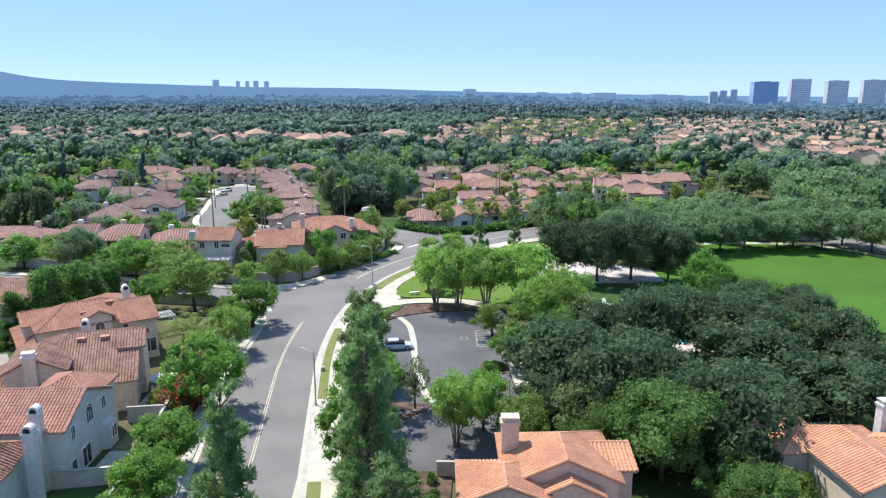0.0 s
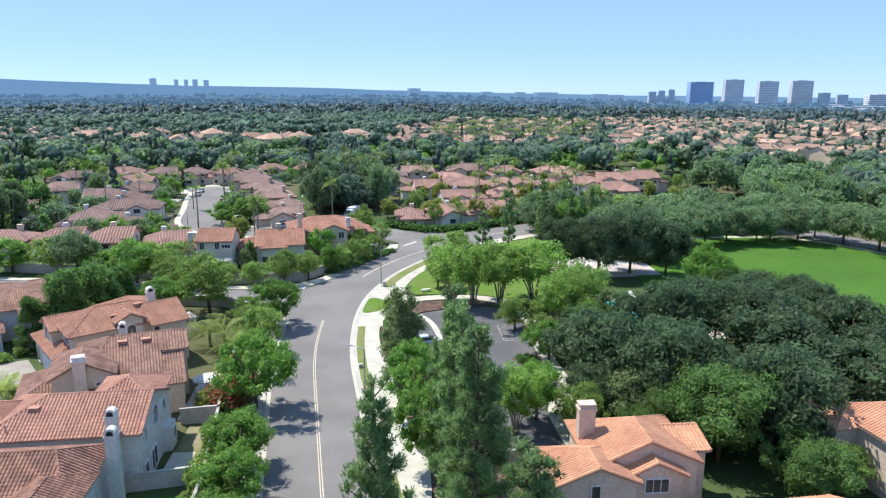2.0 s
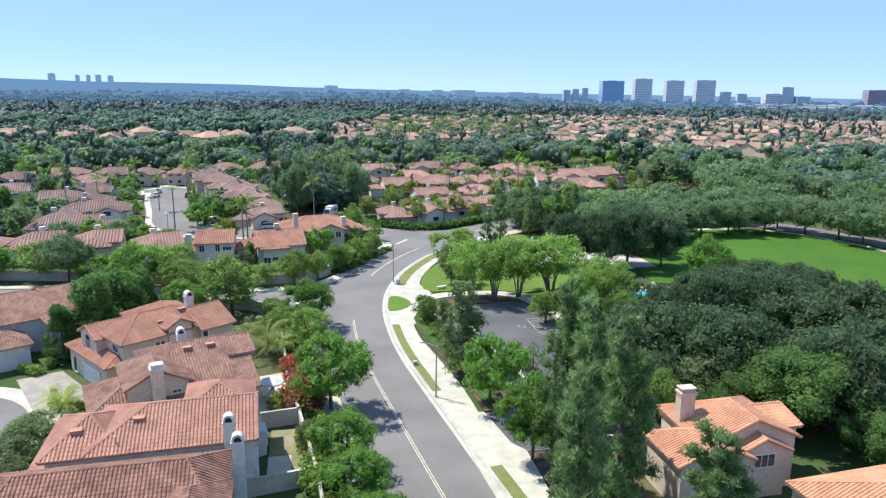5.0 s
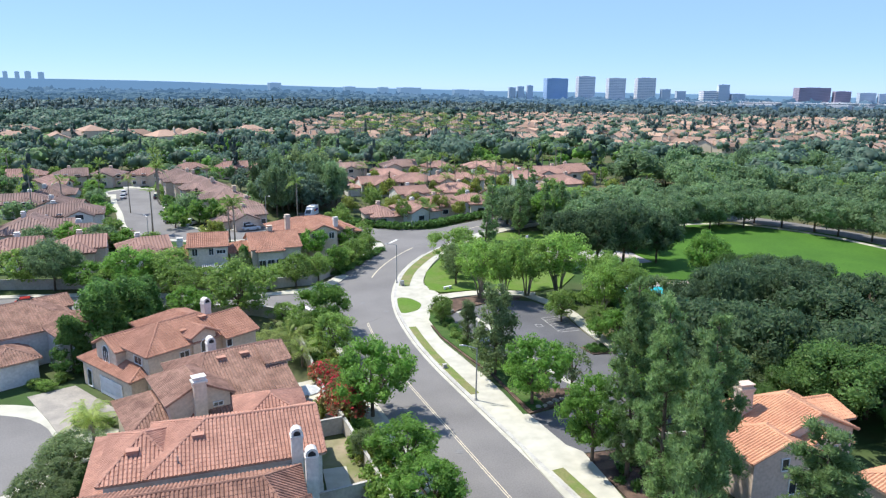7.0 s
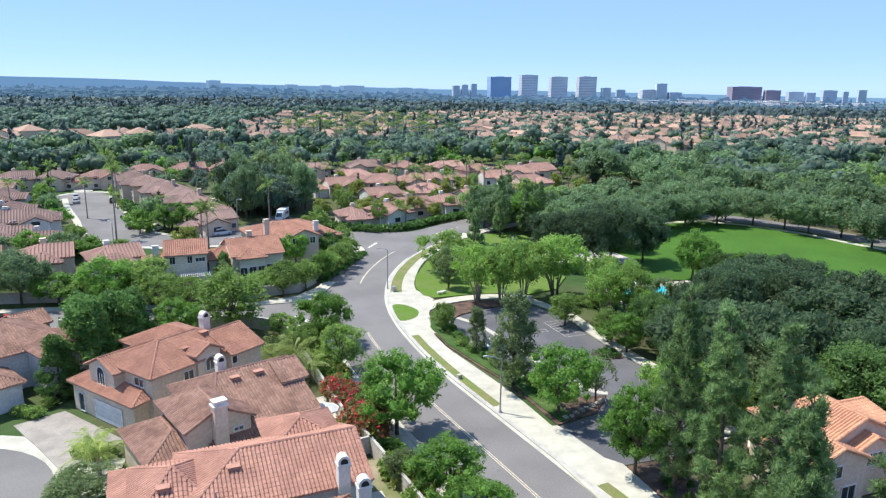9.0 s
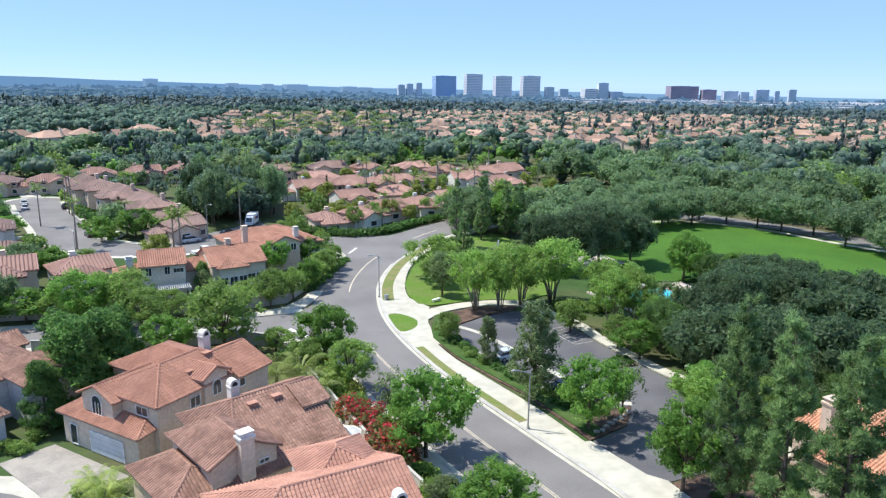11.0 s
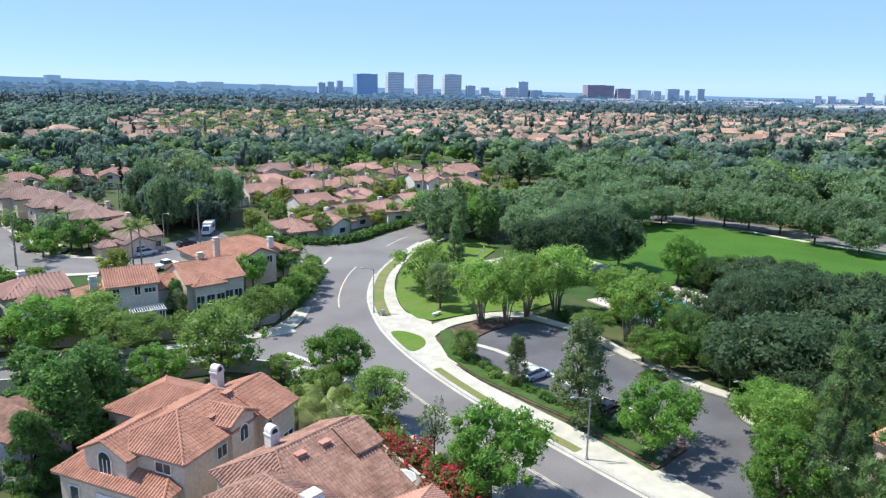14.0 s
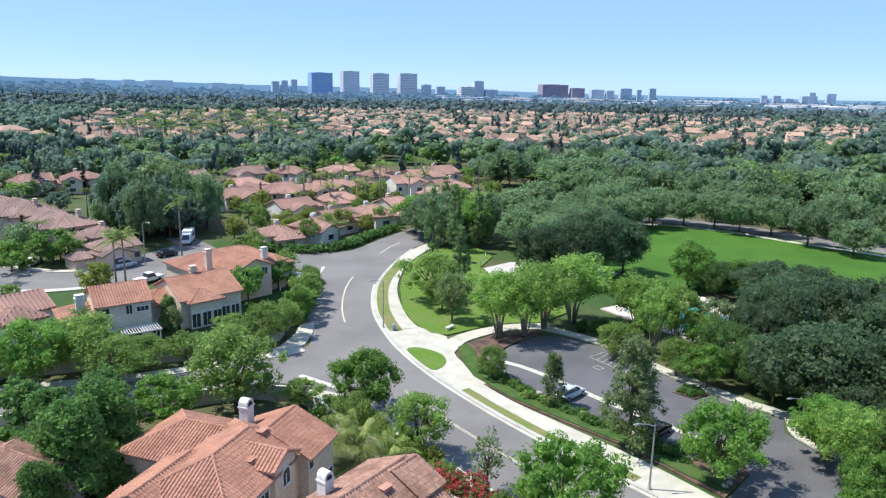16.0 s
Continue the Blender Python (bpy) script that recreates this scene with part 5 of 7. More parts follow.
# brown house across the cul-de-sac
hl = house(-71.5, 106.5, 30, [
    (-9.0, 7.6, -6.4, 6.6, "u", 0.0, 7.4, 0.42, ("hip", "hip")),
    (2.0, 8.4, -11.0, -2.0, "v", 5.2, 6.4, 0.44, ("gable", "hip")),
    (4.4, 8.8, 2.5, 8.4, "u", 5.4, 6.0, 0.42, ("gable", "gable")),
    (-6.0, 0.0, -12.0, -5.0, "v", -3.0, 4.4, 0.42, ("hip", "hip")),
], TILE_BROWN, STUCCO_GREY, "grey stucco house with a dark brown tile roof", group=NB)
window(hl, 5.2, -10.77, 0.8, -90, 2.2, 1.6, True, 2)
window(hl, 7.8, -5.0, 3.6, 0, 1.2, 1.2, False, 1)
chimney(hl, -2.0, 1.0, 3.0, 8.4, 1.0, 0.9, STUCCO_WHITE)

# houses beyond the side street
EB = "houses beyond the side street"
e1 = house(-47.6, 146.4, 0, [
    (-3.8, 3.8, -4.4, 4.6, "u", 0.0, 8.0, 0.45, ("gable", "gable")),
    (-8.0, -3.4, -2.0, 5.5, "u", 2.0, 5.2, 0.4, ("hip", "gable")),
], TILE_RED, STUCCO_CREAM, "two-storey cream house with a red tile roof", 0.36, 0.5, EB)
for u, z, w in ((-2.4, 4.4, 0.9), (0.6, 4.4, 0.8), (-2.2, 0.9, 1.6), (1.0, 0.9, 2.0)):
    window(e1, u, -3.97, z, -90, w, 1.3, False, 1)
window(e1, 2.4, -3.97, 4.6, -90, 1.6, 0.7, False, 2)
chimney(e1, -5.2, -1.4, 0.0, 7.6, 1.1, 0.9, STUCCO_WHITE, "plain")
e1b = house(-35.0, 150.2, 8, [
    (-5.4, 4.8, -5.5, 4.5, "u", 0.0, 6.9, 0.45, ("gable", "gable")),
    (-4.6, 1.2, -6.6, 0.0, "v", -1.7, 5.6, 0.5, ("hip", "hip")),
    (-9.5, -4.0, -3.0, 4.0, "u", 0.8, 5.2, 0.4, ("hip", "gable")),
], TILE_RED, STUCCO_CREAM, "cream house with a red tile roof and glazed garden room", 0.36, 0.5, EB)
for u in (-3.4, -1.7, 0.0):
    window(e1b, u, -6.17, 0.3, -90, 1.3, 2.1, False, 1)
for u in (1.9, 3.5):
    window(e1b, u, -5.07, 0.6, -90, 1.3, 1.7, False, 1)
chimney(e1b, -0.6, 0.6, 4.0, 8.2, 1.0, 0.8, STUCCO_BEIGE, "plain")
e2 = house(-25.8, 161.8, 12, [
    (-9.5, 8.0, -6.0, 7.0, "u", 0.6, 7.6, 0.36, ("hip", "hip")),
    (-3.6, 3.6, -8.0, 0.0, "v", 0.0, 6.9, 0.42, ("gable", "hip")),
    (3.6, 10.0, -5.0, 3.5, "v", 6.8, 5.6, 0.4, ("hip", "hip")),
], TILE_RED, STUCCO_BEIGE, "beige house with a broad red tile roof", 0.36, 0.5, EB)
chimney(e2, -7.0, -4.6, 0.0, 9.4, 1.0, 0.9, STUCCO_PINK, "plain")
chimney(e2, 3.9, -4.4, 0.0, 8.0, 1.0, 0.8, STUCCO_WHITE, "plain")
for u in (-2.0, 1.8):
    window(e2, u, -7.77, 3.9, -90, 1.1, 1.3, False, 1)
for u in (5.2, 6.8, 8.4):
    window(e2, u, -4.57, 0.5, -90, 1.2, 2.0, False, 1)


def far_house(x, y, turn, w, d, h, seed, group, tone=0):
    """A tiled house of the middle distance: two crossing roofs, windows and a chimney."""
    r = random.Random(seed)
    two = h > 6
    wings = [(-w / 2, w / 2, -d / 2, d / 2, "u", 0.0, h, 0.42, (r.choice(["hip", "gable"]), r.choice(["hip", "gable"])))]
    k = r.uniform(-w / 4, w / 4)
    wings.append((k - 3.4, k + 3.4, -d / 2 - 2.4, 0.0, "v", k, h - 0.8, 0.44, (r.choice(["hip", "gable"]), "hip")))
    if r.random() < 0.6:
        s = r.choice([-1, 1])
        a, b = sorted((s * w / 2 - s * 1.0, s * (w / 2 + 4.5)))
        wings.append((a, b, -d / 3, d / 3, "v", (a + b) / 2, h * 0.62, 0.4, ("hip", "hip")))
    tile, wall, words = (r.choice([(TILE_FAR, STUCCO_PINK, "beige house with a faded red tile roof"), (TILE_FAR, STUCCO_BEIGE, "tan house with a faded red tile roof"), (TILE_FAR, STUCCO_WHITE, "white house with a faded clay tile roof")]),
                         (TILE_FAR_BROWN, STUCCO_GREY, "grey house with a broad brown tile roof"),
                         (TILE_FAR_BROWN, STUCCO_PINK, "two-storey pinkish house with a mauve-brown tile roof"))[tone]
    ob = house(x, y, turn, wings, tile, wall, words, 0.62, 40.0, group)
    zs = ([3.4, 0.8] if two else [0.9])
    for z in zs:
        for u in np.arange(-w / 2 + 1.6, w / 2 - 1, 3.1):
            if abs(u - k) > 3.6:
                window(ob, float(u), -d / 2 + 0.43, z, -90, 1.2, 1.2, False, 0)
        window(ob, k, -d / 2 - 2.4 + (0.23 if wings[1][8][0] == "gable" else 0.43), z, -90, 1.8, 1.2, False, 0)
        window(ob, w / 2 - (0.23 if wings[0][8][1] == "gable" else 0.43), 0.5, z, 0, 1.3, 1.2, False, 0)
    chimney(ob, r.uniform(-w / 4, w / 4), r.uniform(0.5, 2), h - 2.5, h + 1.0, 1.0, 0.9, wall, "plain")
    return ob


MID = "houses of the middle distance"
spots = [(-61, 156.5, 15, 10, 9, 5.6, 0), (-72.5, 155.5, 6, 10, 9, 6.8, 0), (-86, 162, 8, 10.5, 9, 5.6, 0), (-97, 160, 4, 11, 9, 5.6, 0), (-111, 161, 6, 12, 10, 6.2, 0), (-127, 160, -4, 13, 10, 6.4, 1),
         (-75.5, 177.5, 6, 11, 9, 5.2, 1), (-88.5, 183.5, 96, 13, 14, 6.2, 1), (-84.5, 200.5, 8, 18, 11, 6.4, 1), (-99, 224, 10, 13, 11, 6.2, 1), (-90, 219, 82, 11, 9, 5.6, 1), (-97, 241, 84, 13, 11, 5.8, 1), (-104, 261, 80, 14, 11, 6.2, 0), (-116, 204, 10, 13, 10, 6, 1),
         (-58, 250, -78, 14, 11, 7.6, 2), (-51.5, 232.5, -75, 15, 12, 7.8, 2), (-46, 214.5, -72, 14, 11, 7.4, 2), (-40.5, 203, -70, 8, 8, 5.8, 2), (-40, 193.5, 16, 9, 8, 5.0, 2), (-62, 268, -75, 13, 10, 6.8, 2),
         (-74, 283, 5, 13, 10, 6.2, 0), (-88, 284, -8, 12, 10, 6.2, 2), (-101, 286, 10, 12, 10, 6.2, 2), (-130, 273, 10, 14, 11, 6.4, 2), (-116, 290, 8, 13, 10, 6.0, 0), (-60, 296, 6, 13, 10, 6.4, 0), (-45, 300, 4, 13, 10, 6.2, 0), (-30, 298, -6, 13, 10, 6.4, 0), (-120, 240, 12, 13, 10, 6.4, 1), (-138, 222, 0, 13, 10, 6.0, 1)]
for i, (x, y, a, w, d, h, tone) in enumerate(spots):
    far_house(x, y, a, w, d, h, 100 + i, MID, tone)
spots = [(-6, 190, 0, 8, 8, 4.8, 0), (4, 192, 20, 9.5, 8, 5.2, 0), (14, 200, 10, 10, 9, 5.2, 0), (25, 201, -10, 10.5, 9, 5.4, 0), (37, 208, 12, 10.5, 9, 5.6, 0), (3, 241, 5, 12, 10, 6.2, 0), (16, 239, 8, 15, 11, 7.2, 0), (28, 240, 12, 12, 10, 6.8, 0), (37, 241, -8, 10, 10, 6.6, 0),
         (55, 249, 10, 13, 11, 8.4, 0), (56, 233, -6, 12, 10, 7.8, 0), (68, 241, -5, 13, 11, 8.2, 0), (62, 219, 8, 12, 10, 7.8, 0), (80, 250, 6, 13, 11, 7.8, 0), (0, 283, 10, 13, 10, 6.6, 2), (19, 278, 0, 14, 11, 7.8, 2), (36, 280, 5, 12, 10, 6.8, 0), (-10, 272, 0, 12, 10, 6.2, 1), (6, 310, 4, 14, 10, 6.2, 1),
         (12, 260, 6, 13, 10, 6.4, 0), (-8, 252, 4, 12, 10, 5.8, 1), (52, 274, 4, 13, 10, 7.0, 0), (26, 222, -6, 12, 9, 5.8, 0), (10, 219, 10, 11, 9, 5.6, 0), (192, 156, 12, 15, 11, 6.2, 0), (205, 150, -6, 14, 11, 6.2, 0)]
for i, (x, y, a, w, d, h, tone) in enumerate(spots):
    far_house(x, y, a, w, d, h, 200 + i, MID, tone)


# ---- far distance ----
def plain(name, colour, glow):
    """A dull surface of the far backdrop; its emission imitates the even light of the air before it."""
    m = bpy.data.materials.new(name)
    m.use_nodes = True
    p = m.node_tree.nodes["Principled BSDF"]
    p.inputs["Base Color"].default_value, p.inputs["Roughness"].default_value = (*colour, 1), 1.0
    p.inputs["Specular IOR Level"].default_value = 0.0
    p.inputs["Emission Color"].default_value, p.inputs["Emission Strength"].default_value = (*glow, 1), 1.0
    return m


# woods give no light; the emission is painted blue haze
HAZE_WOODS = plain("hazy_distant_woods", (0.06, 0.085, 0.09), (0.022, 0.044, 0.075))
HAZE_FAR_WOODS = plain("hazy_far_woods", (0.05, 0.07, 0.08), (0.036, 0.068, 0.115))


def far_woods(name, poly, count, size, tall, mat, seed, label, clumps=5, leaves=12, cone=False, patchy=-0.9, clear=(), spread=0.45):
    """Woods too far to count: each tree some lumpy clumps with loose sprays of leaves, all joined in one piece."""
    rng = np.random.default_rng(seed)
    xs, ys = [p[0] for p in poly], [p[1] for p in poly]
    cl, trees = [], 0
    while trees < count:
        x, y = rng.uniform(min(xs), max(xs)), rng.uniform(min(ys), max(ys))
        if not inside(x, y, poly) or noise.noise(Vector((x * 0.014, y * 0.014, seed))) < patchy or any(inside(x, y, c) for c in clear):
            continue
        trees += 1
        s, h = rng.uniform(*size), rng.uniform(*tall)
        z0 = fall(x, y)
        for q in range(clumps):
            u = (q + 0.5) / clumps
            if cone:
                r = s * (0.46 - 0.34 * u)
                cl.append((x + 0.12 * s * rng.normal(), y + 0.12 * s * rng.normal(), z0 + h * (0.12 + 0.8 * u), r, h * 0.75 / clumps))
            else:
                w, k = q * 2.4 + rng.random(), (0.30 if q < clumps - 1 else 0.05) * s
                r = s * rng.uniform(0.24, 0.36)
                cl.append((x + k * math.cos(w), y + k * math.sin(w), z0 + h - min(r * 0.8, h * 0.4) - h * 0.4 * (1 - u) * rng.random(), r, min(r * 0.85, h * 0.4)))
    C = np.array(cl)
    V, F = ICO_V, ICO_F
    n, m = len(C), len(V)
    pts = V[None] * (0.55 + 0.5 * rng.random((n, m, 1))) * np.stack([C[:, 3], C[:, 3], C[:, 4]], 1)[:, None] + C[:, None, :3]
    faces = (F[None] + (np.arange(n) * m)[:, None, None]).reshape(-1, 3)
    idx = rng.integers(0, n, count * leaves)
    k = len(idx)
    d = rng.normal(size=(k, 3)) + [0, 0, 0.4]
    d /= np.linalg.norm(d, axis=1)[:, None]
    p = C[idx, :3] + d * np.stack([C[idx, 3], C[idx, 3], C[idx, 4]], 1) * (0.75 + 0.42 * rng.random(k))[:, None]
    a = np.cross(d + 0.3 * rng.normal(size=(k, 3)), rng.normal(size=(k, 3)))
    a /= np.linalg.norm(a, axis=1)[:, None]
    b = np.cross(d, a)
    s = (C[idx, 3] * spread * (0.6 + 0.7 * rng.random(k)))[:, None]
    spray = np.stack([p - a * s, p - b * s * 0.8, p + a * s, p + b * s * 0.8], 1).reshape(-1, 3)
    q4 = np.arange(k * 4).reshape(-1, 4) + n * m
    me = bpy.data.meshes.new(name)
    me.from_pydata(np.concatenate([pts.reshape(-1, 3), spray]).tolist(), [], faces.tolist() + q4.tolist())
    me.polygons.foreach_set("use_smooth", [True] * len(me.polygons))
    me.materials.append(mat)
    return tagged(new(name, me), label, "woods", "", "stuff")


def sector(d0, d1, a0, a1):
    """A ring sector between two distances and two bearings."""
    angs = [radians(a0 + (a1 - a0) * i / 12) for i in range(13)]
    return [(d0 * math.sin(a), d0 * math.cos(a)) for a in angs] + [(d1 * math.sin(a), d1 * math.cos(a)) for a in reversed(angs)]


# quarters of houses that the woods leave room for
EAST_QUARTER = [(120, 400), (205, 300), (330, 230), (620, 330), (760, 560), (560, 800), (330, 860), (215, 800), (170, 560)]
PALM_QUARTER = [(20, 420), (120, 400), (170, 560), (215, 800), (60, 800), (-10, 560)]
ROW_QUARTER = [(-160, 438), (20, 430), (24, 520), (-160, 520)]
WEST_QUARTER = [(-420, 380), (-160, 400), (-160, 600), (-460, 640)]
NEAR_QUARTER = [(-150, 180), (-20, 190), (-14, 186), (120, 190), (120, 300), (-20, 305), (-150, 305)]
QUARTERS = (EAST_QUARTER, PALM_QUARTER, ROW_QUARTER, WEST_QUARTER, NEAR_QUARTER)
WOODS = "blue-green trees among the distant houses"
# far, dim and cypress_far leaves bring their painted haze tint here
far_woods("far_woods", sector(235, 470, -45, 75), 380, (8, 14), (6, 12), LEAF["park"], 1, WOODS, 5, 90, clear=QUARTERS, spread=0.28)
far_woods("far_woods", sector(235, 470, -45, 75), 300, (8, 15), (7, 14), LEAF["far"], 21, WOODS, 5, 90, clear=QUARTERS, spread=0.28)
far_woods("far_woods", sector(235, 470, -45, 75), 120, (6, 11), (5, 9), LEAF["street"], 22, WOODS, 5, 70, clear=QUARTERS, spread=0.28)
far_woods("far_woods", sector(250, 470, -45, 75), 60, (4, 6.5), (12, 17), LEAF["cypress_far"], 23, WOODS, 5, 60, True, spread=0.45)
far_woods("far_woods", sector(470, 900, -45, 75), 1850, (9, 15), (7, 13), LEAF["far"], 2, "blue-green haze-tinted woods in the distance", 3, 30, clear=QUARTERS, spread=0.36)
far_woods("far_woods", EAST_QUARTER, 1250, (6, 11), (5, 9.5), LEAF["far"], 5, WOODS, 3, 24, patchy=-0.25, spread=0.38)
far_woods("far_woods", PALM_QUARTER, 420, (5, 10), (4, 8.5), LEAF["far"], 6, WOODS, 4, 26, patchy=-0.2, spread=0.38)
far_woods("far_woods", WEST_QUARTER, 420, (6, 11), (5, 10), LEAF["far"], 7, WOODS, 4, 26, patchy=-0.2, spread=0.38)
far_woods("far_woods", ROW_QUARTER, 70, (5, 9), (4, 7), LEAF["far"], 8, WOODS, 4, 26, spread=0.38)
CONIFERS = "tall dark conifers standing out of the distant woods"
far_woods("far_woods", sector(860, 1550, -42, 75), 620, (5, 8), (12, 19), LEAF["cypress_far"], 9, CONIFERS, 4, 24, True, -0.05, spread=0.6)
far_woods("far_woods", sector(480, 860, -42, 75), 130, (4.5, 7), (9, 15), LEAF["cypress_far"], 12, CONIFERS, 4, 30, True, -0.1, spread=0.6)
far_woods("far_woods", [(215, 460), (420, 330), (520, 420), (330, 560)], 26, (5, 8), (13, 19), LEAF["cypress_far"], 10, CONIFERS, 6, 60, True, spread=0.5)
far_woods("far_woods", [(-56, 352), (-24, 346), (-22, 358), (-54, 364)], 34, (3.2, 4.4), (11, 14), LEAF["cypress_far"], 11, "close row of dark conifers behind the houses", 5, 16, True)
far_woods("far_woods", sector(860, 1500, -46, 76), 1900, (14, 24), (8, 15), LEAF["dim"], 3, "dim blue-green haze-tinted woods towards the horizon", 2, 10)
far_woods("far_woods", sector(1500, 2700, -48, 78), 1500, (36, 64), (10, 17), HAZE_WOODS, 4, "dim hazy woods near the horizon, with painted haze glow", 2, 3)
far_woods("far_woods", sector(2600, 4250, -50, 80), 900, (90, 170), (12, 20), HAZE_FAR_WOODS, 24, "dim hazy woods near the horizon, with painted haze glow", 2, 2)


def far_houses(poly, gap, seed, mats, label, big=1.0):
    """Tiled houses too far to count, set in uneven rows, with gables, chimneys and window openings."""
    rng = np.random.default_rng(seed)
    roofs, walls, glass = Shape(), Shape(), Shape()
    xs, ys = [p[0] for p in poly], [p[1] for p in poly]
    turn = radians(rng.uniform(10, 30))
    n = int(max(max(xs) - min(xs), max(ys) - min(ys)) / gap)
    cx, cy = (min(xs) + max(xs)) / 2, (min(ys) + max(ys)) / 2
    for i in range(-n, n):
        for j in range(-n, n):
            u, v = (i + rng.uniform(-0.22, 0.22)) * gap, (j + rng.uniform(-0.2, 0.2)) * gap * 1.25
            x, y = cx + u * math.cos(turn) - v * math.sin(turn), cy + u * math.sin(turn) + v * math.cos(turn)
            if not inside(x, y, poly) or rng.random() < 0.16:
                continue
            z0 = fall(x, y)
            w, dd, h = rng.uniform(10, 14) * big, rng.uniform(8, 11) * big, rng.uniform(4.4, 6.6)
            m = pose(x, y, z0, 0, 0, math.degrees(turn) + rng.choice([0, 90, 180, 270]) + rng.normal() * 9)
            for (p, q, ww, ee, hh, rise) in ((0, 0, w, dd, h, dd * 0.22), (rng.uniform(-3, 3), -dd * 0.45, w * 0.5, dd * 0.55, h * rng.uniform(0.55, 1.0), dd * 0.15)):
                e = ee / 2 * (0.0 if rng.random() < 0.55 else 0.9)
                walls.box(p - ww / 2 + 0.5, p + ww / 2 - 0.5, q - ee / 2 + 0.4, q + ee / 2 - 0.4, 0, hh, m)
                if e == 0:
                    walls.add([m @ Vector(a) for a in ((p - ww / 2 + 0.5, q - ee / 2 + 0.5, hh), (p - ww / 2 + 0.5, q + ee / 2 - 0.5, hh), (p - ww / 2 + 0.5, q, hh + rise * 0.9), (p + ww / 2 - 0.5, q - ee / 2 + 0.5, hh), (p + ww / 2 - 0.5, q + ee / 2 - 0.5, hh), (p + ww / 2 - 0.5, q, hh + rise * 0.9))], [(0, 2, 1), (3, 4, 5)])
                vs = [m @ Vector(a) for a in ((p - ww / 2, q - ee / 2, hh), (p + ww / 2, q - ee / 2, hh), (p + ww / 2, q + ee / 2, hh), (p - ww / 2, q + ee / 2, hh), (p - ww / 2 + e, q, hh + rise), (p + ww / 2 - e, q, hh + rise))]
                roofs.add(vs, [(0, 1, 5, 4), (2, 3, 4, 5)] + ([(1, 2, 5), (3, 0, 4)] if e else []))
                for g in (-0.25, 0.25):
                    for side in (-1, 1):
                        yy = q + side * (ee / 2 - 0.38)
                        glass.box(p + g * ww - 0.7, p + g * ww + 0.7, min(yy, yy + 0.05 * side), max(yy, yy + 0.05 * side), hh - 2.1, hh - 0.8, m)
            cxx = rng.uniform(-w * 0.4, w * 0.4)
            walls.box(cxx - 0.5, cxx + 0.5, dd * 0.2, dd * 0.2 + 1.0, 0, h + dd * 0.22 + 0.9, m)
    tagged(new("far_roofs", roofs.mesh("far_roofs", mats[0])), label, "roofs", "", "stuff")
    tagged(new("far_house_walls", walls.mesh("far_house_walls", mats[1])), "pale stucco walls of distant houses", "walls", "", "stuff")
    tagged(new("far_house_windows", glass.mesh("far_house_windows", GLASS)), "dark windows of distant houses", "windows", "", "stuff")


STUCCO_FAR = shade("far_peach_stucco", (0.68, 0.56, 0.42), (0.60, 0.49, 0.37), 0.02, 0.9, island=0.2)
FAR_TILES = shade("far_clay_tile", (0.335, 0.215, 0.152), (0.27, 0.172, 0.122), 0.02, 0.85, fine=1.0, island=0.35)
far_houses(EAST_QUARTER, 18.5, 5, (FAR_TILES, STUCCO_FAR), "faded red tile roofs of distant houses")
far_houses(PALM_QUARTER, 25, 6, (FAR_TILES, STUCCO_FAR), "faded tile roofs of distant houses among palms")
far_houses(ROW_QUARTER, 24, 8, (FAR_TILES, STUCCO_FAR), "long faded red tile roofs of distant houses", 1.5)
far_houses(WEST_QUARTER, 27, 9, (FAR_TILES, STUCCO_FAR), "faded tile roofs of distant houses")
grove(["fan_palm"], [(26, 425), (110, 405), (150, 520), (165, 640), (60, 640), (20, 540)], 230, (8, 12.5), (4.4, 6.0), 0, 0.5, 41, group="palms among the distant houses")
grove(["fan_palm"], [(215, 310), (330, 240), (420, 330), (300, 470), (190, 500)], 40, (7, 11), (4.0, 5.0), 0, 0.5, 42, group="palms among the distant houses")


def hills():
    """A far ridge line on the horizon, higher to the west."""
    s, n = Shape(), 160
    for i in range(n + 1):
        a = radians(-75 + 170 * i / n)
        deg = math.degrees(a)
        top = float(np.interp(deg, [-75, -45, -31.5, -29.7, -27.8, -23.8, -19.5, -15, -10, -5, 0, 7, 13, 20, 30, 41, 50, 62, 95], [150, 140, 135, 108, 92, 78, 68, 58, 55, 49, 35, 24, 16, 8, 4, -4, -9, -12, -12])) + 3 * noise.noise(Vector((deg * 0.25, 0, 3)))
        for d, z in ((4400, top), (4350, -90)):
            s.v.append((d * math.sin(a), d * math.cos(a), z))
    s.f = [(2 * i + 1, 2 * i + 3, 2 * i + 2, 2 * i) for i in range(n)]
    return s


# ridge glows only to imitate haze in front of it
tagged(new("backdrop", hills().mesh("backdrop", plain("hazy_distant_hills", (0.06, 0.09, 0.11), (0.062, 0.112, 0.185)))), "dim blue hills along the horizon, with painted haze glow", "hills", "", "structure")

TOWER_PALE = shade("pale_tower_panels", (0.80, 0.79, 0.80), None, 0.02, 0.8)
TOWER_BLUE = shade("blue_glass_facade", (0.30, 0.42, 0.60), (0.25, 0.36, 0.54), 0.02, 0.25, spec=0.5)
# glass far paler than real panes: haze put into the colour
TOWER_GLASS = shade("hazed_tower_glass", (0.40, 0.44, 0.54), None, 0.05, 0.3)
TOWER_DARK = shade("brown_tower_facade", (0.34, 0.29, 0.36), None, 0.02, 0.7)
# pale blue cast of distance haze is mixed into this grey
TOWER_GREY = shade("hazed_grey_blue_facade", (0.50, 0.56, 0.64), (0.44, 0.50, 0.58), 0.02, 0.7)
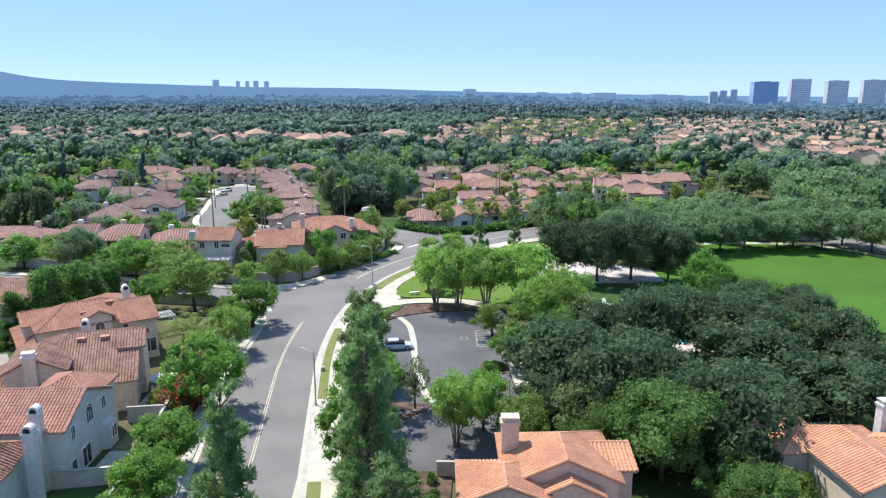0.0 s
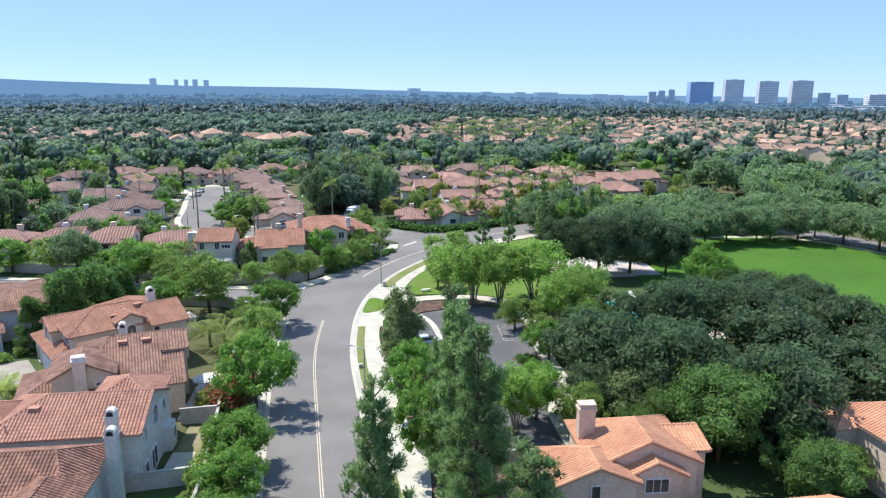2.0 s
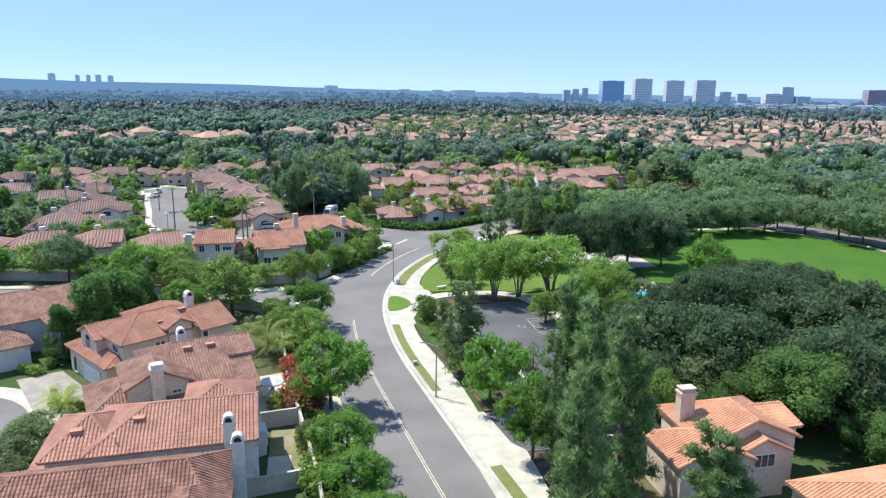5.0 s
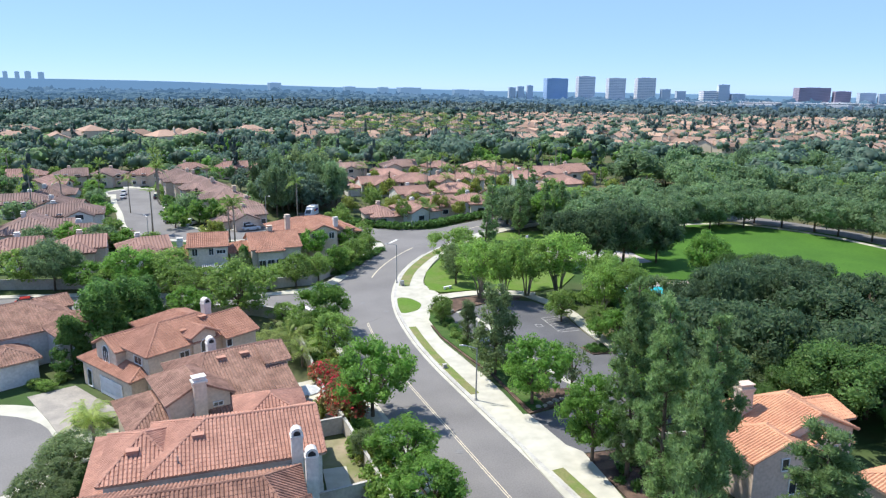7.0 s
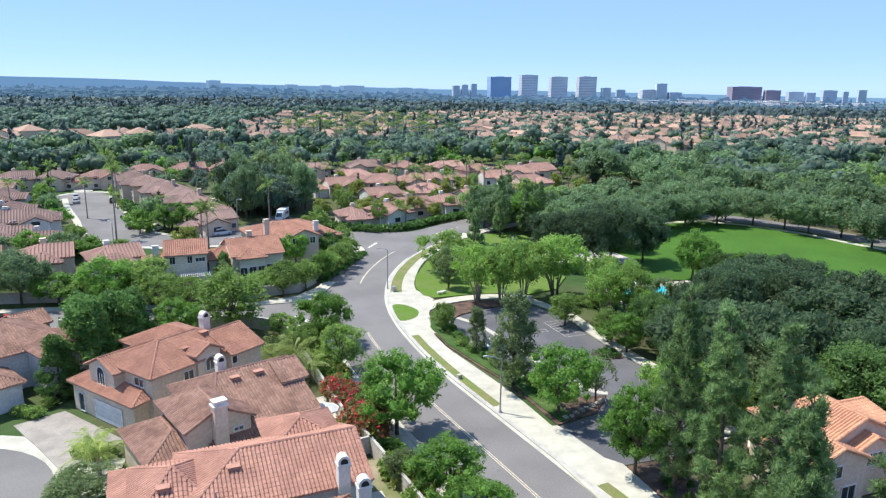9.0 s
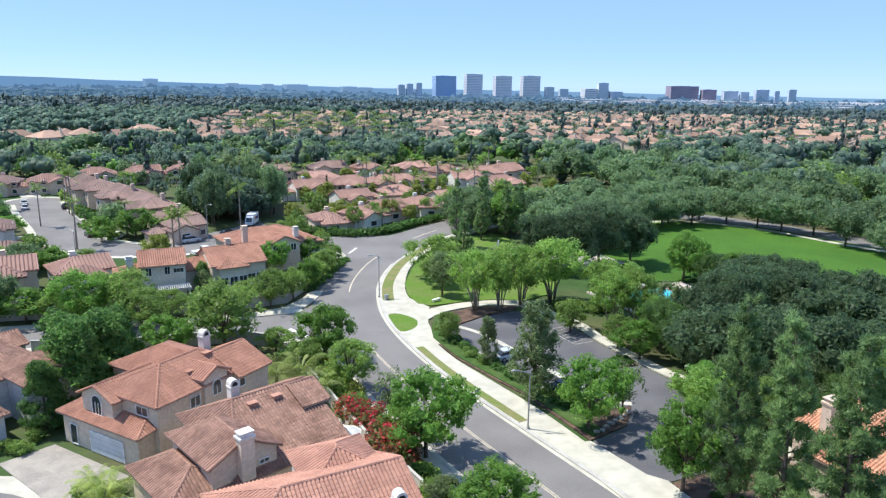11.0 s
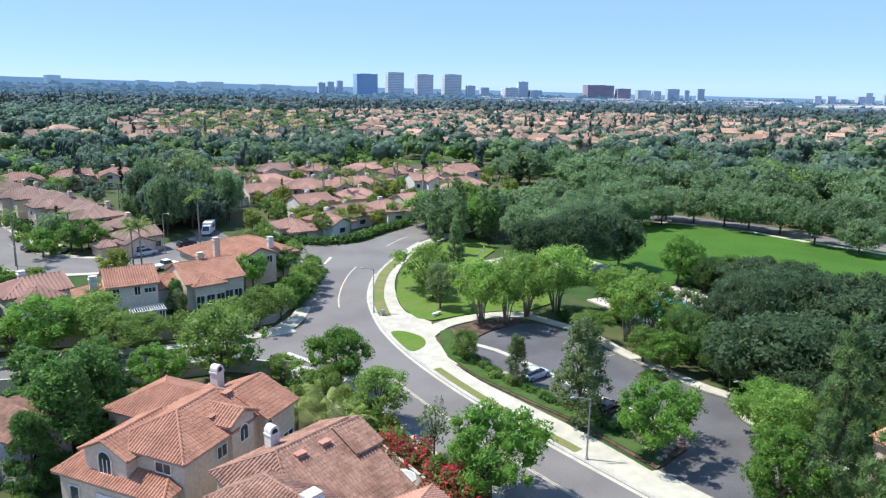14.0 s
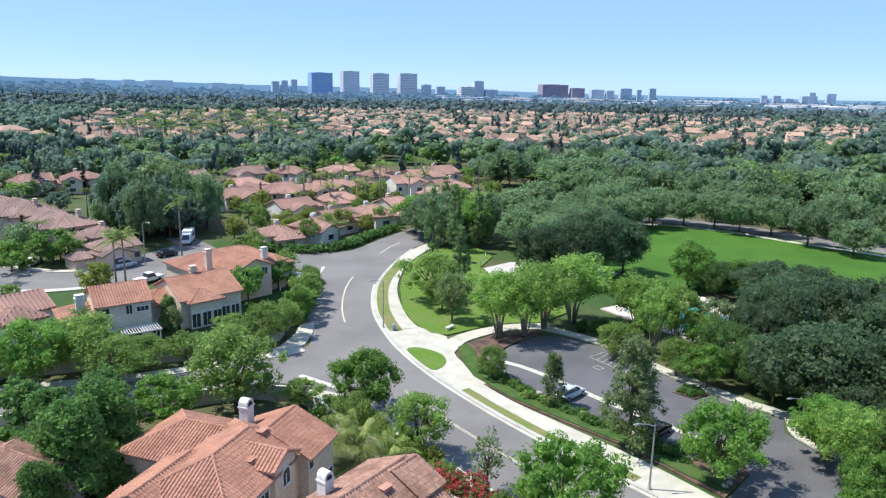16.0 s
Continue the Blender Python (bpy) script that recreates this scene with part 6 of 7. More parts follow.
# emission paints haze over the farthest towers
TOWER_HAZE = plain("hazy_far_tower", (0.10, 0.12, 0.14), (0.062, 0.105, 0.17))


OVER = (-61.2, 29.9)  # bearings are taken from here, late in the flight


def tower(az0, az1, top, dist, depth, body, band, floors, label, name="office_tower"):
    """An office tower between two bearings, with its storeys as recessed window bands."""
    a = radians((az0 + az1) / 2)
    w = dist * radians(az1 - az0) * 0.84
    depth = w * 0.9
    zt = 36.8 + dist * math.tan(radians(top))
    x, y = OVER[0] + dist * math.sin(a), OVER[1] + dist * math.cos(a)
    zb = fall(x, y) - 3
    ob = new(name)
    ob.matrix_world = pose(x, y, zb, 0, 0, -math.degrees(a) + 14)
    h = zt - zb
    core = Shape().box(-w / 2 + 0.6, w / 2 - 0.6, 0.6, depth - 0.6, 0, h - 0.5)
    part("core", core, band, ob, "dark window bands")
    f = h / floors
    storey = Shape().box(-w / 2, w / 2, 0, depth, 0, f * 0.52).mesh("storey", body)
    for i in range(floors):
        part("storey", storey, None, ob).location.z = i * f
    part("parapet", Shape().box(-w / 2, w / 2, 0, depth, h - 1.5, h), body, ob)
    if floors > 12:
        fin = Shape().box(-w * 0.011, w * 0.011, -0.1, 0.7, 0, h).mesh("fin", body)
        for i in range(9):
            part("fin", fin, None, ob).location.x = -w / 2 + w * i / 8
    roof = Shape().box(-w * 0.22, w * 0.22, depth * 0.3, depth * 0.7, h, h + 0.02 * h)
    part("plant_room", roof, band, ob)
    return tagged(ob, label, "office tower", "office towers on the skyline")


D = 3300
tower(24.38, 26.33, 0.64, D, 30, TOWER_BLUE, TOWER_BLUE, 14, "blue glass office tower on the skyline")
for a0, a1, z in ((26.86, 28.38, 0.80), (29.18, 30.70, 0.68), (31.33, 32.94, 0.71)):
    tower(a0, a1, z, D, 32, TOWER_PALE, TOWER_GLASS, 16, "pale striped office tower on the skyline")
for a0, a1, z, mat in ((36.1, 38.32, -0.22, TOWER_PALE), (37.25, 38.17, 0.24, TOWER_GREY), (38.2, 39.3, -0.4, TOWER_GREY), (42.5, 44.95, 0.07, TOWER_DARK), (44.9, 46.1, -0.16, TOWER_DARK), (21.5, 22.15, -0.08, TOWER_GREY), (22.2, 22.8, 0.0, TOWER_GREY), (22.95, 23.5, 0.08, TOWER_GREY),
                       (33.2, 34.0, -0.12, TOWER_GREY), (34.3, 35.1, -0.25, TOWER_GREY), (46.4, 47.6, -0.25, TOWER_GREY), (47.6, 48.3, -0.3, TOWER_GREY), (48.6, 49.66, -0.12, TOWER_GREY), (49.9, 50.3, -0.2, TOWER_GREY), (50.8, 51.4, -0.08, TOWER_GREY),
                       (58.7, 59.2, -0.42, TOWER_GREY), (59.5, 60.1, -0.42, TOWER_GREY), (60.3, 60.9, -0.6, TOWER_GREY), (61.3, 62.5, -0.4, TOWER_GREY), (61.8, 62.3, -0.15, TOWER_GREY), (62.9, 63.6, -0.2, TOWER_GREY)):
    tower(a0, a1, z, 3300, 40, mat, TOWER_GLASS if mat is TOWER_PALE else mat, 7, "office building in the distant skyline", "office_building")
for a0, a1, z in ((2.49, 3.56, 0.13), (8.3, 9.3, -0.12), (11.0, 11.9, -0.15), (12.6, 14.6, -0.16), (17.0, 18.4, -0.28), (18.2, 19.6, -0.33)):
    tower(a0, a1, z, 4300, 40, TOWER_HAZE, TOWER_HAZE, 7, "dim office building on the horizon, with painted haze glow", "office_building")
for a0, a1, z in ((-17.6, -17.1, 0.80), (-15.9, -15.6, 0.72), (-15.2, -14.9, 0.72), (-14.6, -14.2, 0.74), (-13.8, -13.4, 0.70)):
    tower(a0 + 0.55, a1 + 0.55, z, 4450, 40, TOWER_HAZE, TOWER_HAZE, 12, "dim tower on the far hills, with painted haze glow", "office_building")


def far_city():
    """Low pale commercial blocks along the plain, too far to count."""
    rng = np.random.default_rng(12)
    s = Shape()
    for i in range(230):
        d, a = rng.uniform(1700, 3400), rng.uniform(radians(33), radians(74))
        z0 = fall(d * math.sin(a), d * math.cos(a)) - 1
        w, h = rng.uniform(25, 90), rng.uniform(8, 19)
        s.box(-w / 2, w / 2, 0, 25, 0, h, pose(d * math.sin(a), d * math.cos(a), z0, 0, 0, -math.degrees(a) + rng.uniform(-35, 10)))
    return s


tagged(new("far_city_blocks", far_city().mesh("far_city_blocks", shade("pale_commercial_walls", (0.55, 0.55, 0.56), (0.42, 0.42, 0.45), 0.004, 0.8, island=0.3))), "low pale commercial blocks far across the plain", "buildings", "", "stuff")


# ---- walls, lamps, cars, small things ----
def wall_line(points, h, label, cap=True):
    ob = new("garden_wall")
    line = np.array(points, float)
    s, c = Shape(), Shape()
    for (xa, ya), (xb, yb) in zip(line[:-1], line[1:]):
        d = math.hypot(xb - xa, yb - ya)
        m = Matrix.Translation((xa, ya, 0)) @ Matrix.Rotation(math.atan2(yb - ya, xb - xa), 4, "Z")
        s.box(-0.1, d + 0.1, -0.1, 0.1, -0.05, h, m)
        c.box(-0.14, d + 0.14, -0.15, 0.15, h, h + 0.08, m)
    part("wall", s, GARDEN_WALL, ob)
    part("coping", c, KERB, ob)
    return tagged(ob, label, "wall", "", "structure")


wall_line([(-28.6, 40), (-29.4, 58.6), (-31.2, 73), (-32.4, 80), (-33.4, 96), (-34.6, 112), (-40, 116.6), (-54, 119), (-66, 123)], 1.8, "beige stucco garden wall along the road")
wall_line([(-29.4, 60.4), (-37, 59.0)], 1.7, "beige garden wall between two gardens")
wall_line([(-31.2, 73.2), (-35.2, 72.6)], 1.8, "beige garden wall between two gardens")
wall_line([(-90, 144), (-66, 138.8), (-40, 131.2), (-29, 132.4), (-24.6, 138), (-17.4, 152.6), (-14.4, 158), (-14, 164)], 1.8, "beige stucco garden wall round the far bend")
wall_line([(-0.5, 61.2), (5.8, 61.0)], 1.6, "brown wall at the end of the lot")
wall_line([(27, 66), (46, 70.5)], 1.6, "pale garden wall beneath the oaks")


def street_lamp(x, y, h, ang, label="tall grey street lamp with a short arm"):
    ob = new("street_lamp")
    ob.matrix_world = pose(x, y, 0.13, 0, 0, ang)
    part("base", Shape().tube([(0, 0, 0), (0, 0, 0.35)], [0.2, 0.16], 10), KERB, ob)
    part("pole", Shape().tube([(0, 0, 0.3), (0, 0, h * 0.6), (0, 0, h)], [0.10, 0.08, 0.065], 10), METAL, ob)
    part("arm", Shape().tube([(0, 0, h - 0.15), (0.7, 0, h + 0.1), (1.5, 0, h + 0.18)], [0.05, 0.045, 0.04], 8), METAL, ob)
    part("lamp_head", Shape().tube([(1.35, 0, h + 0.18), (1.7, 0, h + 0.18), (2.1, 0, h + 0.12)], [0.06, 0.12, 0.07], 8), METAL, ob, "grey lamp head")
    return tagged(ob, label, "street lamp", "street lamps")


street_lamp(-15.0, 76.8, 6.6, 153)
street_lamp(-13.4, 129.0, 7.4, 160)
street_lamp(-35.2, 187.0, 8.6, -60)
street_lamp(7.6, 74.6, 4.2, 150, "low grey lot lamp")
street_lamp(-62.6, 178.5, 6.0, 120)

CAR_PAINT = {}


def car(x, y, ang, colour, label, suv=False):
    """A parked car: body, cabin, glass, four wheels, lights."""
    if colour not in CAR_PAINT:
        CAR_PAINT[colour] = shade("car_paint", colour, tuple(0.9 * v for v in colour), 1, 0.25, spec=0.6)
    paint = CAR_PAINT[colour]
    ob = new("car")
    ob.matrix_world = pose(x, y, 0.02, 0, 0, ang)
    H, belt = (1.72, 1.0) if suv else (1.46, 0.88)

    def loft(rings, s):
        k, n = len(s.v), len(rings[0])
        for r in rings:
            s.v += r
        for i in range(len(rings) - 1):
            s.f += [(k + i * n + j, k + i * n + (j + 1) % n, k + (i + 1) * n + (j + 1) % n, k + (i + 1) * n + j) for j in range(n)]
        s.f += [tuple(k + j for j in reversed(range(n))), tuple(k + (len(rings) - 1) * n + j for j in range(n))]
        return s

    def ring(px, half, z0, z1):
        return [(px, -half * 0.92, z0), (px, -half, z0 + 0.2), (px, -half, z1 - 0.14), (px, -half * 0.9, z1), (px, half * 0.9, z1), (px, half, z1 - 0.14), (px, half, z0 + 0.2), (px, half * 0.92, z0)]
    body = loft([ring(-2.25, 0.72, 0.36, belt - 0.12), ring(-2.1, 0.84, 0.24, belt), ring(-0.9, 0.9, 0.2, belt + 0.02), ring(0.9, 0.9, 0.2, belt), ring(1.95, 0.84, 0.24, belt - 0.14), ring(2.25, 0.7, 0.34, belt - 0.3)], Shape())
    part("body", body, paint, ob)
    back = -2.05 if suv else -1.75
    part("glazing", loft([ring(back, 0.74, belt - 0.02, belt + 0.04), ring(back + 0.45, 0.70, belt - 0.02, H - 0.06), ring(0.2, 0.70, belt - 0.02, H - 0.05), ring(1.05, 0.76, belt - 0.02, belt + 0.05)], Shape()), GLASS, ob, "dark tinted windows")
    part("roof", loft([ring(back + 0.42, 0.69, H - 0.16, H - 0.03), ring(-0.5, 0.69, H - 0.16, H), ring(0.25, 0.67, H - 0.16, H - 0.04)], Shape()), paint, ob)
    for wx in (-1.35, 1.38):
        for wy in (-0.82, 0.82):
            tyre = part("wheel", Shape().tube([(wx, wy - 0.1, 0.32), (wx, wy + 0.1, 0.32)], [0.32, 0.32], 16), DARK, ob)
            part("rim", Shape().tube([(wx, wy - 0.115, 0.32), (wx, wy + 0.115, 0.32)], [0.2, 0.2], 10), METAL, tyre)
    for sy in (-0.58, 0.58):
        part("headlight", Shape().box(2.1, 2.24, sy - 0.16, sy + 0.16, belt - 0.42, belt - 0.28), TRIM, ob)
        part("tail_light", Shape().box(-2.26, -2.12, sy - 0.16, sy + 0.16, belt - 0.36, belt - 0.2), shade("tail_red", (0.4, 0.02, 0.02)) if "tail_red" not in bpy.data.materials else bpy.data.materials["tail_red"], ob)
    return tagged(ob, label, "car", "parked cars")


SILVER, BLACK, WHITE, GREY, REDC = (0.50, 0.54, 0.58), (0.015, 0.016, 0.02), (0.75, 0.75, 0.75), (0.22, 0.23, 0.25), (0.35, 0.02, 0.02)
car(-6.6, 95.6, 8, SILVER, "silver hatchback parked in the lot")
car(-5.4, 83.6, 10, BLACK, "black car parked in the lot in shade")
car(-39.0, 187.2, 20, SILVER, "silver car parked at the kerb of the side street", True)
car(-60.6, 203.0, 105, BLACK, "dark car parked on the residential street")
car(-68.0, 247.0, 98, BLACK, "dark car parked on the residential street")
car(-78.5, 250.0, 98, WHITE, "white car parked on the residential street")
car(-79.5, 259.0, 98, WHITE, "white car parked on the residential street")
car(-54.5, 198.0, 60, WHITE, "white car on a driveway", True)
car(-29.6, 192.2, 20, BLACK, "dark car parked near the trees")
car(-76.0, 131.0, 10, REDC, "red car parked on the side street")


# ---- planting among the houses of the middle distance ----
grove(["park", "street", "far", "dense", "light"], [(-150, 148), (-58, 150), (-56, 172), (-72, 178), (-84, 230), (-92, 310), (-150, 310)], 50, (4, 7.5), (4, 7), 0, 0.62, 31, ([(-82, 176), (-58, 176), (-64, 230), (-70, 290), (-92, 290), (-84, 240)],))
grove(["park", "street", "far", "dense"], [(-60, 192), (-36, 196), (-30, 240), (-30, 310), (-74, 310), (-64, 240)], 22, (4, 7), (3.5, 6), 0, 0.62, 32)
grove(["light", "yellow", "olive", "palm", "yellow"], [(-16, 186), (100, 200), (100, 300), (-24, 300)], 64, (3.4, 6.5), (3.2, 5.6), 0, 0.60, 33)
grove(["fan_palm", "palm"], [(-130, 160), (90, 200), (90, 330), (-130, 330)], 34, (8, 14), (4, 5), 0, 0.5, 34)
grove(["cypress"], [(-140, 180), (60, 200), (60, 330), (-140, 330)], 14, (7, 11), (1.8, 2.4), 0, 0.4, 35)
grove(["dense", "far"], [(-150, 305), (60, 300), (90, 330), (-150, 335)], 60, (7, 12), (6, 9), 0, 0.5, 36)

# ---- swimming pool ----
WATER = shade("pool_water", (0.05, 0.42, 0.46), (0.09, 0.52, 0.55), 0.4, 0.05, spec=0.5, bump=0.1, bump_scale=3)
DECK = shade("pool_deck", (0.55, 0.47, 0.42), (0.47, 0.40, 0.36), 0.4, 0.9, fine=4)
setting("pavement", Shape().slab([(22.5, 94), (42, 94), (43.5, 116), (22.5, 117.5)], -0.05, 0.20), DECK, "pale pinkish pool deck among trees")
pool = tagged(new("swimming_pool"), "turquoise swimming pool with a pale rim", "pool")
part("water", Shape().slab([(25.5, 97.5), (36.5, 97), (37, 114), (25.5, 114.5)], 0.0, 0.225), WATER, pool)
rim = Shape()
for x0, x1, y0, y1 in ((25.0, 25.5, 97, 115), (37.0, 37.5, 96.5, 114.5), (25.5, 37.0, 114.4, 114.9), (25.5, 37.0, 96.6, 97.1)):
    rim.box(x0, x1, y0, y1, 0.05, 0.28)
part("rim", welded(rim, "rim", KERB), None, pool)
LOUNGE = shade("lounger_plastic", (0.78, 0.76, 0.70), None, 2, 0.6)


def lounger(x, y, ang):
    ob = new("sun_lounger")
    ob.matrix_world = pose(x, y, 0.2, 0, 0, ang)
    part("seat", Shape().box(-0.7, 0.7, -0.34, 0.34, 0.3, 0.38), LOUNGE, ob)
    part("backrest", Shape().box(0, 0.75, -0.34, 0.34, 0, 0.07, pose(0.66, 0, 0.34, 0, -48, 0)), LOUNGE, ob)
    for u in (-0.6, 0.6):
        for v in (-0.28, 0.28):
            part("leg", Shape().box(u - 0.04, u + 0.04, v - 0.04, v + 0.04, 0, 0.3), LOUNGE, ob)
    return tagged(ob, "white plastic sun lounger on the pool deck", "sun lounger", "loungers round the pool")


first = lounger(39.6, 100.0, 8)
for i in range(1, 9):
    copy_thing(first, pose(39.6 + 0.02 * i, 100.0 + i * 1.25, 0.2, 0, 0, 8 + (i * 37) % 9 - 4))
for x, y in ((28.0, 116.2), (31.5, 116.3), (34.5, 116.0)):
    copy_thing(first, pose(x, y, 0.2, 0, 0, 95))
for i in range(6):
    copy_thing(first, pose(24.0, 98.0 + i * 2.4, 0.2, 0, 0, 176))

# white park bench seats on the lawn
for x, y, a in ((-5.2, 122.8, 20), (13.5, 147.0, 60)):
    bench = tagged(new("park_bench"), "low white concrete bench on the lawn", "bench", "benches on the lawn")
    bench.matrix_world = pose(x, y, 0.17, 0, 0, a)
    part("seat", Shape().box(-0.9, 0.9, -0.25, 0.25, 0.38, 0.48), TRIM, bench)
    for u in (-0.6, 0.6):
        part("leg", Shape().box(u - 0.12, u + 0.12, -0.2, 0.2, 0, 0.38), TRIM, bench)

# ---- ball court, van, garden things ----
hoop = tagged(new("basketball_hoop"), "basketball hoop with a white board", "basketball hoop")
hoop.matrix_world = pose(19.2, 146.5, 0.19, 0, 0, -40)
part("pole", Shape().tube([(0, 0, 0), (0, 0, 2.6), (0.9, 0, 3.2)], [0.09, 0.08, 0.07], 8), METAL, hoop)
part("board", Shape().box(0.9, 0.96, -0.9, 0.9, 2.9, 4.0), TRIM, hoop, "white backboard")
part("ring", Shape().tube([(1.2 + 0.23 * math.cos(q), 0.23 * math.sin(q), 3.05) for q in np.linspace(0, 6.28, 14)], [0.02] * 14, 5), shade("orange_ring", (0.5, 0.12, 0.03)), hoop)

van = tagged(new("delivery_van"), "white delivery van parked beneath the trees", "van")
van.matrix_world = pose(-22.3, 203.0, 0.02, 0, 0, 245)
VAN = shade("white_van_paint", (0.78, 0.78, 0.78), None, 2, 0.4)
part("cargo_box", Shape().box(-3.2, 1.2, -1.05, 1.05, 0.55, 2.95), VAN, van)
cab = Shape().add([(1.22, -1.0, 0.5), (2.9, -0.95, 0.5), (2.9, -0.95, 1.2), (2.0, -0.9, 2.3), (1.22, -0.98, 2.5), (1.22, 1.0, 0.5), (2.9, 0.95, 0.5), (2.9, 0.95, 1.2), (2.0, 0.9, 2.3), (1.22, 0.98, 2.5)],
                  [(4, 3, 2, 1, 0), (5, 6, 7, 8, 9), (0, 1, 6, 5), (1, 2, 7, 6), (2, 3, 8, 7), (3, 4, 9, 8), (4, 0, 5, 9)])
part("cab", cab, VAN, van)
part("windscreen", Shape().add([(2.86, -0.8, 1.27), (2.86, 0.8, 1.27), (2.07, 0.76, 2.24), (2.07, -0.76, 2.24)], [(0, 1, 2, 3)]), GLASS, van)
part("emblem", Shape().box(-2.6, -0.8, 1.052, 1.06, 1.5, 2.2), shade("purple_emblem", (0.08, 0.03, 0.22)), van, "plain purple bar on the side")
part("emblem", Shape().box(-0.7, 0.4, 1.052, 1.06, 1.5, 2.2), shade("orange_emblem", (0.7, 0.2, 0.03)), van, "plain orange bar on the side")
for wx in (-2.1, 2.0):
    for wy in (-0.9, 0.9):
        part("wheel", Shape().tube([(wx, wy - 0.14, 0.4), (wx, wy + 0.14, 0.4)], [0.4, 0.4], 16), DARK, van)


def pergola(x, y, ang, w, d, h, label):
    ob = new("pergola")
    ob.matrix_world = pose(x, y, 0.05, 0, 0, ang)
    for u in (-w / 2 + 0.1, w / 2 - 0.1):
        for v in (-d / 2 + 0.1, d / 2 - 0.1):
            part("post", Shape().box(u - 0.07, u + 0.07, v - 0.07, v + 0.07, 0, h), TRIM, ob)
    for v in (-d / 2 + 0.1, d / 2 - 0.1):
        part("beam", Shape().box(-w / 2 - 0.2, w / 2 + 0.2, v - 0.06, v + 0.06, h, h + 0.18), TRIM, ob)
    slat = Shape().box(-0.04, 0.04, -d / 2 - 0.2, d / 2 + 0.2, h + 0.18, h + 0.28).mesh("slat", TRIM)
    for i in range(int(w / 0.35) + 1):
        part("slat", slat, None, ob).location.x = -w / 2 + 0.05 + i * 0.35
    return tagged(ob, label, "pergola")


pergola(-46.2, 140.2, 0, 5.0, 2.8, 2.5, "white slatted pergola behind a white house")
pergola(-43.5, 103.0, 36, 3.6, 2.8, 2.5, "white slatted patio cover beside a house")
pergola(-17.5, 157.6, 12, 4.0, 2.6, 2.4, "white slatted patio cover")
umbrella = tagged(new("patio_umbrella"), "pale closed-top patio umbrella over a table", "umbrella")
umbrella.matrix_world = pose(-34.4, 80.2, 0.1)
part("pole", Shape().tube([(0, 0, 0), (0, 0, 2.5)], [0.03, 0.03], 8), METAL, umbrella)
can = Shape()
can.v = [(0, 0, 2.75)] + [(1.5 * math.cos(q), 1.5 * math.sin(q), 2.1) for q in np.linspace(0, 2 * math.pi, 9)[:-1]] + [(1.5 * math.cos(q), 1.5 * math.sin(q), 1.95) for q in np.linspace(0, 2 * math.pi, 9)[:-1]]
can.f = [(0, 1 + i, 1 + (i + 1) % 8) for i in range(8)] + [(1 + i, 9 + i, 9 + (i + 1) % 8, 1 + (i + 1) % 8) for i in range(8)]
part("canopy", can, shade("umbrella_cloth", (0.70, 0.68, 0.63), None, 1, 0.9), umbrella)
table = tagged(new("patio_table"), "round pale patio table on the patio", "table")
table.matrix_world = pose(-34.4, 80.2, 0.1)
part("tabletop", Shape().tube([(0, 0, 0.7), (0, 0, 0.75)], [0.62, 0.62], 20), TRIM, table)
for i in range(4):
    part("leg", Shape().tube([(0.4 * math.cos(i * 1.571 + 0.8), 0.4 * math.sin(i * 1.571 + 0.8), 0), (0.4 * math.cos(i * 1.571 + 0.8), 0.4 * math.sin(i * 1.571 + 0.8), 0.7)], [0.025, 0.025], 6), METAL, table)


def patio_chair(x, y, ang):
    ob = new("patio_chair")
    ob.matrix_world = pose(x, y, 0.1, 0, 0, ang)
    part("seat", Shape().box(-0.25, 0.25, -0.25, 0.25, 0.42, 0.47), GARAGE, ob)
    part("backrest", Shape().box(-0.25, -0.2, -0.25, 0.25, 0.47, 0.95), GARAGE, ob)
    for u in (-0.21, 0.21):
        for v in (-0.21, 0.21):
            part("leg", Shape().box(u - 0.02, u + 0.02, v - 0.02, v + 0.02, 0, 0.42), METAL, ob)
    return tagged(ob, "pale patio chair beside the table", "chair", "chairs round the patio table")


chair = patio_chair(-35.4, 80.2, 0)
for i in (1, 2, 3):
    copy_thing(chair, pose(-34.4 - math.cos(i * 1.571), 80.2 - math.sin(i * 1.571), 0.1, 0, 0, i * 90))

ROCK = shade("grey_boulder", (0.36, 0.33, 0.29), (0.24, 0.22, 0.20), 1.5, 0.95, fine=5, bump=0.5)
rock = Shape()
ring_n = 9
for k, (rr, zz) in enumerate(((0.42, 0.0), (0.5, 0.18), (0.38, 0.36), (0.14, 0.46))):
    for j in range(ring_n):
        q = j * 2 * math.pi / ring_n
        f = rr * (1 + 0.3 * noise.noise(Vector((math.cos(q) * 1.3, math.sin(q) * 1.3, k * 0.7))))
        rock.v.append((f * math.cos(q) * 1.2, f * math.sin(q), zz))
rock.f = [(k * ring_n + j, k * ring_n + (j + 1) % ring_n, (k + 1) * ring_n + (j + 1) % ring_n, (k + 1) * ring_n + j) for k in range(3) for j in range(ring_n)] + [tuple(range(3 * ring_n, 4 * ring_n))]
ROCK_MESH = rock.mesh("boulder", ROCK)
rr = random.Random(5)
for i in range(34):
    y = rr.uniform(78, 110)
    x = float(np.interp(y, [77, 84, 91, 99, 107, 111], [-6.9, -7.5, -8.7, -9.9, -10.1, -7.8])) + rr.uniform(-0.3, 0.3)
    b = tagged(new("boulder", ROCK_MESH), "small grey boulder in the lot bed", "boulder", "boulders in the lot bed")
    b.matrix_world = pose(x, y, 0.08, 0, 0, rr.uniform(0, 360)) @ Matrix.Scale(rr.uniform(0.5, 1.1), 4)
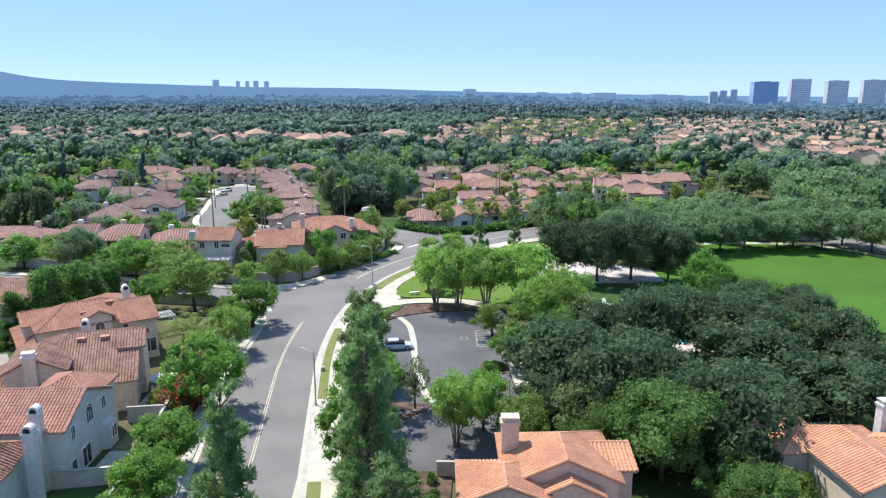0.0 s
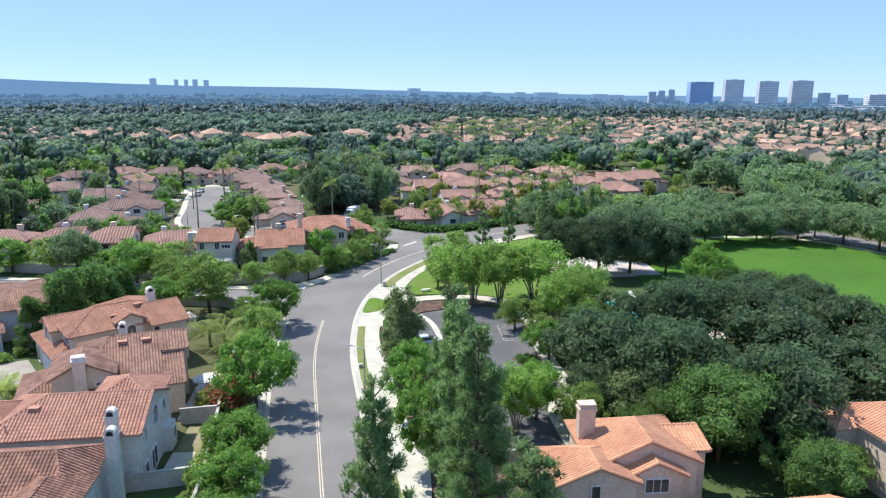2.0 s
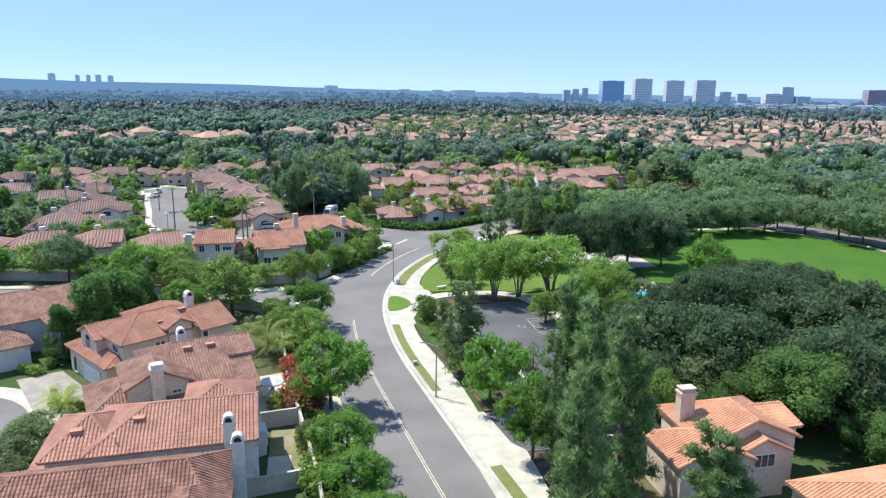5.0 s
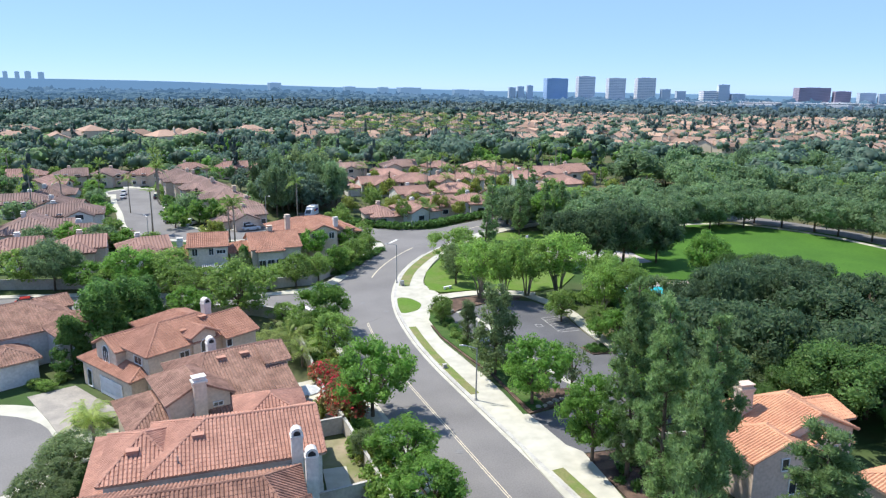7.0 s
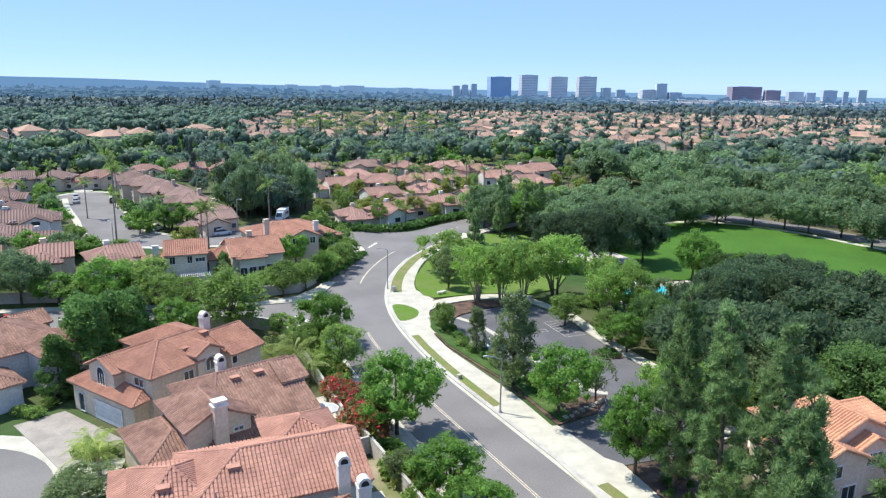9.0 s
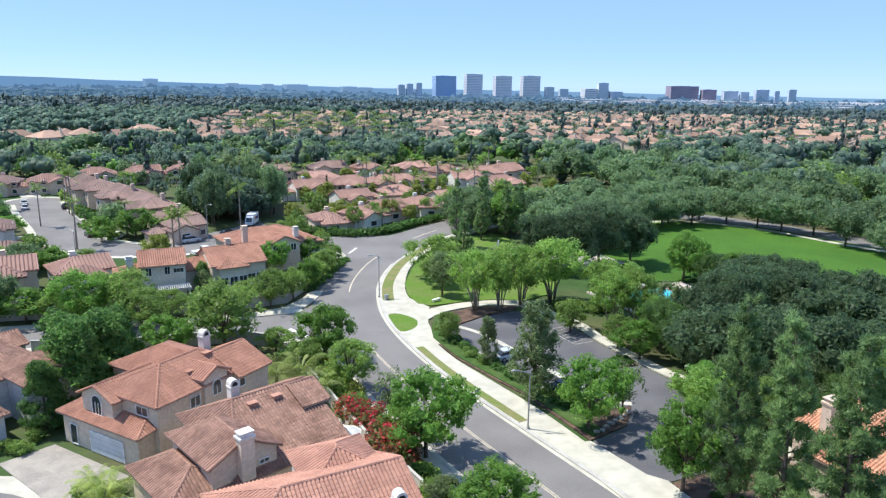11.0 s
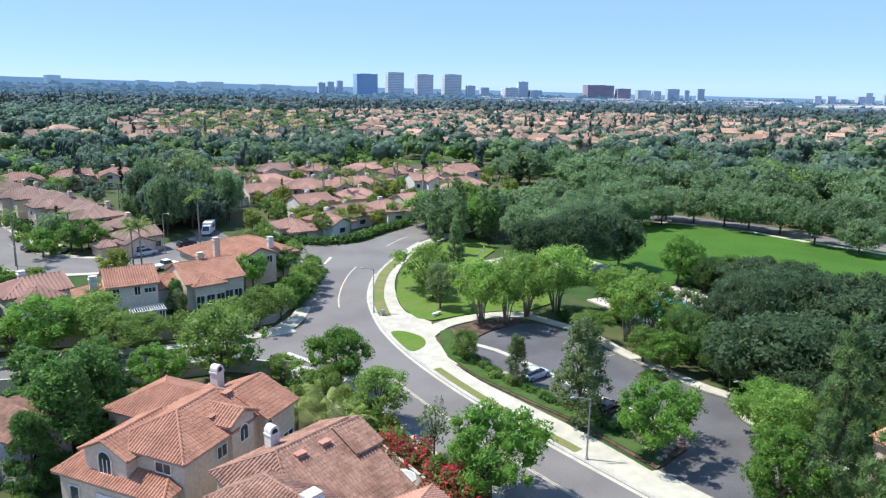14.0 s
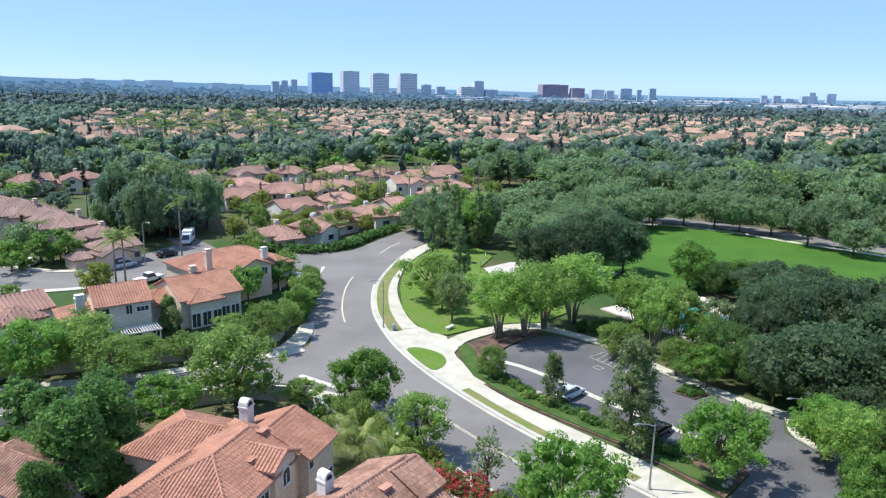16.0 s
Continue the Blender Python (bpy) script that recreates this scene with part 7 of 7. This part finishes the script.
for i in range(9):
    b = tagged(new("boulder", ROCK_MESH), "small grey boulder in the end planter", "boulder", "boulders in the lot bed")
    b.matrix_world = pose(-8.6 + i * 0.9, 72.9 + 0.35 * i + rr.uniform(-0.2, 0.2), 0.08, 0, 0, rr.uniform(0, 360)) @ Matrix.Scale(rr.uniform(0.5, 1.0), 4)


def utility_box(x, y, w, d, h, mat, label):
    ob = new("utility_box")
    ob.matrix_world = pose(x, y, 0.14, 0, 0, 10)
    part("cabinet", Shape().box(-w / 2, w / 2, -d / 2, d / 2, 0.06, h), mat, ob)
    part("plinth", Shape().box(-w / 2 - 0.08, w / 2 + 0.08, -d / 2 - 0.08, d / 2 + 0.08, 0, 0.06), KERB, ob)
    part("lid", Shape().box(-w / 2 - 0.03, w / 2 + 0.03, -d / 2 - 0.03, d / 2 + 0.03, h, h + 0.05), mat, ob)
    return tagged(ob, label, "utility box")


utility_box(-12.8, 127.0, 0.6, 0.5, 0.9, METAL, "grey utility cabinet beside the trail")
utility_box(-15.9, 87.2, 0.5, 0.4, 0.5, KERB, "pale utility box beside the kerb")
COVER = shade("manhole_iron", (0.20, 0.19, 0.185), (0.15, 0.145, 0.14), 3, 0.7)
for x, y in ((-18.6, 113.0), (-17.2, 96.5), (-20.4, 66.0), (-21.6, 118.5), (-14.6, 139.5), (-23.6, 60.2)):
    m = tagged(new("manhole_cover", Shape().slab(disc(0, 0, 0.42, 20), -0.01, 0.016).mesh("manhole_cover", COVER if x != -17.2 else KERB)), "round worn manhole cover in the road", "manhole cover", "manhole covers")
    m.location = (x, y, 0)
trailer = tagged(new("pickup_truck"), "white pickup truck on a driveway", "truck")
trailer.matrix_world = pose(-37.6, 173.8, 0.02, 0, 0, 20)
part("body", Shape().box(-2.6, 2.6, -0.92, 0.92, 0.45, 1.05), VAN, trailer)
part("cab", Shape().add([(-0.6, -0.85, 1.06), (1.3, -0.85, 1.06), (0.8, -0.75, 1.75), (-0.4, -0.75, 1.75), (-0.6, 0.85, 1.06), (1.3, 0.85, 1.06), (0.8, 0.75, 1.75), (-0.4, 0.75, 1.75)], [(0, 1, 2, 3), (7, 6, 5, 4), (1, 5, 6, 2), (3, 2, 6, 7), (0, 3, 7, 4)]), GLASS, trailer)
part("cab_roof", Shape().box(-0.42, 0.82, -0.76, 0.76, 1.75, 1.82), VAN, trailer)
for wx in (-1.7, 1.7):
    for wy in (-0.82, 0.82):
        part("wheel", Shape().tube([(wx, wy - 0.12, 0.37), (wx, wy + 0.12, 0.37)], [0.37, 0.37], 14), DARK, trailer)


# drives, beds and shrubs along the far cul-de-sac street
for x0, y0, x1, y1, w in ((-72.5, 190.5, -79, 193.5, 5.0), (-75.5, 206, -82, 207.5, 5.0), (-78.5, 222, -85, 223, 5.0), (-81, 238, -88, 239, 5.0), (-83, 256, -91, 257, 5.0), (-58.5, 200.5, -54, 199, 4.6), (-60.4, 218, -56, 217, 4.6), (-63.8, 236, -59, 235, 4.6), (-68.5, 254, -63, 253, 4.6), (-78.5, 272.5, -80, 279, 5.5)):
    dx, dy = x1 - x0, y1 - y0
    k = w / 2 / math.hypot(dx, dy)
    setting("driveway", Shape().slab([(x0 - dy * k, y0 + dx * k), (x0 + dy * k, y0 - dx * k), (x1 + dy * k, y1 - dx * k), (x1 - dy * k, y1 + dx * k)], -0.05, 0.135), CONCRETE, "pale concrete driveway of a far house")
grove(["bush", "light_bush", "bush", "street"], [(-80, 188), (-76, 190), (-84, 240), (-90, 286), (-96, 286), (-90, 240), (-84, 200)], 34, (0.9, 2.6), (1.6, 3.4), 0, 0.3, 51, group="shrubs before the far houses")
grove(["bush", "light_bush", "light"], [(-58, 192), (-52, 194), (-58, 214), (-62, 240), (-68, 276), (-73, 276), (-66, 240), (-62, 214)], 30, (0.9, 3.0), (1.6, 3.4), 0, 0.3, 52, group="shrubs before the far houses")
plant("street", -50.6, 197.0, 6.8, 8.4, 1)
plant("yellow", -47.2, 165.8, 6.6, 5.0, 1)

for kind, x, y, h, w in (("street", -66.0, 167.5, 5.0, 5.6), ("park", -71.5, 170.0, 5.6, 6.4), ("light", -60.5, 166.0, 4.6, 5.0), ("street", -78.0, 171.5, 6.0, 6.4), ("bush", -63.0, 170.5, 1.6, 2.6), ("bush", -68.5, 173.5, 1.8, 2.8), ("park", -85.0, 172.0, 5.4, 6.0)):
    plant(kind, x, y, h, w, 1)
grove(["dense", "oak", "park"], [(-128, 182), (-104, 180), (-103, 200), (-126, 204)], 12, (9, 13), (6, 9), 1, 0.4, 53)

for kind, x, y, h, w in (("street", -77.6, 209, 5.0, 5.0), ("dense", -80.0, 217, 6.2, 4.6), ("park", -82.0, 226, 6.0, 6.0), ("dense", -84.4, 234, 6.6, 4.8), ("palm", -84.0, 243, 8.0, 5.0), ("street", -86.4, 247, 6.0, 5.6)):
    plant(kind, x, y, h, w, 1)
grove(["palm", "fan_palm"], [(-6, 190), (95, 205), (95, 290), (-16, 290)], 24, (7, 11), (4, 5.5), 0, 0.3, 54)
